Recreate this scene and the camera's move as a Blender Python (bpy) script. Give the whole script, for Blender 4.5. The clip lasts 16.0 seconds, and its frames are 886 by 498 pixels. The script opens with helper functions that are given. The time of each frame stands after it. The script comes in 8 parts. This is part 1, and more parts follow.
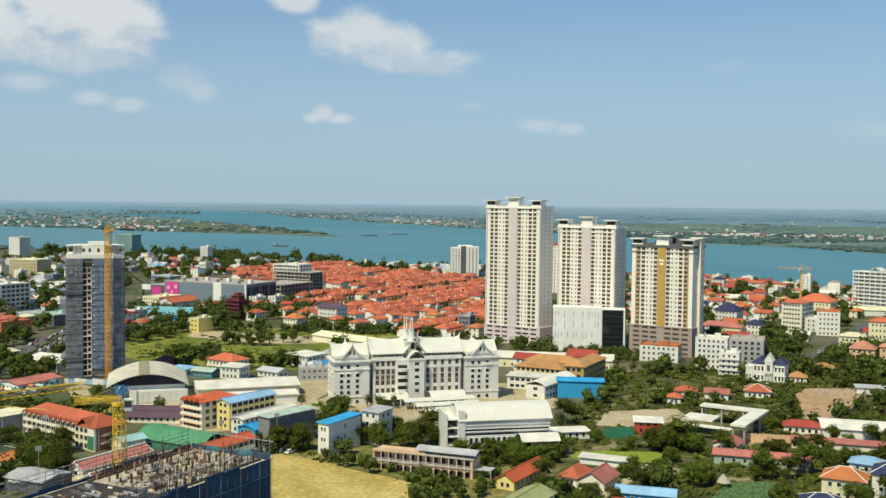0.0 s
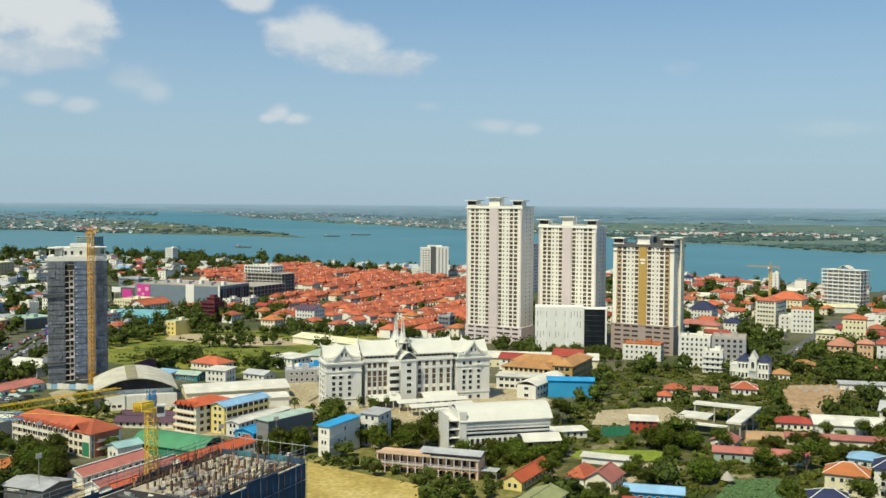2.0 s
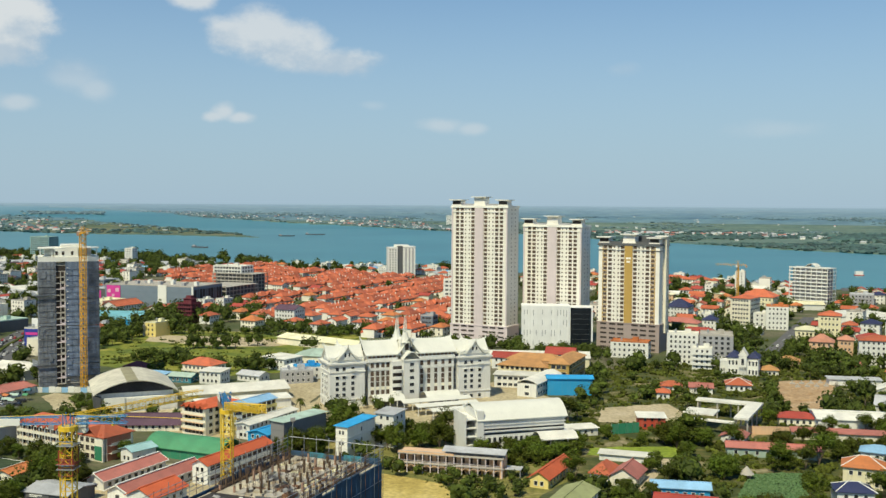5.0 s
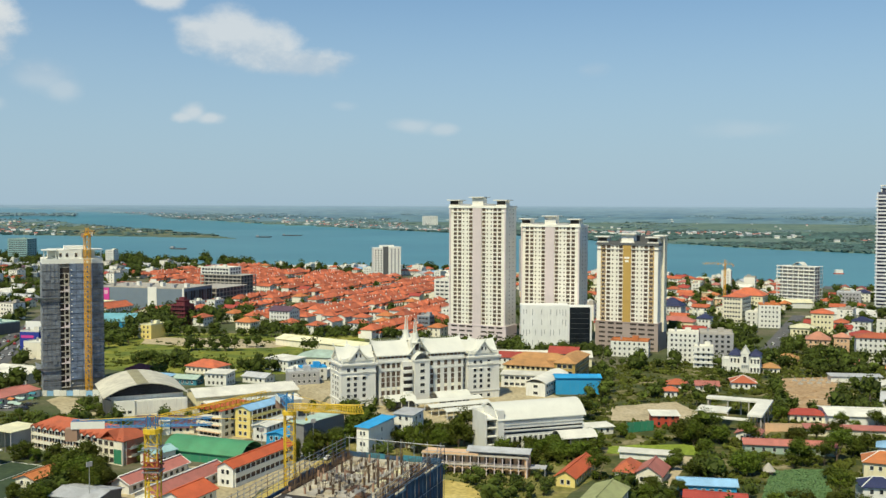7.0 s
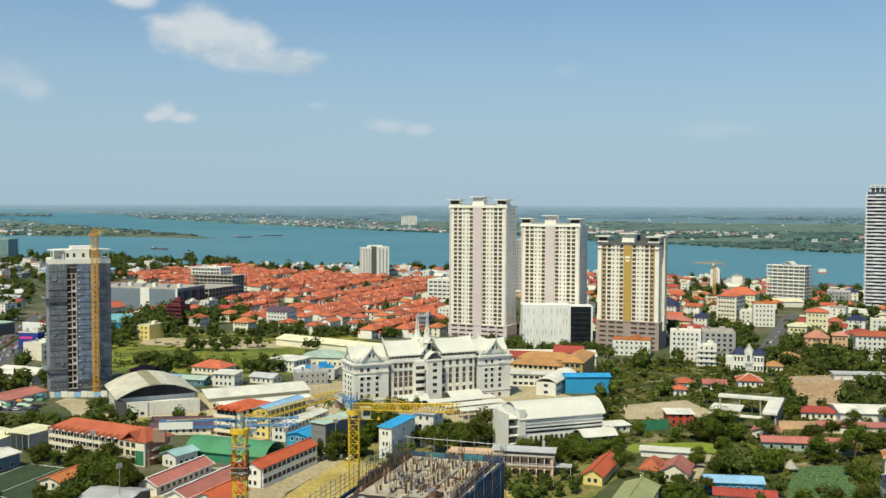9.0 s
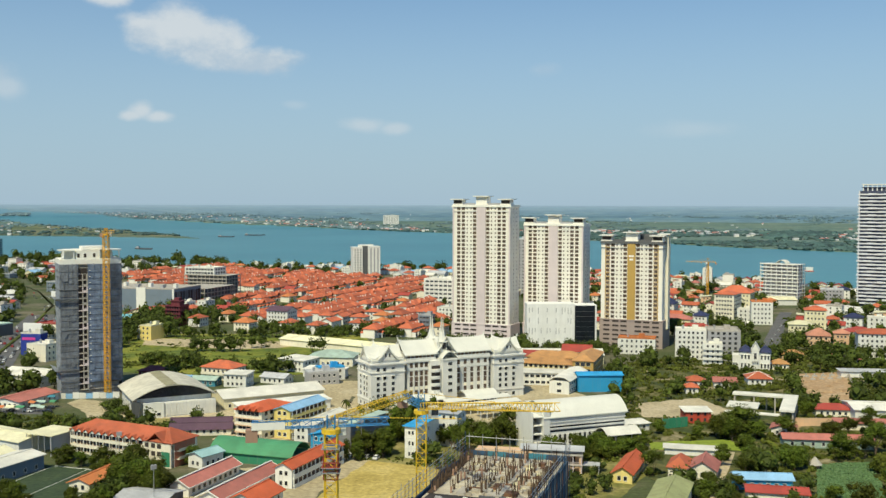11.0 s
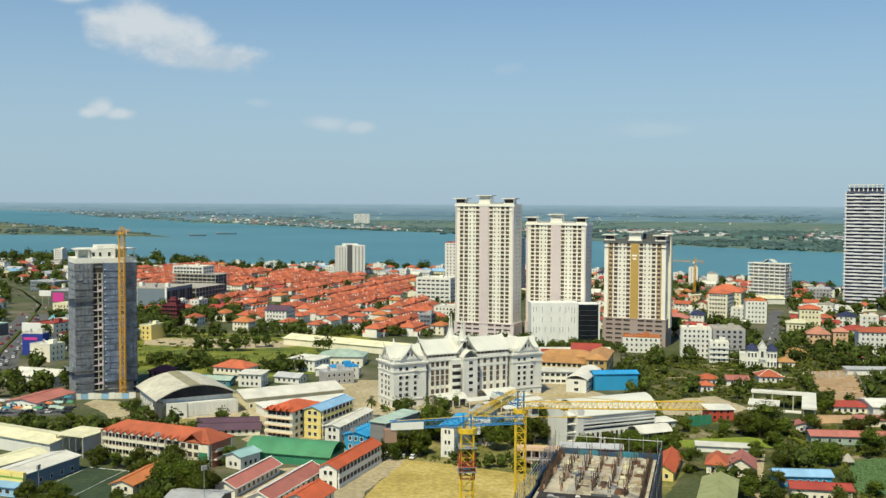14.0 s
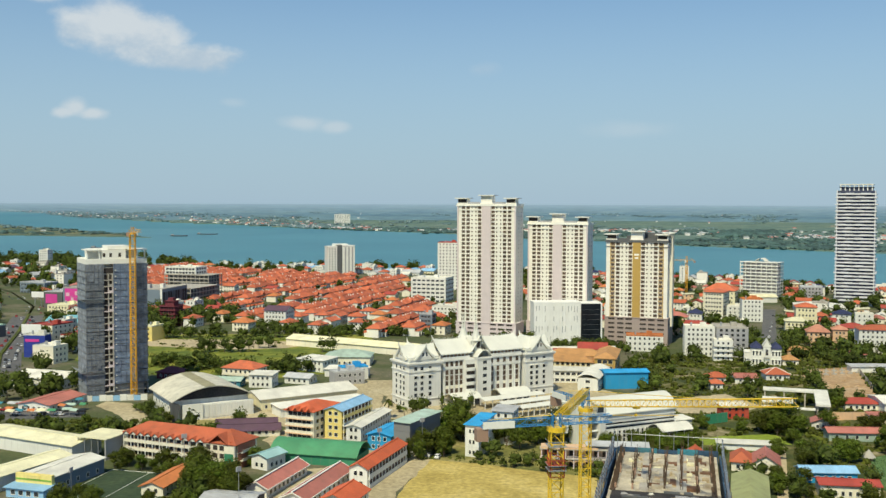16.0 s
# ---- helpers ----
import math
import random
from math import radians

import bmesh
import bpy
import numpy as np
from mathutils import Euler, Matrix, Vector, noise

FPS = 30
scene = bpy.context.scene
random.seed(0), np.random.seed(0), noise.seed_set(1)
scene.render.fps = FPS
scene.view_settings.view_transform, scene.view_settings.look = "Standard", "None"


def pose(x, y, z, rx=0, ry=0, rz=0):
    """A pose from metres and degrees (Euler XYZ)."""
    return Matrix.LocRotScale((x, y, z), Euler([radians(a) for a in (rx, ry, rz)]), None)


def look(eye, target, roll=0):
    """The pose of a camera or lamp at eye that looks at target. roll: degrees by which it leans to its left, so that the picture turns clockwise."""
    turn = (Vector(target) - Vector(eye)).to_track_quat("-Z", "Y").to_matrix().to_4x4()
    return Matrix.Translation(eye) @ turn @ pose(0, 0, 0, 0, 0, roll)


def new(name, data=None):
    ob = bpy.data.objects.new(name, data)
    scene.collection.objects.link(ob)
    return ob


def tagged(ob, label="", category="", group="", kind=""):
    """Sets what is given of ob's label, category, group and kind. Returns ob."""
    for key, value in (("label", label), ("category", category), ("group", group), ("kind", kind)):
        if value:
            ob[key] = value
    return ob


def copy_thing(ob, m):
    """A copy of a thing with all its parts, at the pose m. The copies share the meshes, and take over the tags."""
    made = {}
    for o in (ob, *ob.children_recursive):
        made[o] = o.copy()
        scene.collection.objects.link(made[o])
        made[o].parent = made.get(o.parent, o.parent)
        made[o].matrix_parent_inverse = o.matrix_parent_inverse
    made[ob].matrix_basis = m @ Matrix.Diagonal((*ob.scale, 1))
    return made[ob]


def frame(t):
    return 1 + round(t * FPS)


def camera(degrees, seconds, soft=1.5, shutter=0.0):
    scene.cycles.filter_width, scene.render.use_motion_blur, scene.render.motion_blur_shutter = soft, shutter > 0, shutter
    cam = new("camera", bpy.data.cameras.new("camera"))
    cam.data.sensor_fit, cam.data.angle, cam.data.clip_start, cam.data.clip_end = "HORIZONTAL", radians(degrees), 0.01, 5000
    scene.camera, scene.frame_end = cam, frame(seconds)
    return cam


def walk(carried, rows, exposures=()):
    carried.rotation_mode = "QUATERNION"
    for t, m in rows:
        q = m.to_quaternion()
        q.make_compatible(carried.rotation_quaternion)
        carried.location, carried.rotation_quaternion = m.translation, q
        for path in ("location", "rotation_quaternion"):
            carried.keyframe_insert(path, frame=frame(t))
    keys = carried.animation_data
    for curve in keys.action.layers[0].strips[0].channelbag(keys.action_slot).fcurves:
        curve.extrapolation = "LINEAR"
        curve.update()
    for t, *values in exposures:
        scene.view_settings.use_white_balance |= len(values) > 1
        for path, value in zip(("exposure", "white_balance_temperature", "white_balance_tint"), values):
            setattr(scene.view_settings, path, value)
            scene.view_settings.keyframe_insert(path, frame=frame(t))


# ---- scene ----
cam = camera(47.9, 16.0, 1.45)
PATH = [
    (0, (68.951, 2.327, 93.427), (68.67, 4.305, 93.337), 0.6),
    (0.5, (65.149, 2.279, 93.474), (64.889, 4.261, 93.385), 0.5),
    (1, (61.21, 2.107, 93.483), (60.973, 4.091, 93.394), 0.5),
    (1.5, (57.109, 1.829, 93.462), (56.895, 3.816, 93.374), 0.5),
    (2, (52.965, 1.57, 93.434), (52.769, 3.558, 93.345), 0.4),
    (2.5, (48.773, 1.277, 93.403), (48.592, 3.267, 93.315), 0.4),
    (3, (44.489, 0.954, 93.373), (44.327, 2.945, 93.284), 0.4),
    (3.5, (40.131, 0.646, 93.352), (39.988, 2.639, 93.263), 0.3),
    (4, (35.743, 0.325, 93.303), (35.619, 2.32, 93.214), 0.3),
    (6.5, (13.447, -0.858, 92.954), (13.402, 1.14, 92.865), 0.3),
    (7, (9.019, -0.99, 92.912), (8.987, 1.008, 92.824), 0.2),
    (7.5, (4.578, -1.109, 92.86), (4.56, 0.889, 92.771), 0.2),
    (8, (0.181, -1.219, 92.81), (0.175, 0.779, 92.721), 0.2),
    (8.5, (-4.164, -1.315, 92.782), (-4.156, 0.683, 92.694), 0.2),
    (9, (-8.48, -1.407, 92.75), (-8.461, 0.591, 92.662), 0.2),
    (11.5, (-30.33, -1.241, 92.757), (-30.255, 0.755, 92.667), 0.2),
    (12, (-34.741, -1.115, 92.766), (-34.655, 0.881, 92.675), 0.3),
    (12.5, (-39.12, -1.0, 92.77), (-39.022, 0.995, 92.678), 0.3),
    (13, (-43.515, -0.86, 92.767), (-43.405, 1.134, 92.675), 0.2),
    (13.5, (-47.94, -0.672, 92.756), (-47.818, 1.322, 92.665), 0.3),
    (14, (-52.401, -0.417, 92.753), (-52.265, 1.577, 92.662), 0.3),
    (14.5, (-56.82, -0.109, 92.736), (-56.672, 1.883, 92.644), 0.3),
    (15, (-61.144, 0.159, 92.687), (-60.984, 2.15, 92.596), 0.3),
    (15.5, (-65.432, 0.428, 92.653), (-65.261, 2.419, 92.561), 0.3),
    (16, (-69.71, 0.687, 92.634), (-69.527, 2.676, 92.543), 0.2),
]
walk(cam, [(t, look(eye, target, roll)) for t, eye, target, roll in PATH])

# world: hazy midday sky with a few fair-weather clouds
world = bpy.data.worlds.new("sky")
scene.world = world
world.use_nodes = True
wt = world.node_tree
wt.nodes.clear()


def wm(op, a, b=None, c=None):
    n = wt.nodes.new("ShaderNodeMath")
    n.operation = op
    for i, v in enumerate((a, b, c)):
        if v is None:
            continue
        if isinstance(v, (int, float)):
            n.inputs[i].default_value = v
        else:
            wt.links.new(v, n.inputs[i])
    return n.outputs[0]


SUN_EL, SUN_AZ = 54.0, 206.0     # azimuth clockwise from +y
sky = wt.nodes.new("ShaderNodeTexSky")
sky.sky_type = 'NISHITA'
sky.sun_disc = False
sky.sun_elevation = radians(SUN_EL)
sky.sun_rotation = radians(SUN_AZ)
sky.air_density, sky.dust_density, sky.ozone_density = 1.0, 0.6, 2.0
tc = wt.nodes.new("ShaderNodeTexCoord")
sep = wt.nodes.new("ShaderNodeSeparateXYZ")
wt.links.new(tc.outputs["Generated"], sep.inputs[0])
az = wm('MULTIPLY', wm('ARCTAN2', sep.outputs[0], sep.outputs[1]), 57.2958)
el = wm('MULTIPLY', wm('ARCSINE', sep.outputs[2]), 57.2958)


def wnoise(scale, detail, rough, stretch=2.2):
    mp = wt.nodes.new("ShaderNodeMapping")
    mp.inputs["Scale"].default_value = (1, 1, stretch)
    wt.links.new(tc.outputs["Generated"], mp.inputs[0])
    n = wt.nodes.new("ShaderNodeTexNoise")
    n.inputs["Scale"].default_value = scale
    n.inputs["Detail"].default_value = detail
    n.inputs["Roughness"].default_value = rough
    wt.links.new(mp.outputs[0], n.inputs["Vector"])
    return n.outputs["Fac"]


puff = wnoise(26, 9, 0.6, 1.5)
billow = wnoise(11, 3, 0.5, 1.6)
grain = wm('ADD', wm('MULTIPLY', wm('SUBTRACT', puff, 0.5), 2.4), wm('MULTIPLY', wm('SUBTRACT', billow, 0.5), 1.2))


def wrange(v, lo, hi, a=0.0, b=1.0, smooth=True):
    mr = wt.nodes.new("ShaderNodeMapRange")
    if smooth:
        mr.interpolation_type = 'SMOOTHSTEP'
    for k, x in zip(("From Min", "From Max", "To Min", "To Max"), (lo, hi, a, b)):
        mr.inputs[k].default_value = x
    wt.links.new(v, mr.inputs["Value"])
    return mr.outputs[0]


def cloud(lobes, base, strength, soft=0.55, rag=1.0):
    """One heap cloud of round lobes (azimuth, elevation, half sizes, in degrees) over a flat base."""
    body = None
    for a, e, hw, hh in lobes:
        r = wm('SQRT', wm('ADD', wm('POWER', wm('DIVIDE', wm('SUBTRACT', az, a), hw), 2.0), wm('POWER', wm('DIVIDE', wm('SUBTRACT', el, e), hh), 2.0)))
        v = wm('SUBTRACT', 1.0, r)
        body = v if body is None else wm('SMOOTH_MAX', body, v, 0.25)
    m = wrange(wm('ADD', body, wm('MULTIPLY', grain, 0.42 * rag)), 0.0, soft)
    low = wrange(wm('ADD', el, wm('MULTIPLY', grain, 0.35)), base - 0.35, base + 0.55)
    return wm('MULTIPLY', wm('MULTIPLY', m, low), strength)


HEAPS = (([(-28.9, 10.3, 4.2, 3.2), (-25.8, 9.2, 2.6, 2.2), (-26.6, 11.2, 2.5, 2.0), (-31.6, 8.6, 2.8, 1.8), (-27.8, 7.9, 4.0, 1.4), (-33.5, 10.1, 3.4, 3.0)], 6.7, 0.95, 0.5, 1.0),
         ([(-13.0, 9.4, 2.5, 1.9), (-11.2, 8.8, 2.6, 1.6), (-8.6, 7.9, 3.2, 1.0), (-14.6, 9.3, 1.7, 1.3), (-16.6, 11.2, 1.7, 0.8)], 7.0, 0.8, 0.6, 1.0),
         ([(-14.9, 5.1, 1.0, 0.75), (-14.0, 4.8, 1.2, 0.5), (-15.4, 4.8, 0.9, 0.45)], 4.2, 0.72, 0.7, 1.1),
         ([(-22.8, 6.8, 1.9, 1.2), (-21.7, 6.1, 1.3, 0.9)], 5.0, 0.4, 0.9, 0.9),
         ([(-27.4, 5.5, 1.3, 0.6), (-25.6, 5.2, 1.4, 0.6), (-30.8, 6.2, 2.0, 0.8)], 4.5, 0.5, 0.8, 0.8),
         ([(-2.6, 4.5, 1.8, 0.6), (-1.0, 4.3, 1.4, 0.5)], 3.8, 0.45, 0.8, 0.8), ([(-6.6, 5.6, 0.9, 0.35), (7.6, 7.6, 1.1, 0.55), (16.0, 4.2, 3.4, 0.7)], 3.2, 0.2, 0.9, 0.9))
clouds = None
for spec in HEAPS:
    m = cloud(*spec)
    clouds = m if clouds is None else wm('MAXIMUM', clouds, m)
haze = wt.nodes.new("ShaderNodeMapRange")
haze.interpolation_type = 'SMOOTHSTEP'
haze.inputs["From Min"].default_value, haze.inputs["From Max"].default_value = -1.0, 19.0
haze.inputs["To Min"].default_value, haze.inputs["To Max"].default_value = 0.9, 0.0
wt.links.new(el, haze.inputs["Value"])


def wmix(fac, a, b):
    n = wt.nodes.new("ShaderNodeMix")
    n.data_type = 'RGBA'
    for sock, v in ((n.inputs[0], fac), (n.inputs[6], a), (n.inputs[7], b)):
        if isinstance(v, tuple):
            sock.default_value = (*v, 1)
        elif isinstance(v, (int, float)):
            sock.default_value = v
        else:
            wt.links.new(v, sock)
    return n.outputs[2]


blue = wt.nodes.new("ShaderNodeMix")
blue.data_type, blue.blend_type = 'RGBA', 'MULTIPLY'
blue.inputs[0].default_value = 1.0
wt.links.new(sky.outputs[0], blue.inputs[6])
blue.inputs[7].default_value = (0.86, 1.16, 1.32, 1)
hazy = wmix(haze.outputs[0], blue.outputs[2], (4.75, 6.45, 7.8))
shade = wrange(wm('ADD', wm('MULTIPLY', wm('SUBTRACT', el, 8.6), 0.22), wm('MULTIPLY', wm('SUBTRACT', puff, 0.5), 2.0)), -0.35, 0.35)
shade = wm('MAXIMUM', shade, wrange(el, 6.2, 7.2, 0.8, 0.0))
white = wmix(shade, (5.9, 7.1, 8.1), (8.6, 9.1, 9.2))
full = wmix(clouds, hazy, white)
bg = wt.nodes.new("ShaderNodeBackground")
bg.inputs["Strength"].default_value = 0.081
wt.links.new(full, bg.inputs[0])
wo = wt.nodes.new("ShaderNodeOutputWorld")
wt.links.new(bg.outputs[0], wo.inputs[0])

sun_data = bpy.data.lights.new("sun", 'SUN')
sun_data.energy, sun_data.angle, sun_data.color = 4.3, radians(0.6), (1.0, 0.92, 0.64)
sun = new("sun", sun_data)
sx, sy = math.sin(radians(SUN_AZ)), math.cos(radians(SUN_AZ))
ce, se = math.cos(radians(SUN_EL)), math.sin(radians(SUN_EL))
sun.matrix_world = look((sx * ce * 300, sy * ce * 300, se * 300), (0, 0, 0))

# ---- materials ----


def material(name, color, rough=0.8, metal=0.0, vary=0.12, scale=0.15, fine_scale=2.5, dirt=0.15, dirt_color=(0.12, 0.10, 0.08),
             streaks=False, bump=0.0, bump_scale=6.0, stripes=None, objvary=0.0, islandvary=0.0, hues=0.0):
    m = bpy.data.materials.new(name)
    m.use_nodes = True
    nt = m.node_tree
    b = nt.nodes["Principled BSDF"]
    b.inputs["Roughness"].default_value, b.inputs["Metallic"].default_value = rough, metal
    co = nt.nodes.new("ShaderNodeTexCoord")

    def noise_tex(s, detail, squash=(1, 1, 1)):
        mp = nt.nodes.new("ShaderNodeMapping")
        mp.inputs["Scale"].default_value = squash
        nt.links.new(co.outputs["Object"], mp.inputs[0])
        n = nt.nodes.new("ShaderNodeTexNoise")
        n.inputs["Scale"].default_value, n.inputs["Detail"].default_value = s, detail
        nt.links.new(mp.outputs[0], n.inputs["Vector"])
        return n.outputs["Fac"]

    def ranged(v, lo, hi, a, c):
        r = nt.nodes.new("ShaderNodeMapRange")
        for k, x in zip(("From Min", "From Max", "To Min", "To Max"), (lo, hi, a, c)):
            r.inputs[k].default_value = x
        nt.links.new(v, r.inputs["Value"])
        return r.outputs[0]

    def times(a, c):
        n = nt.nodes.new("ShaderNodeMath")
        n.operation = 'MULTIPLY'
        nt.links.new(a, n.inputs[0])
        if isinstance(c, float):
            n.inputs[1].default_value = c
        else:
            nt.links.new(c, n.inputs[1])
        return n.outputs[0]

    val = times(ranged(noise_tex(scale, 4), 0.3, 0.7, 1 - vary, 1 + vary), ranged(noise_tex(fine_scale, 5), 0.25, 0.75, 1 - vary * 0.8, 1 + vary * 0.8))
    info = nt.nodes.new("ShaderNodeObjectInfo")
    if objvary:
        val = times(val, ranged(info.outputs["Random"], 0, 1, 1 - objvary, 1 + objvary))
    if islandvary:
        geo = nt.nodes.new("ShaderNodeNewGeometry")
        val = times(val, ranged(geo.outputs["Random Per Island"], 0, 1, 1 - islandvary, 1 + islandvary))
    hsv = nt.nodes.new("ShaderNodeHueSaturation")
    hsv.inputs["Color"].default_value = (*color, 1)
    nt.links.new(val, hsv.inputs["Value"])
    if hues:
        nt.links.new(ranged(info.outputs["Random"], 0, 1, 0.5 - hues, 0.5 + hues), hsv.inputs["Hue"])
    out = hsv.outputs[0]
    if dirt:
        mixn = nt.nodes.new("ShaderNodeMix")
        mixn.data_type = 'RGBA'
        mixn.inputs[7].default_value = (*dirt_color, 1)
        nt.links.new(out, mixn.inputs[6])
        d = noise_tex(1.2, 6, (1, 1, 0.12)) if streaks else noise_tex(0.35, 8)
        nt.links.new(ranged(d, 0.48, 0.75, 0.0, dirt), mixn.inputs[0])
        out = mixn.outputs[2]
    nt.links.new(out, b.inputs["Base Color"])
    nt.links.new(ranged(noise_tex(fine_scale * 1.7, 3), 0.3, 0.7, max(0.0, rough - 0.12), min(1.0, rough + 0.12)), b.inputs["Roughness"])
    if bump or stripes:
        bn = nt.nodes.new("ShaderNodeBump")
        bn.inputs["Strength"].default_value = bump or 0.5
        bn.inputs["Distance"].default_value = 0.08
        if stripes:
            w = nt.nodes.new("ShaderNodeTexWave")
            w.bands_direction = stripes[0]
            w.inputs["Scale"].default_value = stripes[1]
            w.inputs["Distortion"].default_value = 0.3
            nt.links.new(co.outputs["Object"], w.inputs["Vector"])
            nt.links.new(w.outputs["Fac"], bn.inputs["Height"])
        else:
            nt.links.new(noise_tex(bump_scale, 5), bn.inputs["Height"])
        nt.links.new(bn.outputs[0], b.inputs["Normal"])
    return m


def wall_paint(name, color, **kw):
    kw = {**dict(rough=0.75, vary=0.05, dirt=0.22, streaks=True, dirt_color=(0.25, 0.23, 0.2), objvary=0.04), **kw}
    return material(name, color, **kw)


def roof_paint(name, color, **kw):
    kw = {**dict(rough=0.7, vary=0.14, dirt=0.3, stripes=('X', 1.6), bump=0.5, objvary=0.12, dirt_color=(0.10, 0.07, 0.05)), **kw}
    return material(name, color, **kw)


WHITE = wall_paint("white_wall", (0.75, 0.745, 0.69))
OFFICE_WHITE = wall_paint("clean_white_panel", (0.80, 0.80, 0.77), dirt=0.05)
PALACE = wall_paint("palace_wall", (0.69, 0.685, 0.64), dirt=0.2)
ARENA_ROOF = roof_paint("arena_roof", (0.56, 0.53, 0.43), dirt=0.3)
PALACE_ROOF = material("palace_roof", (0.68, 0.675, 0.60), 0.6, vary=0.05, dirt=0.12, dirt_color=(0.4, 0.4, 0.38), stripes=('X', 2.0), bump=0.2)
CREAM = wall_paint("cream_wall", (0.81, 0.76, 0.61))
IVORY = wall_paint("ivory_wall", (0.85, 0.815, 0.73), dirt=0.1)
LILAC = wall_paint("lilac_wall", (0.66, 0.57, 0.57), dirt=0.1)
OCHRE = wall_paint("ochre_wall", (0.48, 0.31, 0.08), dirt=0.1)
BEIGE_WALL = wall_paint("beige_wall", (0.50, 0.41, 0.25), dirt=0.1)
PINK_WALL = wall_paint("pale_pink_wall", (0.72, 0.42, 0.52))
TAUPE = wall_paint("taupe_wall", (0.36, 0.29, 0.26))
YELLOW = wall_paint("yellow_wall", (0.78, 0.64, 0.22))
PALE_YELLOW = wall_paint("pale_yellow_wall", (0.78, 0.72, 0.48))
PEACH = wall_paint("peach_wall", (0.70, 0.46, 0.28))
BROWN = wall_paint("brown_wall", (0.36, 0.22, 0.15))
BRICK_WALL = wall_paint("red_brick_wall", (0.40, 0.15, 0.09))
RESIDENCE_ROOF = roof_paint("dull_red_tile_roof", (0.46, 0.112, 0.048))
# blue-grey in this colour imitates haze over the remotest trees
HAZED_LEAF = material("hazed_distant_leaves", (0.105, 0.168, 0.172), 0.5, vary=0.15, scale=0.01, fine_scale=0.1, dirt=0.0, islandvary=0.2)
OCHRE_ROOF = roof_paint("ochre_tile_roof", (0.52, 0.27, 0.10))
PALE_SLAB = material("new_concrete_slab", (0.50, 0.45, 0.35), 0.9, vary=0.22, scale=0.3, dirt=0.75, dirt_color=(0.2, 0.15, 0.1), bump=0.3)
TEAL_GLASS = wall_paint("teal_glazing", (0.24, 0.40, 0.40), rough=0.4)
LAWN_GREEN = wall_paint("grass_green_paint", (0.22, 0.42, 0.05))
SIGN_BLUE = wall_paint("deep_blue_board", (0.02, 0.045, 0.30), dirt=0.05)
MAGENTA = wall_paint("magenta_board", (0.62, 0.05, 0.30), dirt=0.05)
SLATE = wall_paint("slate_cladding", (0.17, 0.22, 0.27))
BLIND_GREY = wall_paint("blind_grey_wall", (0.20, 0.20, 0.20), dirt=0.4)
OLIVE_SKYLIGHT = roof_paint("olive_skylight", (0.36, 0.33, 0.20))
GREY = wall_paint("grey_wall", (0.36, 0.36, 0.37))
DARK_GREY = wall_paint("dark_grey_wall", (0.10, 0.105, 0.11))
BLUE_WALL = wall_paint("blue_wall", (0.02, 0.30, 0.58), dirt=0.12)
GREEN_WALL = wall_paint("green_wall", (0.03, 0.22, 0.12))
RED_WALL = wall_paint("red_wall", (0.45, 0.06, 0.03))
MAROON = wall_paint("maroon_wall", (0.14, 0.02, 0.03))
CONCRETE = material("concrete", (0.42, 0.39, 0.34), 0.9, vary=0.15, dirt=0.4, dirt_color=(0.16, 0.13, 0.10), bump=0.3)
RAW = material("raw_concrete", (0.40, 0.34, 0.24), 0.9, vary=0.2, scale=0.3, dirt=0.55, dirt_color=(0.17, 0.11, 0.07), bump=0.3)
TERRACOTTA = roof_paint("terracotta_roof", (0.50, 0.128, 0.056), objvary=0.26, islandvary=0.12)
ORANGE_ROOF = roof_paint("orange_roof", (0.56, 0.19, 0.06))
SCHOOL_ROOF = roof_paint("orange_red_sheet_roof", (0.60, 0.125, 0.045), dirt=0.12)
RED_ROOF = roof_paint("red_roof", (0.40, 0.065, 0.045))
PEACH_ROOF = roof_paint("faded_peach_roof", (0.56, 0.25, 0.16))
PINK_ROOF = roof_paint("pink_metal_roof", (0.46, 0.165, 0.13))
BLUE_ROOF = roof_paint("blue_metal_roof", (0.03, 0.33, 0.66), dirt=0.1)
SKY_ROOF = roof_paint("pale_blue_metal_roof", (0.28, 0.50, 0.72), dirt=0.1)
NAVY_ROOF = roof_paint("navy_tile_roof", (0.026, 0.034, 0.095), dirt=0.1)
TURQUOISE_ROOF = roof_paint("turquoise_metal_roof", (0.20, 0.50, 0.58), dirt=0.08)
TEAL_ROOF = roof_paint("pale_teal_metal_roof", (0.36, 0.58, 0.58), dirt=0.1)
GREEN_ROOF = roof_paint("green_metal_roof", (0.07, 0.27, 0.13), dirt=0.15)
PALE_GREEN_ROOF = roof_paint("pale_green_metal_roof", (0.40, 0.52, 0.44))
WHITE_ROOF = roof_paint("white_metal_roof", (0.73, 0.71, 0.625), dirt=0.14, dirt_color=(0.35, 0.3, 0.24))
CREAM_ROOF = roof_paint("cream_metal_roof", (0.76, 0.72, 0.48), dirt=0.2, dirt_color=(0.35, 0.3, 0.2))
OLIVE_ROOF = roof_paint("olive_metal_roof", (0.30, 0.32, 0.14))
PURPLE_ROOF = roof_paint("purple_tile_roof", (0.11, 0.06, 0.09))
GREY_ROOF = roof_paint("grey_metal_roof", (0.48, 0.49, 0.50))
GLASS = material("window_glass", (0.035, 0.04, 0.05), 0.2, vary=0.3, dirt=0.0, objvary=0.5)
DARK_GLASS = material("curtain_wall_glass", (0.012, 0.016, 0.022), 0.12, vary=0.2, dirt=0.0)
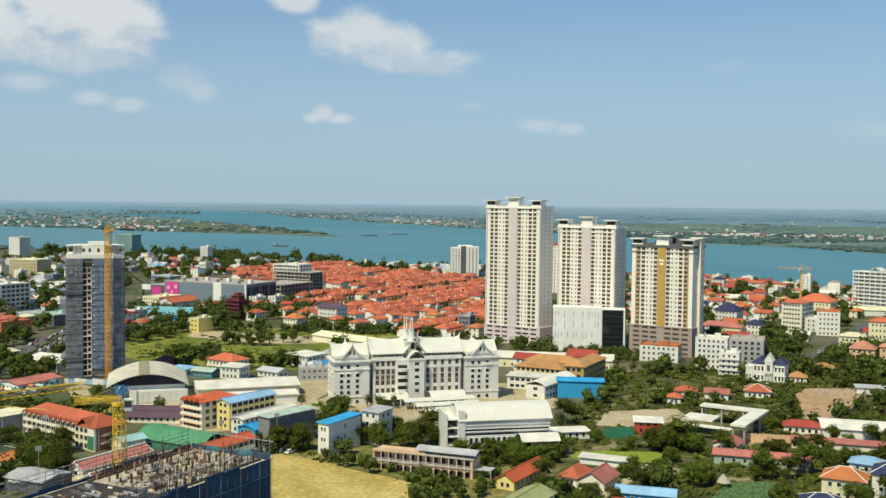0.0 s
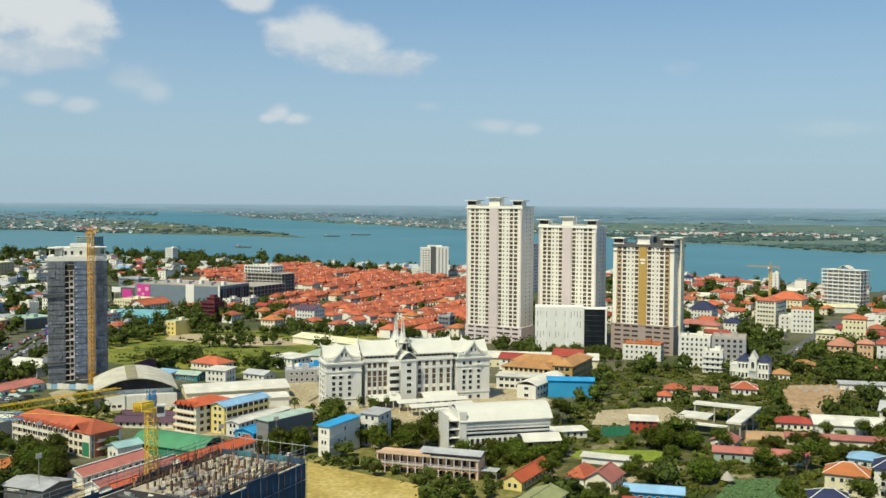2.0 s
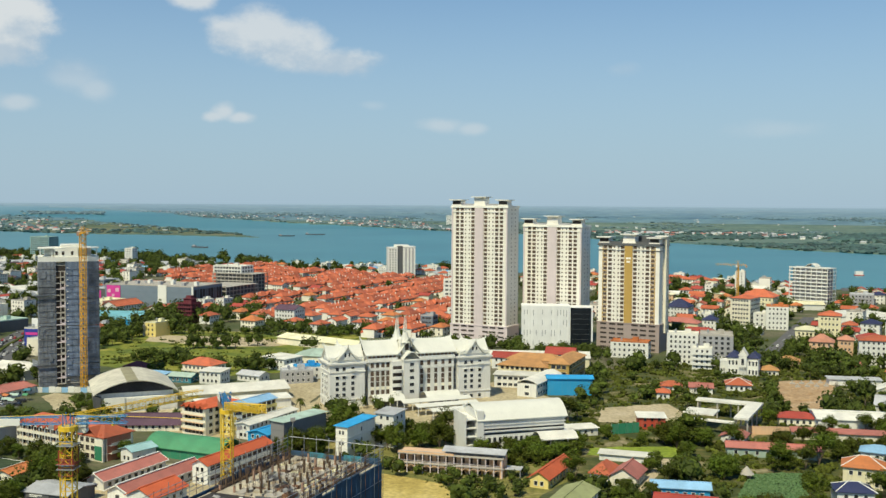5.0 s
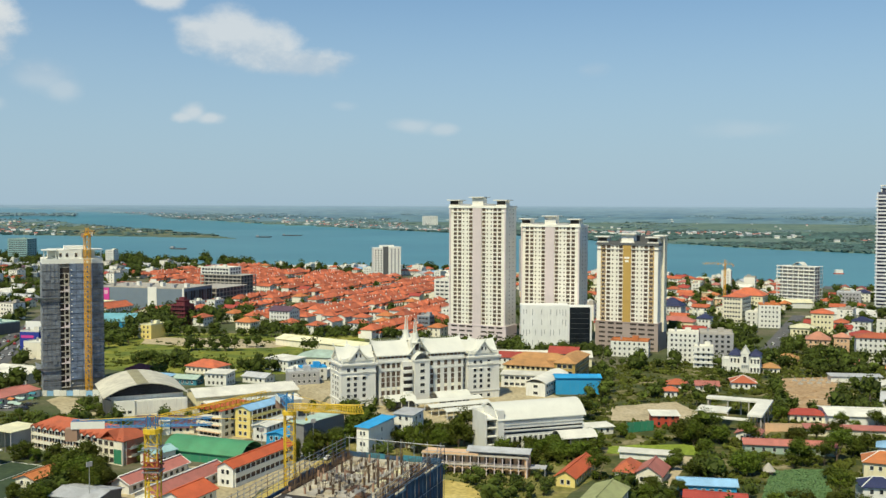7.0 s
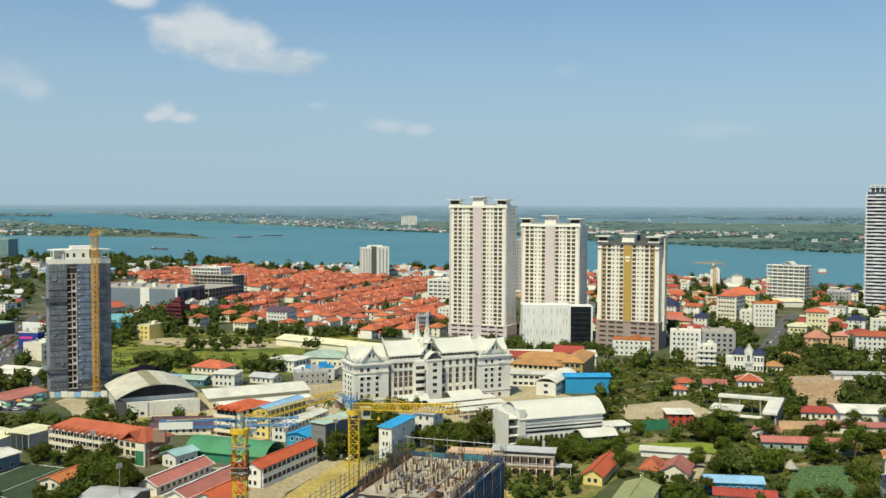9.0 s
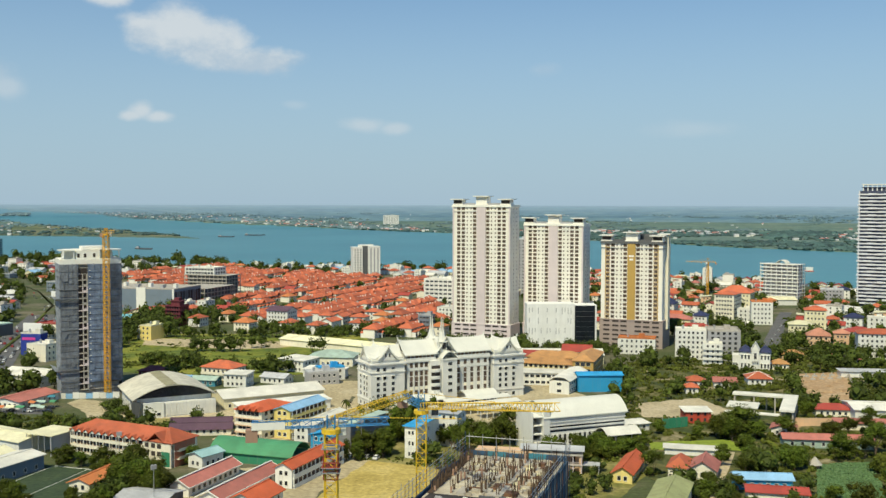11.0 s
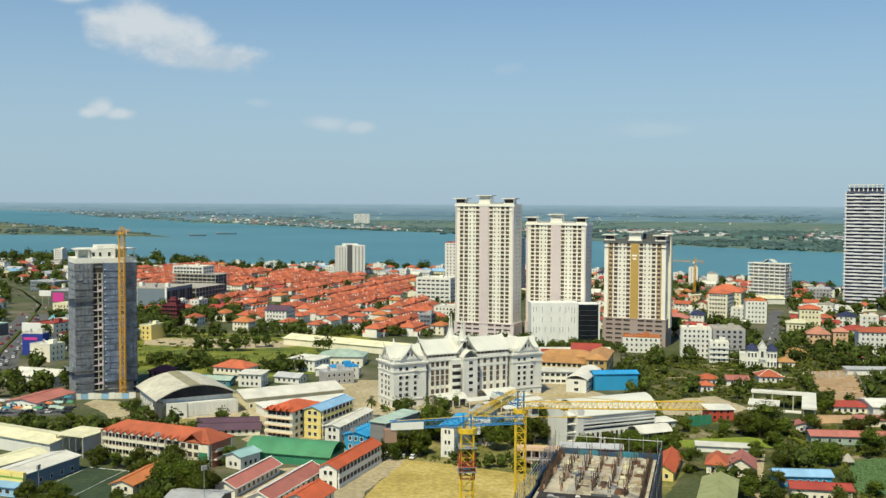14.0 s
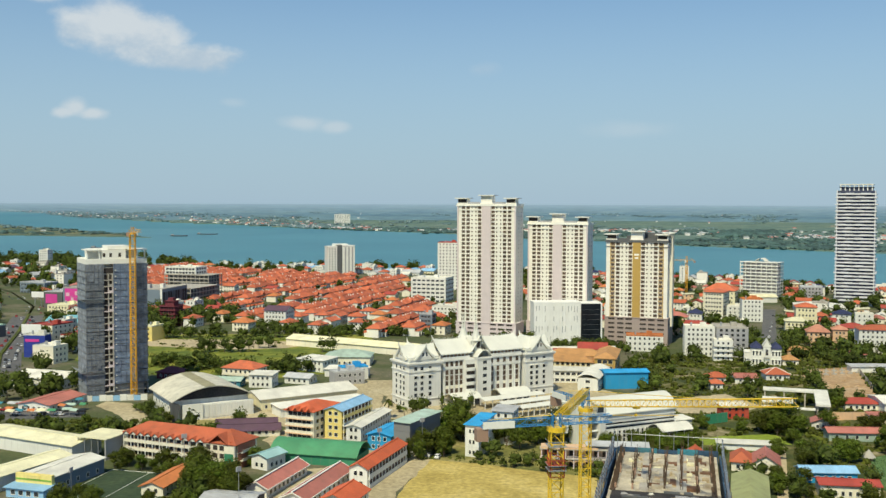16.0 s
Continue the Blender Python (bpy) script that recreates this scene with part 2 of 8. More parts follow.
# shade inside loggias, galleries and windows, put into a flat pane's colour
INNER_SHADE = material("brown_inner_shade", (0.105, 0.07, 0.05), 0.9, vary=0.3, dirt=0.0, objvary=0.4)
# near-black for flat panels: the shade within an opening as colour
OPENING_SHADE = material("opening_shade", (0.05, 0.04, 0.035), 0.9, vary=0.3, dirt=0.0)
TRIM = wall_paint("white_trim", (0.77, 0.76, 0.69), dirt=0.08)
CRANE = material("crane_yellow", (0.76, 0.50, 0.03), 0.5, vary=0.12, dirt=0.25, dirt_color=(0.2, 0.1, 0.03))
CRANE_ORANGE = material("crane_orange", (0.70, 0.36, 0.02), 0.5, vary=0.12, dirt=0.25)
CRANE_BLUE = material("crane_blue", (0.03, 0.20, 0.45), 0.5, vary=0.12, dirt=0.2)
NET = material("blue_safety_net", (0.03, 0.075, 0.14), 0.85, vary=0.4, scale=0.4, fine_scale=3, dirt=0.5, dirt_color=(0.05, 0.06, 0.07), bump=0.4)
GREY_NET = material("grey_safety_net", (0.16, 0.178, 0.205), 0.9, vary=0.4, scale=0.3, fine_scale=2.0, dirt=0.6, dirt_color=(0.07, 0.075, 0.09), bump=0.4, objvary=0.15)
BLUEGREY_NET = material("bluish_safety_net", (0.16, 0.21, 0.30), 0.9, vary=0.35, scale=0.3, fine_scale=2.0, dirt=0.5, dirt_color=(0.09, 0.10, 0.14), bump=0.4, objvary=0.15)
DARK_RUST = material("dark_form_steel", (0.085, 0.052, 0.03), 0.85, vary=0.3, dirt=0.4)
DARK_DECK = material("dark_deck_sheet", (0.035, 0.03, 0.028), 0.7, vary=0.4, scale=0.4, fine_scale=2.0, dirt=0.5, dirt_color=(0.09, 0.075, 0.06), bump=0.4)
PALE_NET = material("faded_safety_net", (0.26, 0.29, 0.33), 0.9, vary=0.35, scale=0.4, fine_scale=2.0, dirt=0.5, dirt_color=(0.12, 0.13, 0.15))
RED_STEEL = material("red_primed_steel", (0.33, 0.06, 0.025), 0.7, vary=0.3, dirt=0.3)
RUST = material("rusty_steel", (0.17, 0.085, 0.045), 0.8, vary=0.3, dirt=0.3)
STEEL = material("galvanised_steel", (0.45, 0.46, 0.47), 0.45, 0.6, dirt=0.2)
RUBBER = material("black_rubber", (0.02, 0.02, 0.02), 0.9)
BARK = material("bark", (0.14, 0.10, 0.07), 0.95, vary=0.3, bump=0.5)
LEAF = material("leaves", (0.066, 0.086, 0.009), 0.6, vary=0.3, scale=0.5, fine_scale=4, dirt=0.0, objvary=0.45, islandvary=0.5, hues=0.02)
# the bluish cast stands for haze over the far bank's trees
HAZED_LEAF_FAR = material("hazed_far_leaves", (0.05, 0.095, 0.082), 0.6, vary=0.25, scale=0.02, fine_scale=0.3, dirt=0.0, islandvary=0.45)
SHRUB = material("shrub_leaves", (0.068, 0.080, 0.012), 0.75, vary=0.35, scale=0.1, fine_scale=3, dirt=0.0, islandvary=0.5)
LEAF_TOWN = material("town_leaves", (0.055, 0.075, 0.012), 0.7, vary=0.3, scale=0.05, fine_scale=0.6, dirt=0.0, islandvary=0.5)
for leafy in (LEAF, LEAF_TOWN, SHRUB):
    leafy.node_tree.nodes["Principled BSDF"].inputs["Specular IOR Level"].default_value = 0.15
RIVER_GREY = wall_paint("river_tower_wall", (0.045, 0.055, 0.10))
RIVER_BAND = wall_paint("river_tower_band", (0.66, 0.67, 0.70))
TEAL_SHEET = material("teal_sheeting", (0.04, 0.20, 0.27), 0.7, vary=0.3, dirt=0.3)
FORM = material("formwork_timber", (0.46, 0.36, 0.22), 0.85, vary=0.25, scale=0.8, dirt=0.4, dirt_color=(0.2, 0.13, 0.08))

# ---- building blocks ----
G = -24.5                      # the street grid's turn


class Shape:
    """Gathers boxes, roofs and tubes into one mesh."""

    def __init__(self):
        self.v, self.f, self.m = [], [], []

    def face(self, pts, m=0):
        n = len(self.v)
        self.v.extend(pts)
        self.f.append(tuple(range(n, n + len(pts))))
        self.m.append(m)

    def box(self, x0, y0, z0, x1, y1, z1, m=0):
        n = len(self.v)
        self.v += [(x0, y0, z0), (x1, y0, z0), (x1, y1, z0), (x0, y1, z0), (x0, y0, z1), (x1, y0, z1), (x1, y1, z1), (x0, y1, z1)]
        for q in ((0, 3, 2, 1), (4, 5, 6, 7), (0, 1, 5, 4), (1, 2, 6, 5), (2, 3, 7, 6), (3, 0, 4, 7)):
            self.f.append(tuple(n + i for i in q))
            self.m.append(m)
        return self

    def loft(self, rings, m=0, close=True, caps=True):
        """Joins rings of equal length."""
        n, k = len(self.v), len(rings[0])
        for r in rings:
            self.v.extend(r)
        for i in range(len(rings) - 1):
            for j in range(k if close else k - 1):
                a, b = n + i * k + j, n + i * k + (j + 1) % k
                self.f.append((a, b, b + k, a + k))
                self.m.append(m)
        if caps:
            self.f.append(tuple(n + j for j in reversed(range(k))))
            self.f.append(tuple(n + (len(rings) - 1) * k + j for j in range(k)))
            self.m += [m, m]
        return self

    def tube(self, a, b, r, sides=5, m=0, r2=None):
        a, b = Vector(a), Vector(b)
        d = (b - a).normalized()
        up = Vector((0, 0, 1)) if abs(d.z) < 0.9 else Vector((1, 0, 0))
        p = d.cross(up).normalized()
        q = d.cross(p)
        rings = []
        for c, rr in ((a, r), (b, r if r2 is None else r2)):
            rings.append([tuple(c + (p * math.cos(t) + q * math.sin(t)) * rr) for t in [2 * math.pi * i / sides for i in range(sides)]])
        return self.loft(rings, m)

    def gable(self, x0, y0, x1, y1, z, h, t=0.25, along='x', m=0):
        """A pitched roof with thickness over a rectangle; its ridge runs along x or y."""
        if along == 'x':
            c = (y0 + y1) / 2
            prof = [(y0, z), (c, z + h), (y1, z), (y1, z - t), (c, z + h - t), (y0, z - t)]
            r = [[(x, a, b) for a, b in prof] for x in (x0, x1)]
        else:
            c = (x0 + x1) / 2
            prof = [(x0, z), (x0, z - t), (c, z + h - t), (x1, z - t), (x1, z), (c, z + h)]
            r = [[(a, y, b) for a, b in prof] for y in (y0, y1)]
        return self.loft(r, m)

    def gable_end(self, x0, y0, x1, y1, z, h, along='x', m=0):
        """The triangular wall tops under a pitched roof."""
        if along == 'x':
            c = (y0 + y1) / 2
            self.loft([[(x, y0, z), (x, y1, z), (x, c, z + h)] for x in (x0, x1)], m)
        else:
            c = (x0 + x1) / 2
            self.loft([[(x0, y, z), (c, y, z + h), (x1, y, z)] for y in (y0, y1)], m)
        return self

    def hip(self, x0, y0, x1, y1, z, h, t=0.25, m=0):
        w, d = x1 - x0, y1 - y0
        e = min(w, d) / 2
        if w >= d:
            a, b = (x0 + e, (y0 + y1) / 2, z + h), (x1 - e, (y0 + y1) / 2, z + h)
        else:
            a, b = ((x0 + x1) / 2, y0 + e, z + h), ((x0 + x1) / 2, y1 - e, z + h)
        self.box(x0, y0, z - t, x1, y1, z, m)
        c = [(x0, y0, z), (x1, y0, z), (x1, y1, z), (x0, y1, z)]
        if w >= d:
            for q in ((c[0], c[1], b, a), (c[1], c[2], b), (c[2], c[3], a, b), (c[3], c[0], a)):
                self.face(q, m)
        else:
            for q in ((c[0], c[1], a), (c[1], c[2], b, a), (c[2], c[3], b), (c[3], c[0], a, b)):
                self.face(q, m)
        return self

    def arch(self, x0, y0, x1, y1, z, h, t=0.3, n=12, along='x', m=0):
        """A shallow vault whose axis runs along x or y."""
        pts = []
        lo, hi = (y0, y1) if along == 'x' else (x0, x1)
        for i in range(n + 1):
            s = i / n
            pts.append((lo + (hi - lo) * s, z + h * (1 - (2 * s - 1) ** 2)))
        prof = pts + [(a, b - t) for a, b in reversed(pts)]
        if along == 'x':
            r = [[(x, a, b) for a, b in prof] for x in (x0, x1)]
        else:
            r = [[(a, y, b) for a, b in reversed(prof)] for y in (y0, y1)]
        n0, k = len(self.v), len(prof)
        self.loft(r, m, True, False)
        for base in (0, k):
            for i in range(n):
                a, b, c, d = base + i, base + i + 1, base + k - 2 - i, base + k - 1 - i
                q = (n0 + a, n0 + b, n0 + c, n0 + d)
                self.f.append(q if base else q[::-1])
                self.m.append(m)
        return self

    def mesh(self, name, mats):
        me = bpy.data.meshes.new(name)
        me.from_pydata(self.v, [], self.f)
        for mt in mats if isinstance(mats, (list, tuple)) else [mats]:
            me.materials.append(mt)
        me.polygons.foreach_set("material_index", self.m)
        me.update()
        return me


def part(name, shape, mats, parent=None, label="", m=None):
    """Links a shape, or a ready mesh, as one object under a thing."""
    me = shape.mesh(name, mats) if isinstance(shape, Shape) else shape
    ob = new(name, me)
    if parent:
        ob.parent = parent
    if m is not None:
        ob.matrix_basis = m
    if label:
        tagged(ob, label)
    return ob


FOOT = []                      # ground already taken: centre and radius, or a turned rectangle


def taken(x, y, pad=0.0):
    for cx, cy, c, s, w, d in FOOT:
        lx, ly = (x - cx) * c + (y - cy) * s, -(x - cx) * s + (y - cy) * c
        if -pad < lx < w + pad and -pad < ly < d + pad:
            return True
    return False


def claim(x, y, rz, w, d):
    FOOT.append((x, y, math.cos(radians(rz)), math.sin(radians(rz)), w, d))


def thing(name, label, category, x, y, rz=0.0, group="", z=0.0, kind=""):
    ob = new(name)
    ob.empty_display_size = 1
    ob.matrix_basis = pose(x, y, z, 0, 0, rz)
    return tagged(ob, label, category, group, kind)


WIN = {}


def window_mesh(w, h, frame_mat=TRIM, glass=GLASS, kind="plain"):
    key = (round(w, 2), round(h, 2), frame_mat.name, glass.name, kind)
    if key not in WIN:
        s = Shape()
        e = 0.10
        s.box(-w / 2, -0.03, 0, w / 2, 0.10, h, 1)
        s.box(-w / 2 - e, -0.10, -e, -w / 2, 0.10, h + e, 0)
        s.box(w / 2, -0.10, -e, w / 2 + e, 0.10, h + e, 0)
        s.box(-w / 2, -0.16, -e * 1.6, w / 2, 0.10, 0, 0)
        s.box(-w / 2, -0.10, h, w / 2, 0.10, h + e, 0)
        if kind == "mullion":
            s.box(-0.04, -0.07, 0, 0.04, 0.05, h, 0)
        if kind == "hood":
            s.box(-w / 2 - 0.3, -0.7, h + e, w / 2 + 0.3, 0.1, h + e + 0.15, 0)
        WIN[key] = s.mesh("window", [frame_mat, glass])
    return WIN[key]


def window(parent, me, x, y, z, side, name="window"):
    """side: which way it looks: f (front, -y), r (+x), l (-x), b (+y)."""
    ob = new(name, me)
    ob.parent = parent
    ob.matrix_basis = pose(x, y, z, 0, 0, {'f': 0, 'r': 90, 'b': 180, 'l': -90}[side])
    return ob


def window_rows(parent, w, d, zs, cols_f, cols_s, me, sides="frl", x0=0.0, y0=0.0, margin=1.2):
    for z in zs:
        for s in sides:
            n, length = (cols_f, w) if s in "fb" else (cols_s, d)
            for i in range(n):
                q = margin + (length - 2 * margin) * ((i + 0.5) / n)
                if s == 'f':
                    window(parent, me, x0 + q, y0, z, s)
                elif s == 'b':
                    window(parent, me, x0 + q, y0 + d, z, s)
                elif s == 'r':
                    window(parent, me, x0 + w, y0 + q, z, s)
                else:
                    window(parent, me, x0, y0 + q, z, s)


def house(x, y, w, d, storeys, roof, wall_m, roof_m, label, rz=G, name="house", category="house", fh=3.2, rh=None, over=0.7,
          cols=None, side_cols=None, ww=1.1, wh=1.4, along=None, group="", bands=True, kind="plain", sides="fr", frame_m=TRIM, porch=None, join=None, ridge_m=None):
    """A house whose front-left corner stands at x, y; its front runs w metres along rz, and it is d metres deep."""
    h = storeys * fh
    t = thing(name, label, category, x, y, rz, group)
    claim(x, y, rz, w, d)
    s = Shape().box(0, 0, -0.5, w, d, h)
    along = along or ('x' if w >= d else 'y')
    rh = rh if rh is not None else min(w, d) * 0.26
    if roof == 'gable':
        s.gable_end(0, 0, w, d, h, rh * 0.96, along)
    part("wall", s, wall_m, t)
    if bands and storeys > 2:
        for k in range(1, storeys):
            part("floor_band", Shape().box(-0.12, -0.12, k * fh - 0.3, w + 0.12, d + 0.12, k * fh - 0.08), wall_m, t)
    r = Shape()
    if roof == 'gable':
        r.gable(-over, -over, w + over, d + over, h + 0.12, rh, 0.25, along)
        if along == 'x':
            r.box(-over, d / 2 - 0.25, h + rh, w + over, d / 2 + 0.25, h + rh + 0.28)
        else:
            r.box(w / 2 - 0.25, -over, h + rh, w / 2 + 0.25, d + over, h + rh + 0.28)
    elif roof == 'hip':
        r.hip(-over, -over, w + over, d + over, h + 0.26, rh)
    elif roof == 'arch':
        r.arch(-over, -over, w + over, d + over, h + 0.1, rh, 0.25, 12, along)
    elif roof == 'mono':
        r.loft([[(-over, -over, h), (w + over, -over, h), (w + over, -over, h + 0.2), (-over, -over, h + 0.2)],
                [(-over, d + over, h + rh), (w + over, d + over, h + rh), (w + over, d + over, h + rh + 0.2), (-over, d + over, h + rh + 0.2)]])
    else:
        r.box(0.25, 0.25, h - 0.05, w - 0.25, d - 0.25, h + 0.12)
        for a in ((0, 0, w, 0.25), (0, d - 0.25, w, d), (0, 0.25, 0.25, d - 0.25), (w - 0.25, 0.25, w, d - 0.25)):
            r.box(a[0], a[1], h - 0.04, a[2], a[3], h + 0.8)
        r.box(w * 0.55, d * 0.5, h + 0.1, w * 0.55 + min(3.5, w * .3), d * 0.5 + min(3.5, d * .4), h + 2.6)
        part("water_tank", Shape().tube((w * 0.25, d * 0.6, h + 0.9), (w * 0.25, d * 0.6, h + 2.4), 0.65, 10).box(w * .25 - .5, d * .6 - .5, h + 0.1, w * .25 + .5, d * .6 + .5, h + 0.9), STEEL, t)
    part("roof", r, roof_m, t)
    if ridge_m and roof == 'hip':
        x0, y0, x1, y1, z = -over, -over, w + over, d + over, h + 0.3
        e = min(x1 - x0, y1 - y0) / 2
        a_, b_ = ((x0 + e, (y0 + y1) / 2), (x1 - e, (y0 + y1) / 2)) if w >= d else (((x0 + x1) / 2, y0 + e), ((x0 + x1) / 2, y1 - e))
        for c_, q_ in (((x0, y0), a_), ((x1, y0), b_ if w >= d else a_), ((x1, y1), b_), ((x0, y1), a_ if w >= d else b_), (a_, b_)):
            if math.dist(c_, q_) > 0.4:
                part("ridge_cap", Shape().tube((*c_, z if c_ is not a_ else z + rh), (*q_, z + rh), 0.16, 5), ridge_m, t)
    cf = max(1, round(w / 3.2)) if cols is None else cols
    cs = max(1, round(d / 3.6)) if side_cols is None else side_cols
    zs = [k * fh + 1.0 for k in range(storeys)]
    if (cf or cs) and (join if join is not None else y > 600):
        ws = Shape()
        for z in zs:
            for i in range(cf):
                q = 1.2 + (w - 2.4) * (i + 0.5) / cf
                ws.box(q - ww / 2, -0.08, z, q + ww / 2, 0.05, z + wh, 0).box(q - ww / 2 - 0.1, -0.2, z - 0.15, q + ww / 2 + 0.1, 0.0, z, 1)
            for i in range(cs):
                q = 1.2 + (d - 2.4) * (i + 0.5) / cs
                ws.box(w - 0.05, q - ww / 2, z, w + 0.08, q + ww / 2, z + wh, 0).box(w, q - ww / 2 - 0.1, z - 0.15, w + 0.2, q + ww / 2 + 0.1, z, 1)
        tagged(part("windows", ws, [GLASS, frame_m], t), kind="stuff")
    elif cf or cs:
        window_rows(t, w, d, zs, cf, cs, window_mesh(ww, wh, frame_m, GLASS, "plain" if kind == "balcony" else kind), sides)
        if kind == "balcony":
            slab = Shape().box(0.2, -1.0, -0.25, w - 0.2, -0.01, -0.05).box(0.2, -1.0, -0.05, w - 0.2, -0.9, 0.8).mesh("balcony", wall_m)
            for k in range(1, storeys):
                part("balcony", slab, None, t, m=pose(0, 0, k * fh))
    if porch:
        part("porch", Shape().box(w * 0.2, -porch, fh - 0.1, w * 0.8, -0.13, fh + 0.15).box(w * 0.2, -porch, 0, w * 0.2 + 0.3, -porch + 0.3, fh - 0.1)
             .box(w * 0.8 - 0.3, -porch, 0, w * 0.8, -porch + 0.3, fh - 0.1), wall_m, t)
    return t


# ---- ground, water and the far bank ----
EYE_H, R0, R1 = 92.5, 3700.0, 4900.0


def true_range(r):
    """How far off a place really lies that is drawn at the range r."""
    return r if r <= R0 else R0 * (R1 - R0) / (R1 - r)


def rise(r):
    """The far plain climbs gently, so that it meets the horizon within the world's reach."""
    return 0.0 if r <= R0 else EYE_H * (1 - r / true_range(r))


def near(x, y):
    """Brings a far place nearer along its ray from the origin."""
    R = math.hypot(x, y)
    r = R if R <= R0 else R1 - R0 * (R1 - R0) / R
    return x * r / R, y * r / R


def bearing(x, y):
    return math.degrees(math.atan2(x, y))


NEAR_SHORE = [(-2000, 1500), (-1059, 1790), (-743, 1720), (-584, 1610), (-471, 1550), (-256, 1490), (-131, 1455), (70, 1380), (240, 1330), (330, 1240), (400, 1180), (450, 1080), (500, 980), (640, 800), (1200, 500)]
FAR_SHORE = [(-9000, 20000), (-2691, 8417), (-1809, 6310), (-1249, 5280), (-804, 4579), (-468, 4051), (-280, 3700), (0, 3350), (207, 3085), (377, 2640), (554, 2440), (650, 2200), (800, 2020), (900, 1850), (1300, 1400), (2600, 600)]
PENINSULA = [near(*p) for p in [(-2400, 3300), (-1956, 3243), (-1640, 3165), (-1267, 2922), (-1118, 2870), (-946, 2835), (-752, 2760), (-588, 2682), (-781, 3108), (-1083, 3582), (-1500, 4236), (-1853, 4789), (-2242, 5585), (-3353, 6907), (-4629, 9244), (-9000, 12000)]]
ISLET = [near(*p) for p in [(-3407, 7373), (-2934, 7480), (-3619, 9217), (-4198, 9074)]]
near_b, near_r = [bearing(*p) for p in NEAR_SHORE], [math.hypot(*p) for p in NEAR_SHORE]
far_b, far_r = [bearing(*p) for p in FAR_SHORE], [math.hypot(*near(*p)) for p in FAR_SHORE]


def inside(x, y, poly):
    r = False
    for (ax, ay), (bx, by) in zip(poly, poly[1:] + poly[:1]):
        if (ay > y) != (by > y) and x < (bx - ax) * (y - ay) / (by - ay) + ax:
            r = not r
    return r


def is_water(x, y):
    b, r = bearing(x, y), math.hypot(x, y)
    if y < 0 or abs(b) > 75:
        return False
    wob = 0.008 * r * (noise.noise(Vector((x * 0.006, y * 0.006, 0))))
    if r < np.interp(b, near_b, near_r) + wob * 1.2 or r > np.interp(b, far_b, far_r) + wob:
        return False
    return not (inside(x, y, PENINSULA) or inside(x, y, ISLET))


angles = sorted(set([-180 + 10 * i for i in range(13)] + [-60 + 2.5 * i for i in range(9)] + [-38 + 0.25 * i for i in range(305)] + [38 + 2.5 * i for i in range(10)] + [60 + 10 * i for i in range(12)]))
radii = [0.0, 60.0, 120.0, 200.0]
while radii[-1] < 4844:
    radii.append(radii[-1] * 1.0135)
radii[-1] = 4844.0
gv, gf, wv = [], [], []
na = len(angles)
for r in radii:
    for a in angles:
        x, y = r * math.sin(radians(a)), r * math.cos(radians(a))
        bump_z = 0.0
        if r > 900:
            bump_z = -7.0 if is_water(x, y) else 1.0
        gv.append((x, y, rise(r) + bump_z))
        wv.append((x, y, rise(r) - 0.6))
for i in range(len(radii) - 1):
    for j in range(na):
        a, b = i * na + j, i * na + (j + 1) % na
        gf.append((a, a + na, b + na, b))
ground_me = bpy.data.meshes.new("ground")
ground_me.from_pydata(gv, [], gf)


def node_mat(name):
    m = bpy.data.materials.new(name)
    m.use_nodes = True
    return m, m.node_tree, m.node_tree.nodes["Principled BSDF"]


def ground_material(name, cols, scale, rough=0.95, detail_scale=0.6, stops=None, stretch=(1, 1, 1), turn=0.0):
    m, nt, b = node_mat(name)
    co = nt.nodes.new("ShaderNodeTexCoord")
    mp = nt.nodes.new("ShaderNodeMapping")
    mp.inputs["Scale"].default_value = stretch
    mp.inputs["Rotation"].default_value = (0, 0, radians(turn))
    nt.links.new(co.outputs["Object"], mp.inputs[0])
    n = nt.nodes.new("ShaderNodeTexNoise")
    n.inputs["Scale"].default_value, n.inputs["Detail"].default_value, n.inputs["Roughness"].default_value = scale, 9, 0.65
    nt.links.new(mp.outputs[0], n.inputs["Vector"])
    ramp = nt.nodes.new("ShaderNodeValToRGB")
    stops = stops or [0.3 + 0.4 * i / (len(cols) - 1) for i in range(len(cols))]
    while len(ramp.color_ramp.elements) < len(cols):
        ramp.color_ramp.elements.new(0.5)
    for e, c, p in zip(ramp.color_ramp.elements, cols, stops):
        e.position, e.color = p, (*c, 1)
    nt.links.new(n.outputs["Fac"], ramp.inputs[0])
    n2 = nt.nodes.new("ShaderNodeTexNoise")
    n2.inputs["Scale"].default_value, n2.inputs["Detail"].default_value = detail_scale, 6
    nt.links.new(co.outputs["Object"], n2.inputs["Vector"])
    r = nt.nodes.new("ShaderNodeMapRange")
    for k, v in zip(("From Min", "From Max", "To Min", "To Max"), (0.25, 0.75, 0.65, 1.3)):
        r.inputs[k].default_value = v
    nt.links.new(n2.outputs["Fac"], r.inputs["Value"])
    h = nt.nodes.new("ShaderNodeHueSaturation")
    nt.links.new(ramp.outputs[0], h.inputs["Color"])
    nt.links.new(r.outputs[0], h.inputs["Value"])
    nt.links.new(h.outputs[0], b.inputs["Base Color"])
    b.inputs["Roughness"].default_value = rough
    bn = nt.nodes.new("ShaderNodeBump")
    bn.inputs["Strength"].default_value, bn.inputs["Distance"].default_value = 0.6, 0.3
    nt.links.new(n2.outputs["Fac"], bn.inputs["Height"])
    nt.links.new(bn.outputs[0], b.inputs["Normal"])
    return m


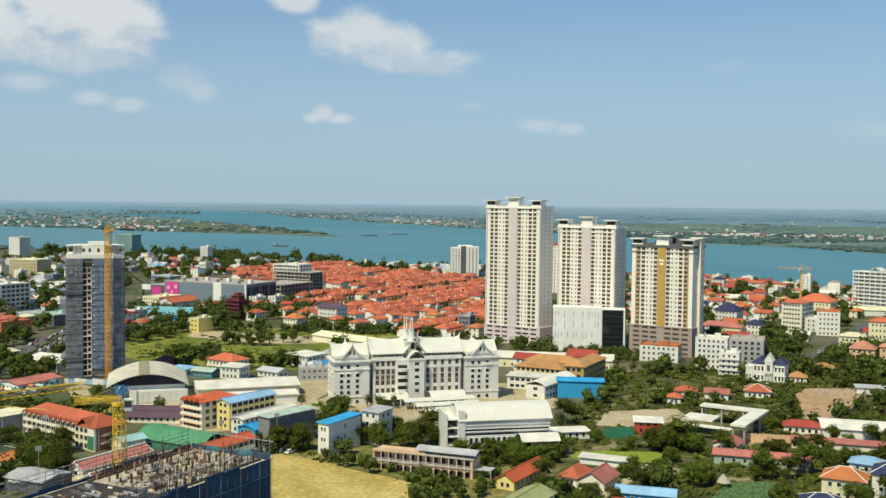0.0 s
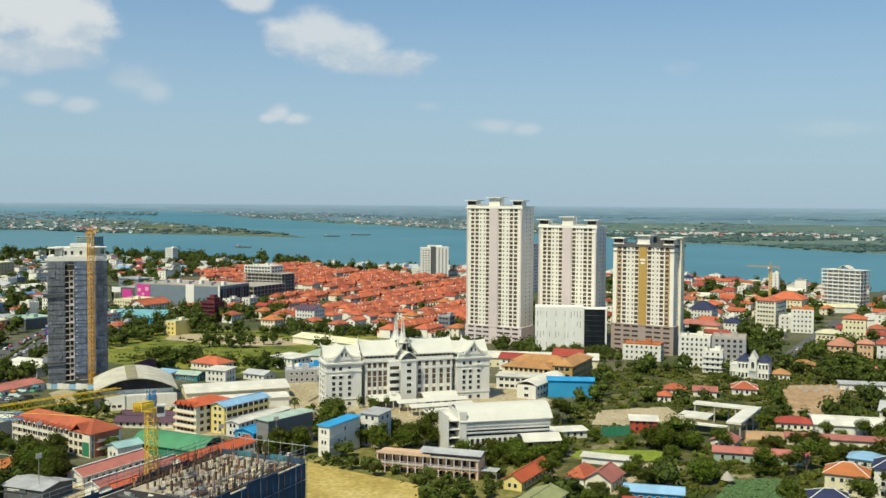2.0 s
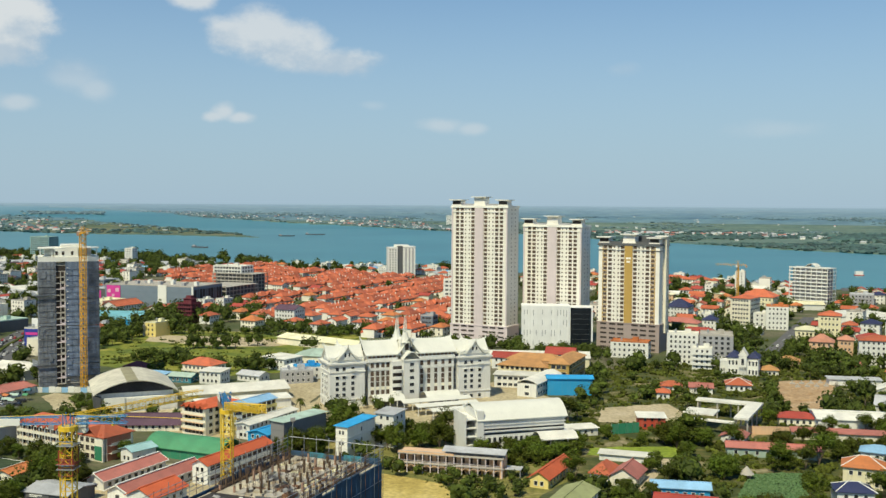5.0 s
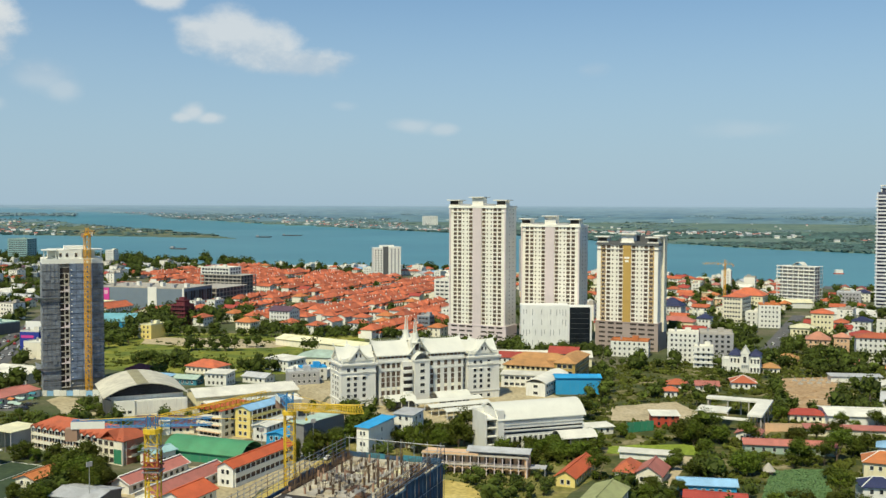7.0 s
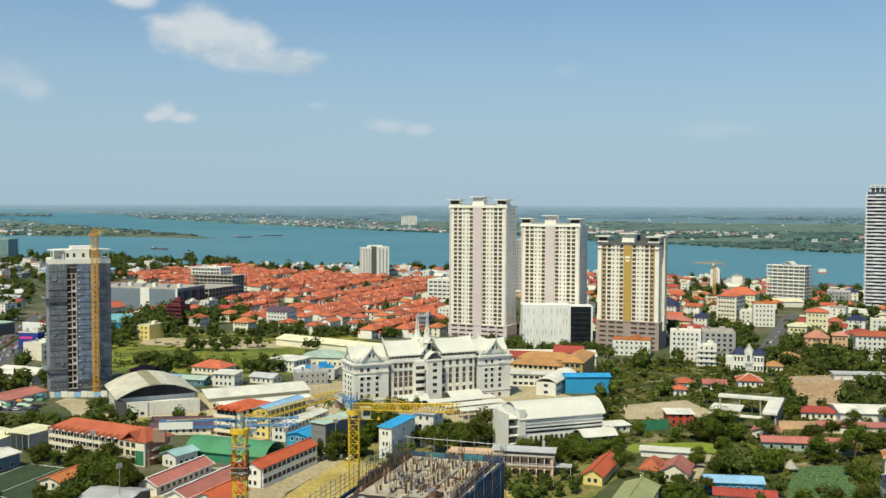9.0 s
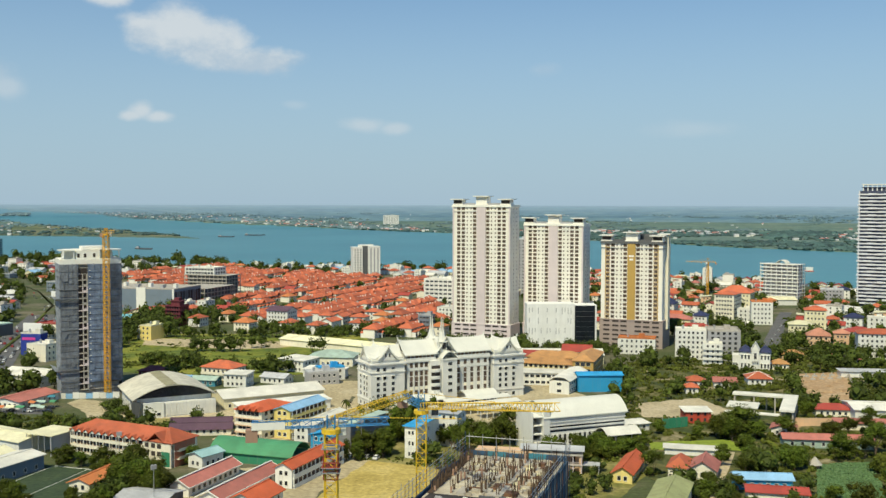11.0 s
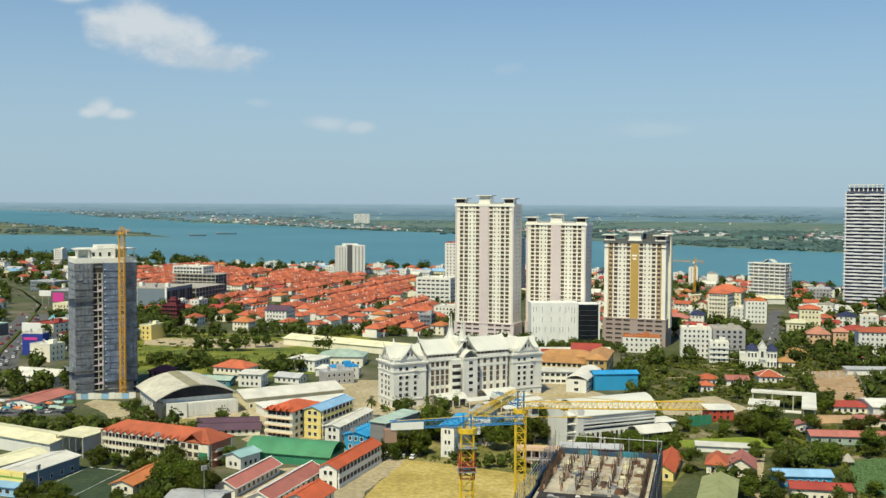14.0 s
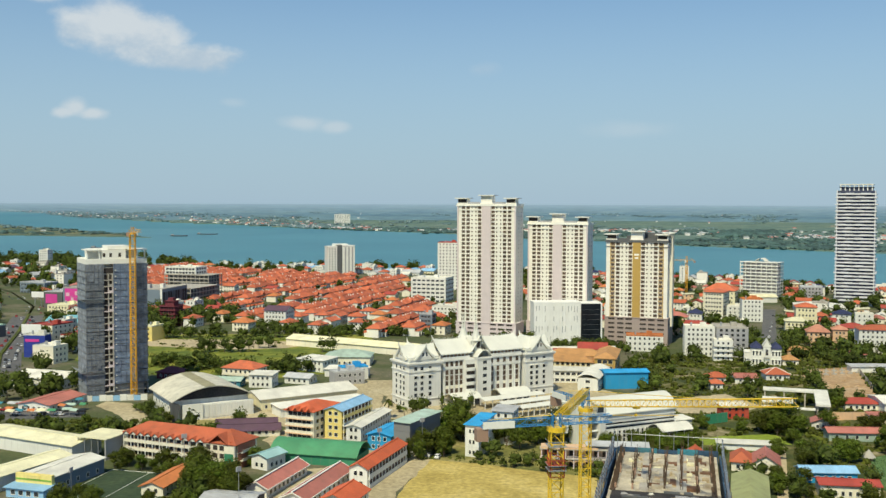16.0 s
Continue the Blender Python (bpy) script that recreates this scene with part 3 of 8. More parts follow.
TOWN = ground_material("town_ground", [(0.045, 0.068, 0.015), (0.075, 0.09, 0.03), (0.13, 0.12, 0.07), (0.25, 0.22, 0.16)], 0.025, stops=[0.32, 0.48, 0.6, 0.74])
GARDEN = ground_material("garden_ground", [(0.028, 0.043, 0.008), (0.05, 0.066, 0.012), (0.12, 0.112, 0.028), (0.33, 0.28, 0.17)], 0.06, stops=[0.32, 0.46, 0.55, 0.66])
SCRUB = ground_material("scrub_ground", [(0.08, 0.10, 0.02), (0.19, 0.18, 0.045), (0.34, 0.285, 0.12)], 0.07)
# haze over the far fields and plain is put into these two colours
HAZED_FIELDS = ground_material("hazed_far_bank_fields", [(0.06, 0.115, 0.10), (0.09, 0.15, 0.115), (0.14, 0.195, 0.13), (0.22, 0.225, 0.165)], 0.006, rough=0.6, detail_scale=0.05, stretch=(1, 3, 1), turn=35)
HAZED_PLAIN = ground_material("hazed_distant_plain", [(0.07, 0.142, 0.180), (0.106, 0.192, 0.226), (0.142, 0.234, 0.246), (0.18, 0.252, 0.225)], 0.007, stops=[0.38, 0.47, 0.55, 0.64], rough=0.42, detail_scale=0.02, stretch=(1, 5, 1), turn=30)
GRASS = ground_material("meadow_grass", [(0.06, 0.095, 0.010), (0.13, 0.165, 0.013), (0.24, 0.24, 0.025), (0.42, 0.36, 0.15)], 0.05, stops=[0.34, 0.48, 0.6, 0.74])
DRY = ground_material("dry_grass_field", [(0.31, 0.23, 0.05), (0.47, 0.36, 0.10), (0.58, 0.46, 0.17)], 0.05)
SAND = ground_material("bare_sand", [(0.34, 0.28, 0.17), (0.46, 0.38, 0.24), (0.52, 0.44, 0.30)], 0.06)
CLAY = ground_material("dug_clay", [(0.30, 0.18, 0.09), (0.42, 0.28, 0.15), (0.48, 0.36, 0.24)], 0.12)
CROP = ground_material("crop_rows", [(0.05, 0.11, 0.035), (0.085, 0.16, 0.055), (0.13, 0.20, 0.08)], 0.5, detail_scale=1.5, stretch=(1, 3, 1), turn=25)
TURF = ground_material("sports_turf", [(0.022, 0.045, 0.022), (0.05, 0.078, 0.032)], 0.1)
LAWN = ground_material("bright_grass", [(0.17, 0.24, 0.02), (0.26, 0.32, 0.03)], 0.1)
PAVED = ground_material("paved_yard", [(0.33, 0.27, 0.155), (0.43, 0.36, 0.22), (0.51, 0.44, 0.29)], 0.04)
ASPHALT = ground_material("asphalt", [(0.085, 0.087, 0.095), (0.14, 0.138, 0.135)], 0.1)
SPIT = ground_material("spit_of_sand_and_grass", [(0.06, 0.095, 0.06), (0.09, 0.125, 0.06), (0.14, 0.15, 0.08), (0.30, 0.23, 0.14)], 0.004, detail_scale=0.03, stretch=(1, 5, 1), turn=20, stops=[0.38, 0.48, 0.56, 0.66])
for mt in (TOWN, HAZED_FIELDS, HAZED_PLAIN, SPIT):
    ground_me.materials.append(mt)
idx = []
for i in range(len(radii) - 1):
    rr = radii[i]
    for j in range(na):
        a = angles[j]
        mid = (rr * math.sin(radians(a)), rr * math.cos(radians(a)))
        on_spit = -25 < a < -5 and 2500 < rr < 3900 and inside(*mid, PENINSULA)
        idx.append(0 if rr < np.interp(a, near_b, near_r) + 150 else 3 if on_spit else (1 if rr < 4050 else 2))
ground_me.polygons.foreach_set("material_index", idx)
tagged(new("ground", ground_me), "flat town ground with dusty plots and far fields", "ground", kind="structure")

wsel = [q for q in gf if math.hypot(*gv[q[0]][:2]) > 750 and gv[q[0]][1] > 0 and abs(bearing(*gv[q[0]][:2])) < 72 and any(gv[k][2] - wv[k][2] < 0 for k in q)]
used = sorted({k for q in wsel for k in q})
remap = {k: i for i, k in enumerate(used)}
water_me = bpy.data.meshes.new("water")
water_me.from_pydata([wv[k] for k in used], [], [tuple(remap[k] for k in q) for q in wsel])
WATER, nt, b = node_mat("river_water")
b.inputs["Base Color"].default_value = (0.045, 0.13, 0.17, 1)
b.inputs["Roughness"].default_value = 0.35
b.inputs["IOR"].default_value = 1.33
co = nt.nodes.new("ShaderNodeTexCoord")
n = nt.nodes.new("ShaderNodeTexNoise")
n.inputs["Scale"].default_value, n.inputs["Detail"].default_value = 0.12, 6
nt.links.new(co.outputs["Object"], n.inputs["Vector"])
bn = nt.nodes.new("ShaderNodeBump")
bn.inputs["Strength"].default_value, bn.inputs["Distance"].default_value = 0.5, 0.4
nt.links.new(n.outputs["Fac"], bn.inputs["Height"])
nt.links.new(bn.outputs[0], b.inputs["Normal"])
n3 = nt.nodes.new("ShaderNodeTexNoise")
n3.inputs["Scale"].default_value, n3.inputs["Detail"].default_value = 0.0025, 5
nt.links.new(co.outputs["Object"], n3.inputs["Vector"])
rp = nt.nodes.new("ShaderNodeValToRGB")
rp.color_ramp.elements[0].position, rp.color_ramp.elements[0].color = 0.35, (0.05, 0.18, 0.225, 1)
rp.color_ramp.elements[1].position, rp.color_ramp.elements[1].color = 0.65, (0.07, 0.225, 0.265, 1)
nt.links.new(n3.outputs["Fac"], rp.inputs[0])
nt.links.new(rp.outputs[0], b.inputs["Base Color"])
water_me.materials.append(WATER)
tagged(new("water", water_me), "wide blue-green river with faint ripples", "river", kind="structure")


# a glowing translucent band that imitates haze along the horizon, far behind all else
HAZE, hz_nt, hz_b = node_mat("haze_glow")
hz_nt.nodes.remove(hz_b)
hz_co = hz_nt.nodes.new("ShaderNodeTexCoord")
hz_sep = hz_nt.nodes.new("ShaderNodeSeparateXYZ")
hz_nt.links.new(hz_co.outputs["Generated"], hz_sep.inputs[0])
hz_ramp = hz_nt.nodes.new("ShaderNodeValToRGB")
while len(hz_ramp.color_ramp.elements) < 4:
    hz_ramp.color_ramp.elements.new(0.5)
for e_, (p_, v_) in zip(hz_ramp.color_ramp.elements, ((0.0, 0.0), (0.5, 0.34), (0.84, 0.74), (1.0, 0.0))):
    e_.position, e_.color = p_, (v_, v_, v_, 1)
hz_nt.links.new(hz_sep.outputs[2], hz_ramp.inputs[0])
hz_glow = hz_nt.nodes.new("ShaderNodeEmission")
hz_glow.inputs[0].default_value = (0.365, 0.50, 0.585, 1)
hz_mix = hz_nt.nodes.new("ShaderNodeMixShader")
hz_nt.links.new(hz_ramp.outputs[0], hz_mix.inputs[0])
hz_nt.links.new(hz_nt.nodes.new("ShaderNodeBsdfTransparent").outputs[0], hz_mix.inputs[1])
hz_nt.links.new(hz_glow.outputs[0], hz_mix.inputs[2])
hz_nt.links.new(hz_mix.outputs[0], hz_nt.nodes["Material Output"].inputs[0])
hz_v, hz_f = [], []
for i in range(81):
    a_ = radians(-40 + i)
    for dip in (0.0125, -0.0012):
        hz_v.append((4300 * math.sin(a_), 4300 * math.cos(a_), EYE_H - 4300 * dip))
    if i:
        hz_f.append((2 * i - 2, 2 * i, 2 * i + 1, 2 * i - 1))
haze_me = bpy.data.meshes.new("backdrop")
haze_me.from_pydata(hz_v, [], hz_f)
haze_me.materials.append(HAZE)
tagged(new("backdrop", haze_me), "translucent glowing band imitating haze along the horizon", "backdrop", kind="structure")


def patch(name, label, mat, pts, z=0.12, category="field", block=False):
    """A flat sheet of ground cover with a ragged edge."""
    out = []
    for (ax, ay), (bx, by) in zip(pts, pts[1:] + pts[:1]):
        n_ = max(1, int(math.hypot(bx - ax, by - ay) / 5))
        for i in range(n_):
            x, y = ax + (bx - ax) * i / n_, ay + (by - ay) * i / n_
            k = 1.6 if not block else 0.0
            out.append((x + k * noise.noise(Vector((x * .2, y * .2, 1))), y + k * noise.noise(Vector((x * .2, y * .2, 7)))))
    s = Shape()
    s.face([(x, y, z) for x, y in out])
    s.loft([[(x, y, -0.3) for x, y in out], [(x, y, z) for x, y in out]], 0, True, False)
    return tagged(part(name, s, mat), label, category, kind="structure")


def road(name, label, pts, width, mat=ASPHALT, z=0.16, lines=True):
    s = Shape()
    l, r = [], []
    for i, (x, y) in enumerate(pts):
        ax, ay = pts[max(0, i - 1)]
        bx, by = pts[min(len(pts) - 1, i + 1)]
        k = math.hypot(bx - ax, by - ay)
        nx, ny = -(by - ay) / k, (bx - ax) / k
        l.append((x + nx * width / 2, y + ny * width / 2))
        r.append((x - nx * width / 2, y - ny * width / 2))
    for i in range(len(pts) - 1):
        s.face([(*r[i], z), (*r[i + 1], z), (*l[i + 1], z), (*l[i], z)])
    return tagged(part(name, s, mat), label, "road", kind="structure")

patch("meadow", "uneven green meadow with dry tracks", GRASS, [(-200, 560), (-232, 600), (-240, 690), (-212, 712), (-135, 712), (-58, 702), (-50, 640), (-75, 547), (-130, 520)])
patch("sand_lot", "bare sandy lot beside the meadow", SAND, [(-209, 688), (-150, 682), (-106, 668), (-98, 652), (-112, 640), (-140, 636), (-202, 656)], 0.2)
patch("school_court", "dusty concrete court between school blocks", PAVED, [(-108, 296), (-93, 346), (-64, 352), (-66, 372), (-50, 418), (-34, 402), (-42, 368), (-40, 355), (-54, 322), (-62, 286)], 0.1, "yard")
patch("works_yard", "dusty yard round the halls", PAVED, [(-172, 415), (-146, 409), (-112, 428), (-104, 424), (-96, 412), (-104, 392), (-96, 372), (-62, 400), (-58, 432), (-54, 480), (-70, 520), (-110, 490), (-128, 470)], 0.08, "yard")
patch("dry_field", "dry yellow grass field", DRY, [(-62, 285), (-52, 325), (-41, 356), (-24, 349), (12, 328), (24, 297), (0, 270)])
patch("crop_field", "dark green crop rows", CROP, [(102, 305), (119, 346), (140, 350), (124, 303)], 0.25)
patch("turf_pitch", "green artificial turf pitch", TURF, [(-163, 322), (-153, 353), (-122, 341), (-134, 302)], 0.15, "sports pitch", True)
for pa, pb in (((-161, 322.6), (-152, 351.5)), ((-152, 351.5), (-123.4, 340.6)), ((-123.4, 340.6), (-134.6, 304.4)), ((-134.6, 304.4), (-161, 322.6)), ((-138.5, 346.4), (-148, 313.6))):
    tagged(part("pitch_line", Shape().tube((*pa, 0.17), (*pb, 0.17), 0.09, 4), TRIM), "white painted line on the turf", "marking", kind="structure")
patch("clay_lot", "dug clay building site", CLAY, [(166, 455), (174, 516), (183, 536), (216, 543), (184, 458)], 0.2)
patch("bright_lawn", "bright green grass strip", LAWN, [(64, 370), (67, 382), (101, 386), (99, 368), (88.5, 369)], 0.15)
patch("dry_plot", "orange-brown dry plot behind the stables", CLAY, [(133, 399.5), (138, 409), (160, 408), (166, 414), (150, 422), (138, 420)], 0.12)
patch("paved_yard", "dusty paved school yard", PAVED, [(-60, 430), (-52, 475), (-75, 520), (40, 520), (62, 470), (28, 425), (-10, 405)], 0.14, "yard")
patch("parking_yard", "dusty car park beside the unfinished tower", PAVED, [(-186, 464), (-182, 474), (-170, 468), (-147, 413), (-154, 411), (-178, 455)], 0.13, "yard")
patch("market_street", "grey tarmac street beside a market", ASPHALT, [(-300, 470), (-262, 462), (-222, 454), (-190, 452), (-186, 440), (-222, 436), (-262, 440), (-300, 450)], 0.11, "road")
patch("sandy_lot", "bare pale plot among trees", SAND, [(75, 428), (80, 458), (112, 470), (118, 440), (100, 425)], 0.16)
patch("garden_ground", "green gardens and rough plots between trees", GARDEN, [(55, 330), (52, 400), (66, 440), (82, 540), (112, 592), (165, 575), (245, 610), (265, 520), (232, 420), (195, 285), (85, 280), (70, 300)], 0.07)
patch("scrub_plot", "rough scrub plot with yellowing grass", SCRUB, [(-242, 428), (-205, 418), (-150, 432), (-104, 426), (-98, 400), (-150, 392), (-215, 396)], 0.09)
patch("field_margin", "overgrown field margin", SCRUB, [(-64, 350), (-36, 372), (-30, 400), (20, 385), (62, 390), (64, 350), (38, 305), (22, 300), (8, 328), (-40, 356)], 0.06)
road("road", "two-lane town street with parked cars", [(190, 600), (223, 675), (282, 812), (373, 1016), (440, 1163)], 10)
road("road", "wide dual carriageway with a planted strip", [(-262, 560), (-281, 622), (-305, 729), (-348, 904), (-413, 1046), (-520, 1230)], 24)
hedge = Shape()
median = [(-262, 560), (-281, 622), (-305, 729), (-348, 904), (-413, 1046), (-520, 1230)]
for (ax, ay), (bx, by) in zip(median, median[1:]):
    hedge.loft([[(ax - 1.4, ay, 0), (ax + 1.4, ay, 0), (ax + 1.0, ay, 1.0), (ax - 1.0, ay, 1.0)], [(bx - 1.4, by, 0), (bx + 1.4, by, 0), (bx + 1.0, by, 1.0), (bx - 1.0, by, 1.0)]])
tagged(part("median_hedge", hedge, SHRUB), "low clipped hedge along the road's middle", "hedge", kind="stuff")
road("lane", "narrow dirt lane", [(64, 296), (71, 312), (90, 356), (94, 366)], 3.4, SAND, 0.2)


# ---- residential towers ----
def condo_tower(x, y, w, d, top, rows, podium, rz, label, bay_m, main_m, base_m, cap_m, bays, yellow=False):
    t = thing("apartment_tower", label, "apartment tower", x, y, rz, "riverside apartment towers")
    claim(x, y, rz, w, d)
    ph = podium * 3.0
    fh = (top - ph) / rows
    part("podium", Shape().box(-0.6, -0.6, -0.5, w + 0.6, d + 0.6, ph).box(-0.9, -0.9, ph - 0.5, w + 0.9, d + 0.9, ph + 0.1), base_m, t)
    part("wall", Shape().box(0, 0, ph, w, d, top), main_m, t)
    band = Shape().box(-0.10, -0.10, 0.0, w + 0.10, d + 0.10, 0.24).mesh("floor_band", main_m)
    for k in range(rows):
        part("floor_band", band, None, t, m=pose(0, 0, ph + k * fh + 0.12))
    # coloured vertical strips, proud of the wall
    cx = w / 2
    part("centre_strip", Shape().box(cx - (2.6 if yellow else 3.1), -0.7, ph + 0.1, cx + (2.6 if yellow else 3.1), -0.11, top + 0.5), bay_m, t)
    for i, b0 in enumerate(bays):
        part("bay_pier", Shape().box(b0 - 0.45, -0.6, ph + 0.1, b0 + 0.45, -0.11, top), cap_m if not yellow else main_m, t)
    if yellow:
        for a in (2.6, w - 5.8):
            part("ochre_strip", Shape().box(a, -0.125, ph + 0.1, a + 3.2, 0.0, top - 0.3), bay_m, t)
        for a, z in ((1.7, 8.6), (1.2, 10.8)):
            part("lettering_bar", Shape().box(cx - a, -0.8, top - z, cx + a, -0.7, top - z + 1.2), main_m, t)
    part("cornice", Shape().box(-0.8, -0.8, top, w + 0.8, d + 0.8, top + 0.5).box(-0.4, -0.4, top + 0.5, w + 0.4, d + 0.4, top + 1.6)
         .box(-0.3, -0.5, top - fh - 0.3, w + 0.3, d + 0.3, top - fh), TRIM if not yellow else DARK_GREY, t)
    # roof pavilions with flat caps
    for a, b, zz in ((0.3, 6.8, 3.4), (w / 2 - 4, w / 2 + 4, 5.4), (w - 6.8, w - 0.3, 3.4)):
        pv = part("roof_pavilion", Shape().box(a, 0.2, top + 1.6, b, 6.8, top + 1.6 + zz).box(a - 0.4, -0.2, top + 1.6, b + 0.4, 7.2, top + 2.2), main_m, t)
        part("cap", Shape().box(a - 1.6, -1.6, top + 1.6 + zz, b + 1.6, 8.6, top + 2.2 + zz), TRIM, pv)
        if b < w / 2 or a > w / 2:
            part("louvre", Shape().box(a + 0.3, -0.05, top + 2.4, b - 0.3, 0.19, top + 1.2 + zz), OPENING_SHADE, pv)
    for a, b in ((7.5, w / 2 - 4.6), (w / 2 + 4.6, w - 7.5)):
        part("roof_railing", Shape().box(a, 0.3, top + 1.6, b, 0.5, top + 2.8), DARK_GREY if yellow else GREY, t)
    # loggias are flat panes; their brown stands for the shade of a recess
    loggia = window_mesh(2.35, 1.85, main_m, INNER_SHADE, "plain")
    small = window_mesh(0.9, 1.0, main_m, INNER_SHADE, "plain")
    pod = window_mesh(4.2, 1.2, base_m, OPENING_SHADE, "plain")
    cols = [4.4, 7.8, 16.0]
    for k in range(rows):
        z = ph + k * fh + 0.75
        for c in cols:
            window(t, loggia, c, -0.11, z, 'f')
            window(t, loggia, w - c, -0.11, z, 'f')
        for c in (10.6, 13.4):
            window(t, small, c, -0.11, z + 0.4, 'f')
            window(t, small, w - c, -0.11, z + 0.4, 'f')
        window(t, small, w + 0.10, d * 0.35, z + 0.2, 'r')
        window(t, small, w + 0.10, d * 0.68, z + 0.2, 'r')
    for k in range(podium):
        for c in (4, 10, 15.5, w - 15.5, w - 10, w - 4):
            window(t, pod, c, -0.61, k * 3.0 + 1.2, 'f')
    return t


condo_tower(2.6, 679.6, 41.6, 18, 91.0, 29, 4, -25.6, "tall ivory apartment tower with a lilac centre strip", LILAC, IVORY, LILAC, LILAC, [0.5, 18.0, 23.6, 41.1])
condo_tower(51.4, 678.6, 41.6, 17, 78.5, 25, 4, -25.6, "ivory apartment tower with a pale lilac centre strip", LILAC, IVORY, LILAC, LILAC, [0.5, 18.0, 23.6, 41.1])
condo_tower(99.2, 650.6, 40.4, 20, 67.5, 18, 6, -26.5, "cream apartment tower with ochre strips and a brown base", OCHRE, IVORY, TAUPE, CREAM, [12.2, 28.2], True)
t = bpy.data.objects["apartment_tower.002"]
st = part("stair_tower", Shape().box(36.8, 8, 12, 42.4, 14, 73.5).box(36.5, 7.7, 71.0, 42.7, 14.3, 71.6), CREAM, t)
part("cap", Shape().box(35.4, 6.6, 73.5, 43.8, 15.4, 74.1), TRIM, st)
part("roof_room", Shape().box(22, 9, 69.0, 34, 18, 73.6).box(12, 8, 69, 20, 15, 71.6), DARK_GREY, t)
for k in range(20):
    window(st, window_mesh(0.9, 1.2, CREAM, GLASS), 42.4, 11, 14 + k * 2.78, 'r')

# white slatted office block with a dark glass flank
t = thing("office_block", "white slatted office block with dark glass flank", "office block", 49.6, 644.2, 0)
claim(49.6, 644, 0, 46, 14)
part("wall", Shape().box(0, 0, -0.5, 45.7, 14, 27.4).box(-0.2, -0.2, 27.4, 31.2, 14.2, 28.3), OFFICE_WHITE, t)
for i in range(16):
    part("fin", Shape().box(0.1 + i * 1.95, -0.55, 0.5, 1.25 + i * 1.95, 0.02, 27.6), OFFICE_WHITE, t)
rng = random.Random(16)
for i in range(15):
    for k in range(4):
        if rng.random() < 0.45:
            part("slot_window", Shape().box(1.35 + i * 1.95, -0.06, 1.4 + k * 6.6 + rng.uniform(0, 2), 1.75 + i * 1.95, 0.02, 5.8 + k * 6.6), GREY, t)
part("glass_front", Shape().box(31.3, -0.35, 0.5, 44.5, -0.01, 27.0), DARK_GLASS, t, "dark glass curtain wall")
for k in range(1, 8):
    part("transom", Shape().box(31.3, -0.45, k * 3.3, 44.5, -0.36, k * 3.3 + 0.1), DARK_GREY, t)

# river tower with stacked balconies
t = thing("river_tower", "tall grey residential tower with striped balconies", "apartment tower", 381.0, 897, -30)
claim(381.0, 897, -30, 36, 34)
part("wall", Shape().box(1.5, 1.5, -0.5, 34.5, 32, 106), RIVER_GREY, t)
bal = Shape().box(0, 0, 0, 36, 34, 1.25).box(-0.6, 6, 0.0, 36.6, 28, 1.2).box(6, -1.0, 0, 13, 2, 1.6)
bal2 = Shape().box(0.4, 0.4, 0, 35.6, 33.3, 1.25).box(9, -1.0, 0, 16, 3, 1.6).box(22, -1.0, 0, 31, 3, 1.6)
bal3 = Shape().box(0.2, 0.2, 0, 35.8, 33.3, 1.25).box(3, -1.0, 0, 9, 3, 1.6).box(18, -1.0, 0, 25, 3, 1.6)
for a in (1.2, 34.0):
    part("pier", Shape().box(a, 0.6, 0, a + 0.9, 1.48, 106), RIVER_BAND, t)
bm1, bm2, bm3 = (q_.mesh("balcony_band", RIVER_BAND) for q_ in (bal, bal2, bal3))
for k in range(32):
    part("balcony_band", (bm1, bm2, bm3, bm2)[k % 4], None, t, m=pose(0, 0, 3 + k * 3.2))
part("crown", Shape().box(4, 4, 106, 32, 30, 109).box(3, 3, 109, 33, 31, 109.6), RIVER_GREY, t)
for i in range(8):
    part("crown_pier", Shape().box(4 + i * 3.86, 3.4, 106, 4.9 + i * 3.86, 3.98, 111.6), TRIM, t)
part("crown_ring", Shape().box(3.2, 3.2, 111.4, 32.8, 30.8, 112.2), TRIM, t)


# ---- the unfinished tower wrapped in netting ----
t = thing("unfinished_tower", "unfinished concrete tower wrapped in grey netting", "construction site", -193, 479.5, 25)
claim(-193, 479.5, 25, 27.2, 20.5)
W, D, H = 27.2, 20.5, 63.8
part("core", Shape().box(1, 1, 0, W - 1, D - 1, H), CONCRETE, t)
for k in range(21):
    part("floor_slab", Shape().box(0.2, 0.2, k * 2.95 + 2.6, W - 0.2, D - 0.2, k * 2.95 + 2.95), CONCRETE, t)
rng = random.Random(4)
# one dark panel paints the shade of the open bays
part("recess", Shape().box(7.65, 0.3, 2, 12.0, 0.99, 62), OPENING_SHADE, t, "dark panel painting the shade of bays between the nets")
for k in range(10):
    z0_, z1_ = k * 6.38, k * 6.38 + 6.3 + rng.uniform(-0.35, 0.05)
    for nm, x0_, x1_, mt in (("net_panel", -0.35, 7.6, GREY_NET), ("net_panel", 12.0, 22.6, BLUEGREY_NET), ("net_panel", 22.7, W + 0.35, GREY_NET)):
        if k == 0 and x0_ > 0:
            continue
        o = rng.uniform(-0.25, 0.05)
        part(nm, Shape().box(x0_, -0.6 + o, z0_, x1_, -0.3 + o, z1_), mt, t)
    part("net_panel", Shape().box(-0.65, -0.3, z0_, -0.36, D, z1_), PALE_NET, t)
    part("net_panel", Shape().box(W + 0.36, -0.3, z0_, W + 0.65, D, z1_), GREY_NET, t)
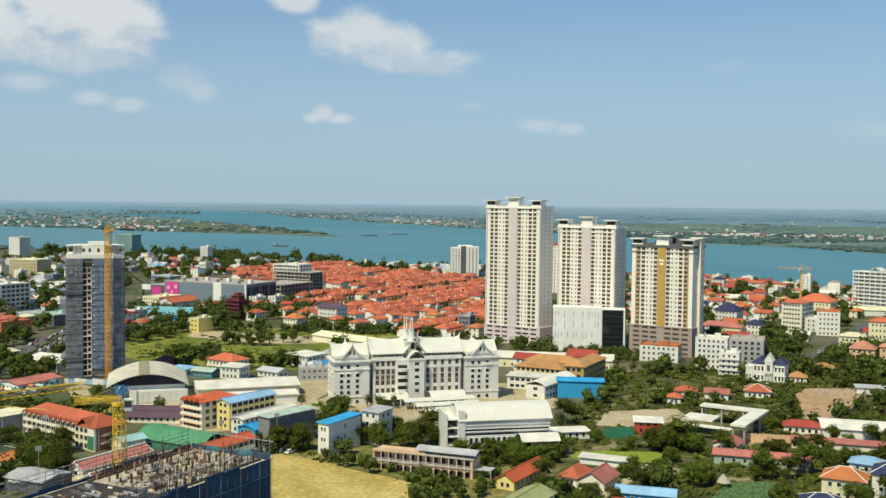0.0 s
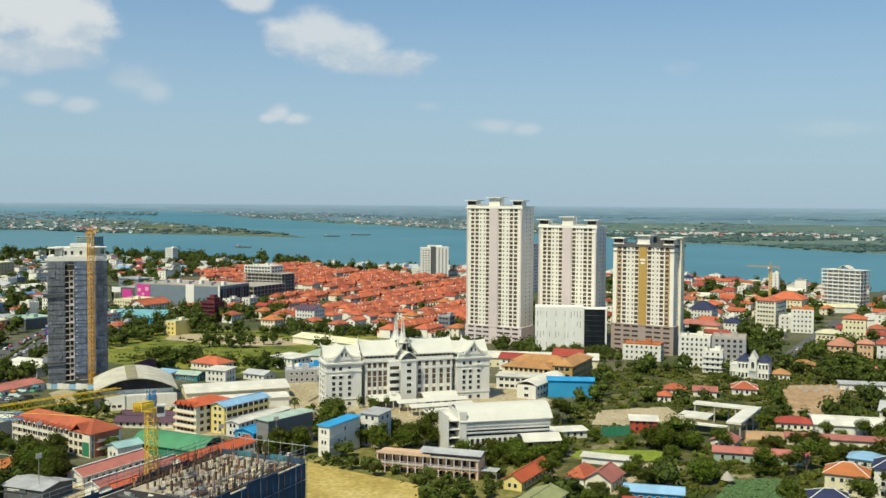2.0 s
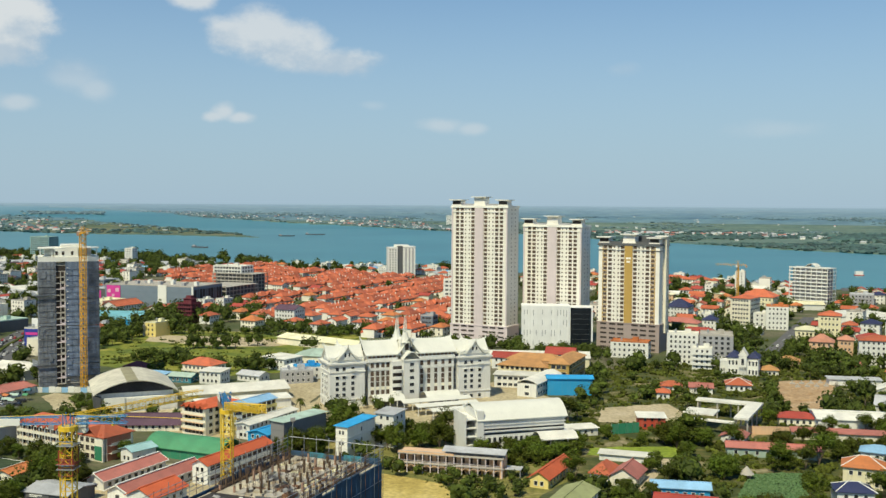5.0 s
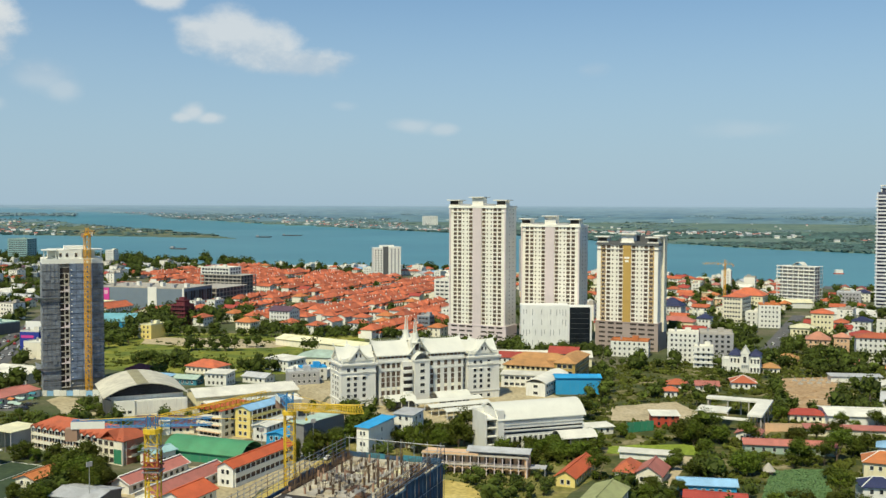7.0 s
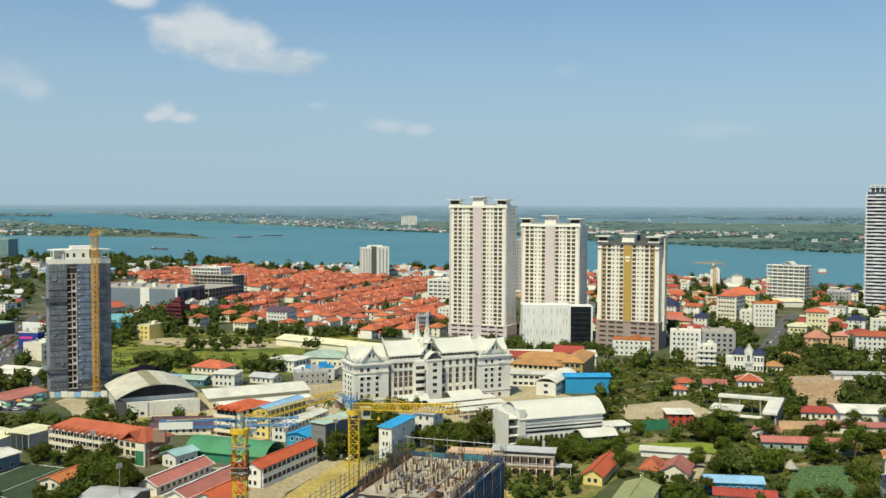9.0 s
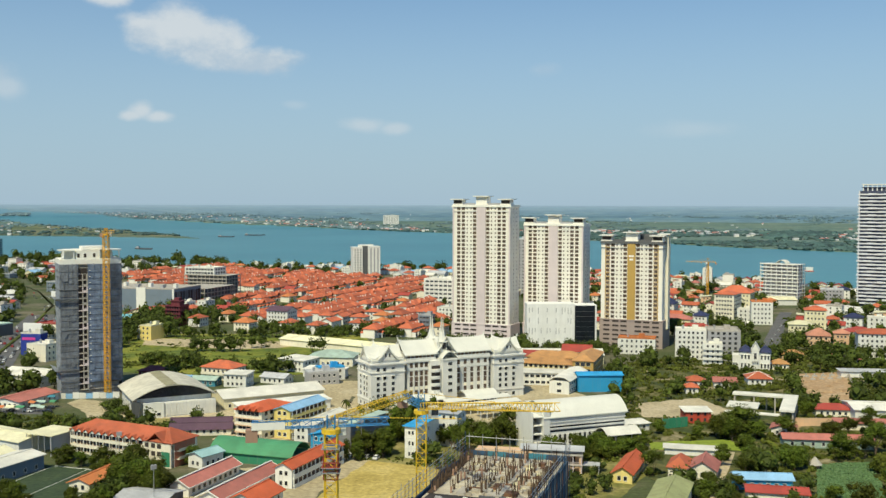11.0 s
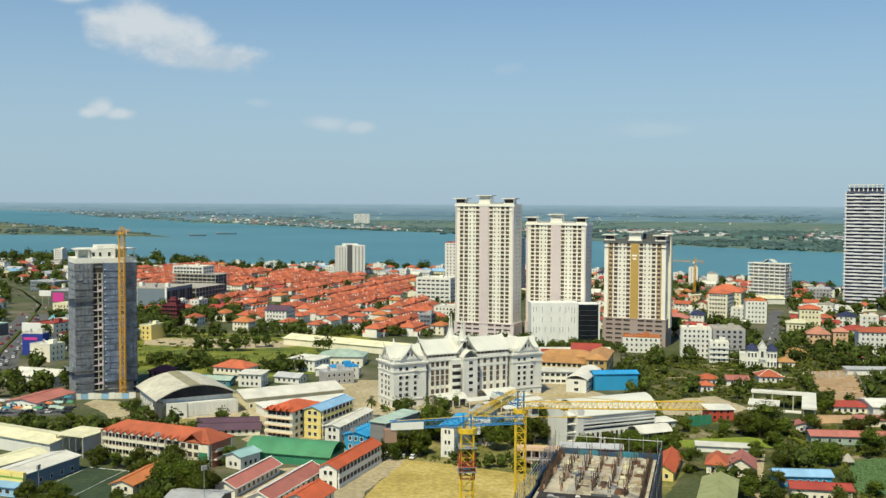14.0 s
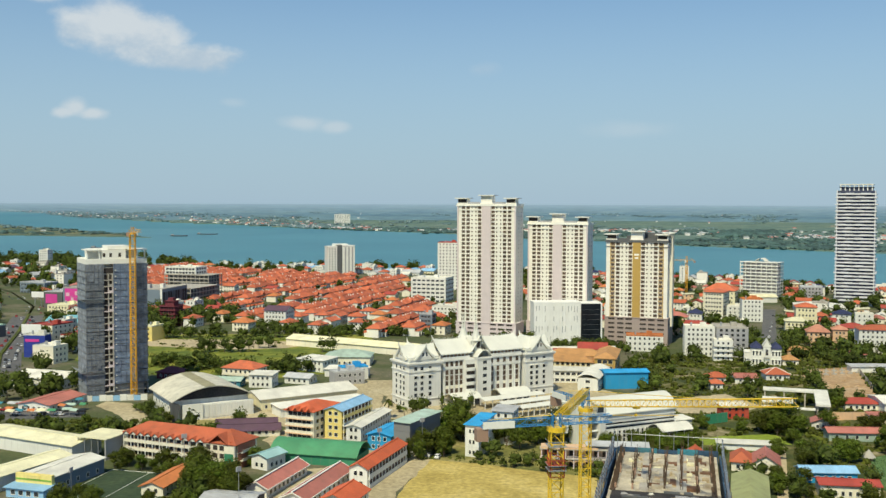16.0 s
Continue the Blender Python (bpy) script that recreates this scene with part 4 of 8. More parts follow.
for k in range(19):
    z = k * 2.95 + 2.95
    part("balcony_frame", Shape().box(7.7, -0.9, z - 0.35, 11.9, 0.4, z).box(9.5, -0.8, z, 9.9, 0.3, z + 2.6).box(11.4, -0.9, z, 11.9, 0.3, z + 2.6).box(10.0, -0.9, z + 0.02, 11.4, -0.8, z + (0.9 if k % 3 else 0.4)), (CONCRETE, LILAC, CONCRETE)[k % 3], t)
for k in range(21):
    z = k * 2.95 + 1.2
    part("scaffold_rail", Shape().box(-0.95, -1.0, z, 7.6, -0.86, z + 0.16).box(-0.95, -0.86, z, -0.8, D, z + 0.16), BLIND_GREY, t)
    part("scaffold_rail", Shape().box(12.0, -1.0, z, W + 0.9, -0.86, z + 0.16), BLUEGREY_NET, t)
for k in range(11):
    a = (-0.9, 1.0, 2.9, 4.8, 6.7, 12.1, 14.6, 17.2, 19.8, 22.6, 25.4)[k]
    part("scaffold_pole", Shape().box(a, -1.12, 0, a + 0.13, -1.0, 64), BLUEGREY_NET if k > 4 else BLIND_GREY, t)
for k in range(9):
    a = rng.choice((rng.uniform(-0.3, 4.4), rng.uniform(12.2, 23.0)))
    q, z = rng.uniform(1.5, 3.2), rng.uniform(4, 58)
    part("loose_net", Shape().box(a, -1.22, z, a + q, -1.14, z + q * rng.uniform(0.8, 1.5)), GREY_NET if a < 8 else BLUEGREY_NET, t)
for k in range(5):
    b, q, z = rng.uniform(1, 17), rng.uniform(1.2, 3.0), rng.uniform(4, 58)
    part("loose_net", Shape().box(-1.12, b, z, -1.0, b + q, z + q * rng.uniform(0.8, 1.6)), GREY_NET, t)
for z in (46.0, 11.5):
    part("catch_net", Shape().loft([[(-1.0, -1.1, z), (-1.0, D, z), (-1.0, D, z + 0.15), (-1.0, -1.1, z + 0.15)], [(-3.6, -2.4, z + 1.3), (-3.6, D, z + 1.3), (-3.6, D, z + 1.42), (-3.6, -2.4, z + 1.42)]]), PALE_NET, t, "pale catch net on outriggers")
    part("catch_net", Shape().loft([[(-1.0, -1.1, z), (7.6, -1.1, z), (7.6, -1.1, z + 0.15), (-1.0, -1.1, z + 0.15)], [(-3.6, -2.4, z + 1.3), (7.6, -2.4, z + 1.3), (7.6, -2.4, z + 1.42), (-3.6, -2.4, z + 1.42)]]), PALE_NET, t, "pale catch net on outriggers")
for k in range(20):
    part("putlog", Shape().box(12.6, -0.95, k * 2.95 + 4.2, 13.2, -0.6, k * 2.95 + 4.7), TRIM, t)
part("penthouse", Shape().box(-0.5, -0.5, 63.6, W + 0.5, D + 0.5, 66.0).box(2.5, 10, 66.0, W - 2.5, D - 2.5, 70.4).box(7, 0.4, 66.0, 18, 9.9, 70.2).box(10, 2, 70.4, 20, 14, 72.0), TRIM, t, "white-painted penthouse storeys")
for a in (0.2, 5.6, 23.0, W - 0.7):
    part("penthouse_post", Shape().box(a, 0.0, 66.0, a + 0.5, 0.5, 70.2), TRIM, t)
part("pergola", Shape().box(-0.6, -0.6, 70.0, 6.4, 9.9, 70.5).box(19.2, -0.6, 70.0, W + 0.6, 9.9, 70.5), TRIM, t)
pw = window_mesh(1.2, 1.9, TRIM, OPENING_SHADE)
for a in (8, 11, 15.2):
    window(t, pw, a, 0.39, 66.8, 'f')


# ---- tower cranes ----
def lattice(s, a, b, w, bay, m=0, rr=0.09, flat=False):
    """Four chords and zigzag bracing between two points."""
    a, b = Vector(a), Vector(b)
    d = (b - a)
    L = d.length
    d.normalize()
    up = Vector((0, 0, 1)) if abs(d.z) < 0.9 else Vector((1, 0, 0))
    p = d.cross(up).normalized() * w / 2
    q = p.cross(d).normalized() * w / 2
    cs = [p + q, -p + q, -p - q, p - q]
    for c in cs:
        s.tube(a + c, b + c, rr, 4, m)
    n_ = max(1, round(L / bay))
    for i in range(n_):
        c0, c1 = a + d * (L * i / n_), a + d * (L * (i + 1) / n_)
        for k in range(4):
            e, f = cs[k], cs[(k + 1) % 4]
            s.tube(c0 + e, c1 + (f if i % 2 else f), rr * 0.6, 3, m)
            s.tube(c0 + e, c0 + f, rr * 0.6, 3, m)
    return s


def tower_crane(x, y, h, jib_deg, jib, counter, m1, m2, label, mast_w=1.9, apex=6.0, sign=True, lift=0.0, beam=None):
    t = thing("tower_crane", label, "tower crane", x, y, 0, "tower cranes")
    boom = jib_deg
    part("mast", lattice(Shape(), (0, 0, -0.4), (0, 0, h), mast_w, mast_w, rr=0.12 if sign else 0.2), m1, t)
    part("slewing_ring", Shape().loft([[(1.5 * math.cos(a), 1.5 * math.sin(a), z) for a in [k * math.pi / 6 for k in range(12)]] for z in (h, h + 0.7)]), m1, t)
    c, s_ = math.cos(radians(jib_deg)), math.sin(radians(jib_deg))
    part("jib", lattice(Shape(), (c * 1.2, s_ * 1.2, h + 1.7), (c * jib, s_ * jib, h + 1.7 + lift), 1.2, 1.6, rr=0.075), m1, t)
    if beam is not None:
        c, s_ = math.cos(radians(beam)), math.sin(radians(beam))
        jib_deg = beam
        part("blue_beam", lattice(Shape(), (c * 1.2, s_ * 1.2, h + 1.6), (c * 9, s_ * 9, h + 1.6), 1.1, 1.8, rr=0.08), m2, t)
    part("counter_jib", lattice(Shape(), (-c * 1.2, -s_ * 1.2, h + 1.6), (-c * counter, -s_ * counter, h + 1.6), 1.1, 1.8, rr=0.08), m2, t)
    part("cat_head", lattice(Shape(), (0, 0, h + 0.7), (0, 0, h + 0.7 + apex), 1.2, 1.6, rr=0.09), m2, t)
    rope = Shape().tube((0, 0, h + 0.5 + apex), (c * jib * 0.62, s_ * jib * 0.62, h + 2.4 + lift * 0.62), 0.05, 4).tube((0, 0, h + 0.5 + apex), (-c * (counter - 1), -s_ * (counter - 1), h + 2.2), 0.05, 4)
    part("tie_rods", rope, m1, t)
    cab = part("cab", Shape().box(-0.8, -0.8, -1.6, 0.8, 0.8, 0.5).box(-0.9, -0.9, 0.5, 0.9, 0.9, 0.65), TRIM, t, "white operator's cab")
    cab.matrix_basis = pose(c * 1.6 - s_ * 1.9, s_ * 1.6 + c * 1.9, h + 0.9, 0, 0, jib_deg)
    part("cab_window", Shape().box(0.82, -0.7, -0.9, 0.86, 0.7, 0.3), GLASS, cab)
    cw = part("counterweight", Shape().box(-counter - 0.9, -0.8, h - 0.9, -counter + 0.9, 0.8, h + 1.0), BROWN, t)
    cw.matrix_basis = pose(0, 0, 0, 0, 0, jib_deg)
    if sign:
        sg = part("sign_board", Shape().box(-counter, -0.95, h + 1.0, -counter + 5, -0.82, h + 2.1), TRIM, t)
        sg.matrix_basis = pose(0, 0, 0, 0, 0, jib_deg)
    tr = part("trolley", Shape().box(-0.5, -0.5, -1.0, 0.5, 0.5, -0.7).tube((0, 0, -1.0), (0, 0, -2.0), 0.04, 4).box(-0.2, -0.2, -2.4, 0.2, 0.2, -2.0), m1, t)
    c, s_ = math.cos(radians(boom)), math.sin(radians(boom))
    tr.matrix_basis = pose(c * jib * 0.3, s_ * jib * 0.3, h + 1.6 + lift * 0.3, 0, 0, boom)
    return t


tower_crane(-23.9, 191.7, 52.0, -70, 55, 11, CRANE, CRANE_BLUE, "yellow lattice tower crane beside the netted building", apex=3.5, lift=10.0)
near_crane = tower_crane(-38.2, 151.1, 57.6, 68.7, 33, 12, CRANE, CRANE_BLUE, "yellow tower crane with a blue counter-jib", apex=2.0, lift=-1.5, beam=8)
part("climbing_cage", lattice(Shape(), (0, 0, 50.6), (0, 0, 54.6), 2.15, 1.3, rr=0.10), RED_STEEL, near_crane, "rust-red climbing cage")
for z_, mt_ in ((55.3, STEEL), (52.4, RED_STEEL), (51.6, STEEL)):
    part("work_platform", Shape().box(-1.4, -1.4, z_, 1.4, 1.4, z_ + 0.12).box(-1.4, -1.45, z_ + 0.8, 1.4, -1.39, z_ + 0.88).box(-1.45, -1.4, z_ + 0.8, -1.39, 1.4, z_ + 0.88), mt_, near_crane)
tower_crane(-172.8, 483.5, 77.5, 8, 4.0, 1.8, CRANE_ORANGE, CRANE_ORANGE, "orange tower crane beside the unfinished tower", 2.4, 3.0, False)
tower_crane(278, 1010, 33, 168, 22, 8, CRANE_ORANGE, CRANE_ORANGE, "small orange tower crane near the river", 1.7, 5.0, False)

# ---- the netted building shell in front ----
CR = -19.0
t = thing("building_shell", "concrete building shell wrapped in blue safety netting", "construction site", -13.9 - 0.3256 * 60, 204.6 - 0.9455 * 60, CR)
claim(-13.9 - 0.3256 * 60, 204.6 - 0.9455 * 60, CR, 20.6, 60)
W, D, H = 20.6, 60.0, 40.7
part("frame", Shape().box(0.6, 0.6, -0.5, W - 0.6, D - 0.6, H - 0.4), CONCRETE, t)
part("deck", Shape().box(0.4, 0.4, H - 0.4, W - 0.4, D - 0.4, H), PALE_SLAB, t)
rng = random.Random(11)
for i in range(12):
    for (a, b, c, d) in ((-0.45, i * 5.0, -0.15, i * 5.0 + 4.96), (W + 0.15, i * 5.0, W + 0.45, i * 5.0 + 4.96)):
        part("net_panel", Shape().box(a, b, 0, c, d, H + 0.7 + rng.uniform(-0.5, 0.5)), NET, t)
for i in range(5):
    part("net_panel", Shape().box(i * 4.12, D + 0.15, 0, i * 4.12 + 4.08, D + 0.4, H + 1.2 + rng.uniform(-0.5, 0.3)), (NET, TEAL_SHEET)[i % 2], t)
for i in range(31):
    for a in (-0.7, W + 0.7):
        part("scaffold_pole", Shape().tube((a, i * 2.0, 8), (a, i * 2.0, H + 3.9 + rng.uniform(-0.5, 0.8)), 0.06, 4), (NET, STEEL, RUST)[i % 3], t)
for a in (-0.62, W + 0.62):
    for z in (H + 1.2, H + 2.0, H + 2.8, H + 3.6, H - 3, H - 8):
        part("scaffold_rail", Shape().tube((a, 0, z), (a, D, z), 0.06, 4), STEEL, t)
part("scaffold_rail", Shape().tube((-0.7, D + 0.6, H + 3.6), (W + 0.7, D + 0.6, H + 3.6), 0.07, 4), STEEL, t)
for i in range(8):
    part("scaffold_pole", Shape().tube((i * 2.9, D + 0.6, 20), (i * 2.9, D + 0.6, H + 4.2), 0.07, 4), STEEL, t)
for ix in range(7):
    for iy in range(12):
        if iy > 9 and rng.random() < 0.3:
            continue
        x_, y_ = 1.6 + ix * 2.9 + rng.uniform(-.15, .15), 32 + iy * 2.25 + rng.uniform(-.2, .2)
        hh = rng.uniform(0.3, 2.4)
        s = Shape().box(x_ - 0.17, y_ - 0.17, H, x_ + 0.17, y_ + 0.17, H + hh, 0)
        for dx, dy in ((-.18, -.18), (.18, -.18), (.18, .18), (-.18, .18)):
            s.tube((x_ + dx, y_ + dy, H + hh), (x_ + dx * 1.3, y_ + dy * 1.3, H + hh + rng.uniform(0.8, 2.0)), 0.05, 3, 1)
        part("column", s, [rng.choice((BROWN, DARK_RUST, DARK_RUST)), DARK_RUST], t)
for ix, w_ in ((5.8, 1.6), (12.4, 1.8)):
    part("beam_strip", Shape().box(ix, 31, H + 0.01, ix + w_, D - 2, H + 0.5), CONCRETE, t)
for i in range(120):
    a, b = rng.uniform(2, W - 3), rng.uniform(31, D - 3)
    part("formwork_board", Shape().box(a, b, H + 0.01, a + rng.uniform(0.5, 2.4), b + rng.uniform(0.5, 2.2), H + rng.uniform(0.1, 0.7)), rng.choice([PALE_SLAB, CONCRETE, RUST, CREAM_ROOF, PALE_SLAB, FORM, PALE_SLAB]), t)
for i in range(26):
    a, b = rng.uniform(2, W - 6), rng.uniform(3, 31)
    part("steel_bundle", Shape().box(a, b, H + 0.01, a + rng.uniform(1, 5), b + 0.5, H + 0.4), rng.choice([RUST, GREY, DARK_GREY]), t)
# a much darker sheet covers the front half of the deck
part("deck_sheet", Shape().box(1.0, 1.0, H, W - 1.0, 30.5, H + 0.08), DARK_DECK, t, "dark front deck")
for a in (1.1, W - 1.5):
    part("formwork_trench", Shape().box(a - 0.5, 30.5, H + 0.01, a + 0.5, D - 1.2, H + 0.25), DARK_RUST, t, "rust-brown formwork edge")
    for k in range(38):
        b_ = 31 + k * 0.73
        part("starter_bar", Shape().tube((a, b_, H + 0.2), (a + rng.uniform(-.15, .15), b_ + rng.uniform(-.15, .15), H + rng.uniform(1.2, 2.6)), 0.07, 3), DARK_RUST, t)
for i in range(90):
    a, b = rng.uniform(2, W - 3), rng.uniform(3, 30)
    q = rng.uniform(0.3, 1.6)
    part("debris", Shape().loft([[(a, b, H + 0.09), (a + q, b + 0.2, H + 0.09), (a + q * 0.9, b + q * 0.7, H + 0.09), (a + 0.1, b + q * 0.6, H + 0.09)], [(a + 0.2, b + 0.1, H + 0.5), (a + q * 0.7, b + 0.3, H + 0.4), (a + q * 0.7, b + q * 0.5, H + 0.35), (a + 0.2, b + q * 0.5, H + 0.3)]]), rng.choice([CONCRETE, RAW, GREY, FORM, WHITE_ROOF, RUST, DARK_GREY]), t)
part("loading_platform", Shape().box(W + 0.5, D - 9, H - 9, W + 3.4, D - 6, H - 8.3).box(W + 3.2, D - 9, H - 8.3, W + 3.4, D - 6, H - 7.2), CRANE, t, "yellow loading platform")

# ---- the white palace-like school ----
PZ = 24.5
t = thing("palace_school", "white palace-style school with spired roofs", "school", -43.9, 446.0, PZ)
claim(-43.9, 446.0, PZ, 82, 20)


def sweep_roof(s, x0, y0, x1, y1, z, h, t=0.35, along='x', curl=1.6, m=0):
    """A pitched roof that flares at its eaves and curls up at the ends of its ridge."""
    us = (-1, -0.75, -0.5, -0.25, 0, 0.25, 0.5, 0.75, 1)
    rings = []
    for i in range(9):
        p = i / 8
        hh = h + curl * abs(2 * p - 1) ** 5
        top, low = [], []
        for u in us:
            zz = z + hh * (0.45 * (1 - abs(u)) ** 1.6 + 0.55 * (1 - abs(u)))
            if along == 'x':
                q = (x0 + (x1 - x0) * p, (y0 + y1) / 2 + (y1 - y0) / 2 * u)
            else:
                q = ((x0 + x1) / 2 - (x1 - x0) / 2 * u, y0 + (y1 - y0) * p)
            top.append((*q, zz))
            low.append((*q, zz - t))
        rings.append(top + low[::-1])
    return s.loft(rings, m, True, True)


def pavilion(x0):
    w, d, h = 16.5, 16.5, 20.0
    p = part("pavilion", Shape().box(x0, 0, -0.5, x0 + w, d, h), PALACE, t)
    for z0_, z1_, e_ in ((3.7, 4.2, 0.35), (16.3, 16.8, 0.35), (h, h + 0.7, 0.9), (19.4, 19.99, 0.5)):
        part("cornice", Shape().box(x0 - e_, -e_, z0_, x0 + w + e_, d + e_, z1_), PALACE, p)
    part("attic", Shape().box(x0 + 0.9, 0.9, h + 0.7, x0 + w - 0.9, d - 0.9, h + 3.0), PALACE, p)
    r = Shape()
    sweep_roof(r, x0 - 0.5, 3.2, x0 + w + 0.5, d - 3.2, h + 2.6, 5.0, 0.8, 'x', 0.5)
    sweep_roof(r, x0 + 3.2, -0.5, x0 + w - 3.2, d + 0.5, h + 2.6, 5.0, 0.8, 'y', 0.5)
    sweep_roof(r, x0 + 0.7, 0.5, x0 + w - 0.7, d - 0.5, h + 2.2, 3.6, 0.4, 'x', 0.2)
    sweep_roof(r, x0 + 0.5, 0.7, x0 + w - 0.5, d - 0.7, h + 2.24, 3.6, 0.4, 'y', 0.2)
    part("roof", r, PALACE_ROOF, p)
    gs = Shape().gable_end(x0 + 4.2, 0.3, x0 + w - 4.2, d - 0.3, h + 2.0, 5.2, 'y').gable_end(x0 + 0.3, 4.2, x0 + w - 0.3, d - 4.2, h + 2.0, 5.2, 'x')
    part("gable_wall", gs, PALACE, p)
    for gx, gy, ox, oy in ((x0 + w / 2, -0.8, 0, -0.5), (x0 + w / 2, d + 0.8, 0, 0.5), (x0 - 0.8, d / 2, -0.5, 0), (x0 + w + 0.8, d / 2, 0.5, 0)):
        part("finial", Shape().tube((gx, gy, h + 7.8), (gx + ox, gy + oy, h + 9.6), 0.45, 6, r2=0.1), PALACE_ROOF, p)
    for gx in (x0 + 0.6, x0 + w - 0.6):
        for gy in (0.6, d - 0.6):
            part("eave_finial", Shape().tube((gx, gy, h + 0.7), (gx, gy, h + 1.6), 0.6, 5).tube((gx, gy, h + 1.6), (gx + (-0.5 if gx < x0 + 8 else 0.5), gy, h + 3.2), 0.4, 5, r2=0.08), PALACE_ROOF, p)
    w1 = window_mesh(1.5, 1.6, PALACE, GLASS, "plain")
    hood = window_mesh(1.5, 1.5, TRIM, GLASS, "hood")
    for k, z in enumerate((0.9, 5.2, 7.9, 10.4, 13.2, 17.1)):
        for q in (3.4, 6.6, 10.8):
            window(p, hood if k == 4 else w1, x0 + q, 0, z, 'f')
            window(p, hood if k == 4 else w1, x0, q + 1.5, z, 'l')
            window(p, w1, x0 + w, q, z, 'r')
    gw_ = window_mesh(0.8, 1.7, PALACE, GLASS)
    for q in (7.3, 9.2):
        window(p, gw_, x0 + q, 0.29, h + 3.4, 'f')
        window(p, gw_, x0 + 0.29, q, h + 3.4, 'l')
    part("balcony", Shape().box(x0 + 9.6, -1.0, 16.8, x0 + 12.2, -0.36, 17.0).box(x0 + 9.6, -1.0, 17.0, x0 + 12.2, -0.9, 17.9), TRIM, p)


pavilion(0.0)
pavilion(63.4)
part("main_wall", Shape().box(18.6, 1.6, -0.5, 61.4, 16, 20.0).box(18.8, 4.4, 20.8, 61.2, 15, 23.8), PALACE, t)
part("cornice", Shape().box(18.0, 1.0, 20.0, 62.0, 16.4, 20.8), PALACE, t)
for a, q in ((20.0, 14.0), (46.5, 13.5)):
    porch_ = part("entrance_canopy", Shape().loft([[(a, -5.0, 2.9), (a + q, -5.0, 2.9), (a + q, -5.0, 3.15), (a, -5.0, 3.15)], [(a, 1.5, 4.6), (a + q, 1.5, 4.6), (a + q, 1.5, 4.85), (a, 1.5, 4.85)]]), PALACE_ROOF, t, "white sheet canopy along the front")
    for k in range(5):
        part("canopy_post", Shape().box(a + 0.3 + k * (q - 0.8) / 4, -4.8, -0.3, a + 0.5 + k * (q - 0.8) / 4, -4.6, 2.95), TRIM, porch_)
part("cornice", Shape().box(18.4, 1.3, 16.2, 61.6, 16.2, 16.7), PALACE, t)
part("cornice", Shape().box(18.4, 1.3, 4.0, 61.6, 16.2, 4.4), PALACE, t)
part("link_wall", Shape().box(16.6, 5, -0.5, 18.55, 14, 22).box(61.45, 5, -0.5, 63.35, 14, 22), GREY, t)
part("roof_parapet", Shape().box(18.2, 1.3, 20.8, 33.0, 1.6, 21.8).box(43.0, 1.3, 20.8, 61.8, 1.6, 21.8), PALACE, t)
for q in range(9):
    for off in (18.6, 44.6):
        part("loggia_post", Shape().box(off + q * 2.0, 2.4, 20.8, off + 0.35 + q * 2.0, 2.75, 23.5), PALACE, t)
for a, b in ((19.2, 33.4), (44.4, 61.0)):
    # brown panel stands in for the shade of the open top gallery
    part("loggia_opening", Shape().box(a, 4.3, 21.0, b, 4.39, 23.2), BROWN, t, "brown panel painting the shade in the top gallery")
mr = Shape()
sweep_roof(mr, 17.2, 0.9, 34.6, 17.2, 23.4, 5.7, 0.45, 'x', 0.9)
sweep_roof(mr, 42.2, 0.9, 62.6, 17.2, 23.4, 5.7, 0.45, 'x', 0.9)
part("main_roof", mr, PALACE_ROOF, t)
part("cross_roof", sweep_roof(Shape(), 33.0, 0.4, 43.6, 17.6, 23.8, 6.0, 0.45, 'y', 1.6), PALACE_ROOF, t)
for i in range(14):
    part("ridge_crest", Shape().tube((44 + i * 1.25, 9.2, 29.0), (44 + i * 1.25, 9.2, 30.0), 0.2, 4, r2=0.05), PALACE_ROOF, t)
    part("ridge_crest", Shape().tube((18.9 + i * 1.1, 9.2, 29.0), (18.9 + i * 1.1, 9.2, 30.0), 0.2, 4, r2=0.05), PALACE_ROOF, t)
for a in (17.4, 62.4):
    part("finial", Shape().tube((a, 9.2, 29.4), (a + (0.8 if a > 40 else -0.8), 9.2, 31.4), 0.5, 6, r2=0.1), PALACE_ROOF, t)
for b_ in (3.2, 14.6):
    sp = Shape().box(35.5, b_ - 1.6, 22, 38.9, b_ + 1.6, 28.6)
    sp.loft([[(37.2 + r_ * math.cos(q), b_ + r_ * math.sin(q), z_) for q in [k * math.pi / 4 + math.pi / 8 for k in range(8)]] for r_, z_ in ((3.2, 28.6), (2.2, 29.4), (1.6, 31.0), (1.15, 33.0))])
    for o in (-0.62, 0.62):
        sp.tube((37.2 + o, b_, 32.6), (37.2 + o * 0.55, b_, 40.2), 0.52, 6, r2=0.08)
    part("spire", sp, PALACE_ROOF, t, "paired tapered white spire")
    for o in (-2.6, 2.6):
        part("spirelet", Shape().tube((37.2 + o, b_ - 1.4, 26.5), (37.2 + o, b_ - 1.4, 31.0), 0.45, 5, r2=0.06), PALACE_ROOF, t)
part("dormer_window", Shape().box(36.6, 1.45, 25.0, 38.4, 1.58, 28.0), OPENING_SHADE, t, "dark dormer opening")
part("entrance_bay", Shape().box(34.9, -2.6, -0.5, 42.2, 1.6, 20.4).box(34.5, -3.0, 20.4, 42.6, 2, 21.1), PALACE, t)
part("bay_roof", Shape().arch(34.5, -2.8, 42.6, 4, 21.3, 3.2, 0.3, 10, 'y'), PALACE_ROOF, t)
part("stair_bay", Shape().box(29.6, -0.4, -0.5, 34.89, 1.6, 20.2), PALACE, t)
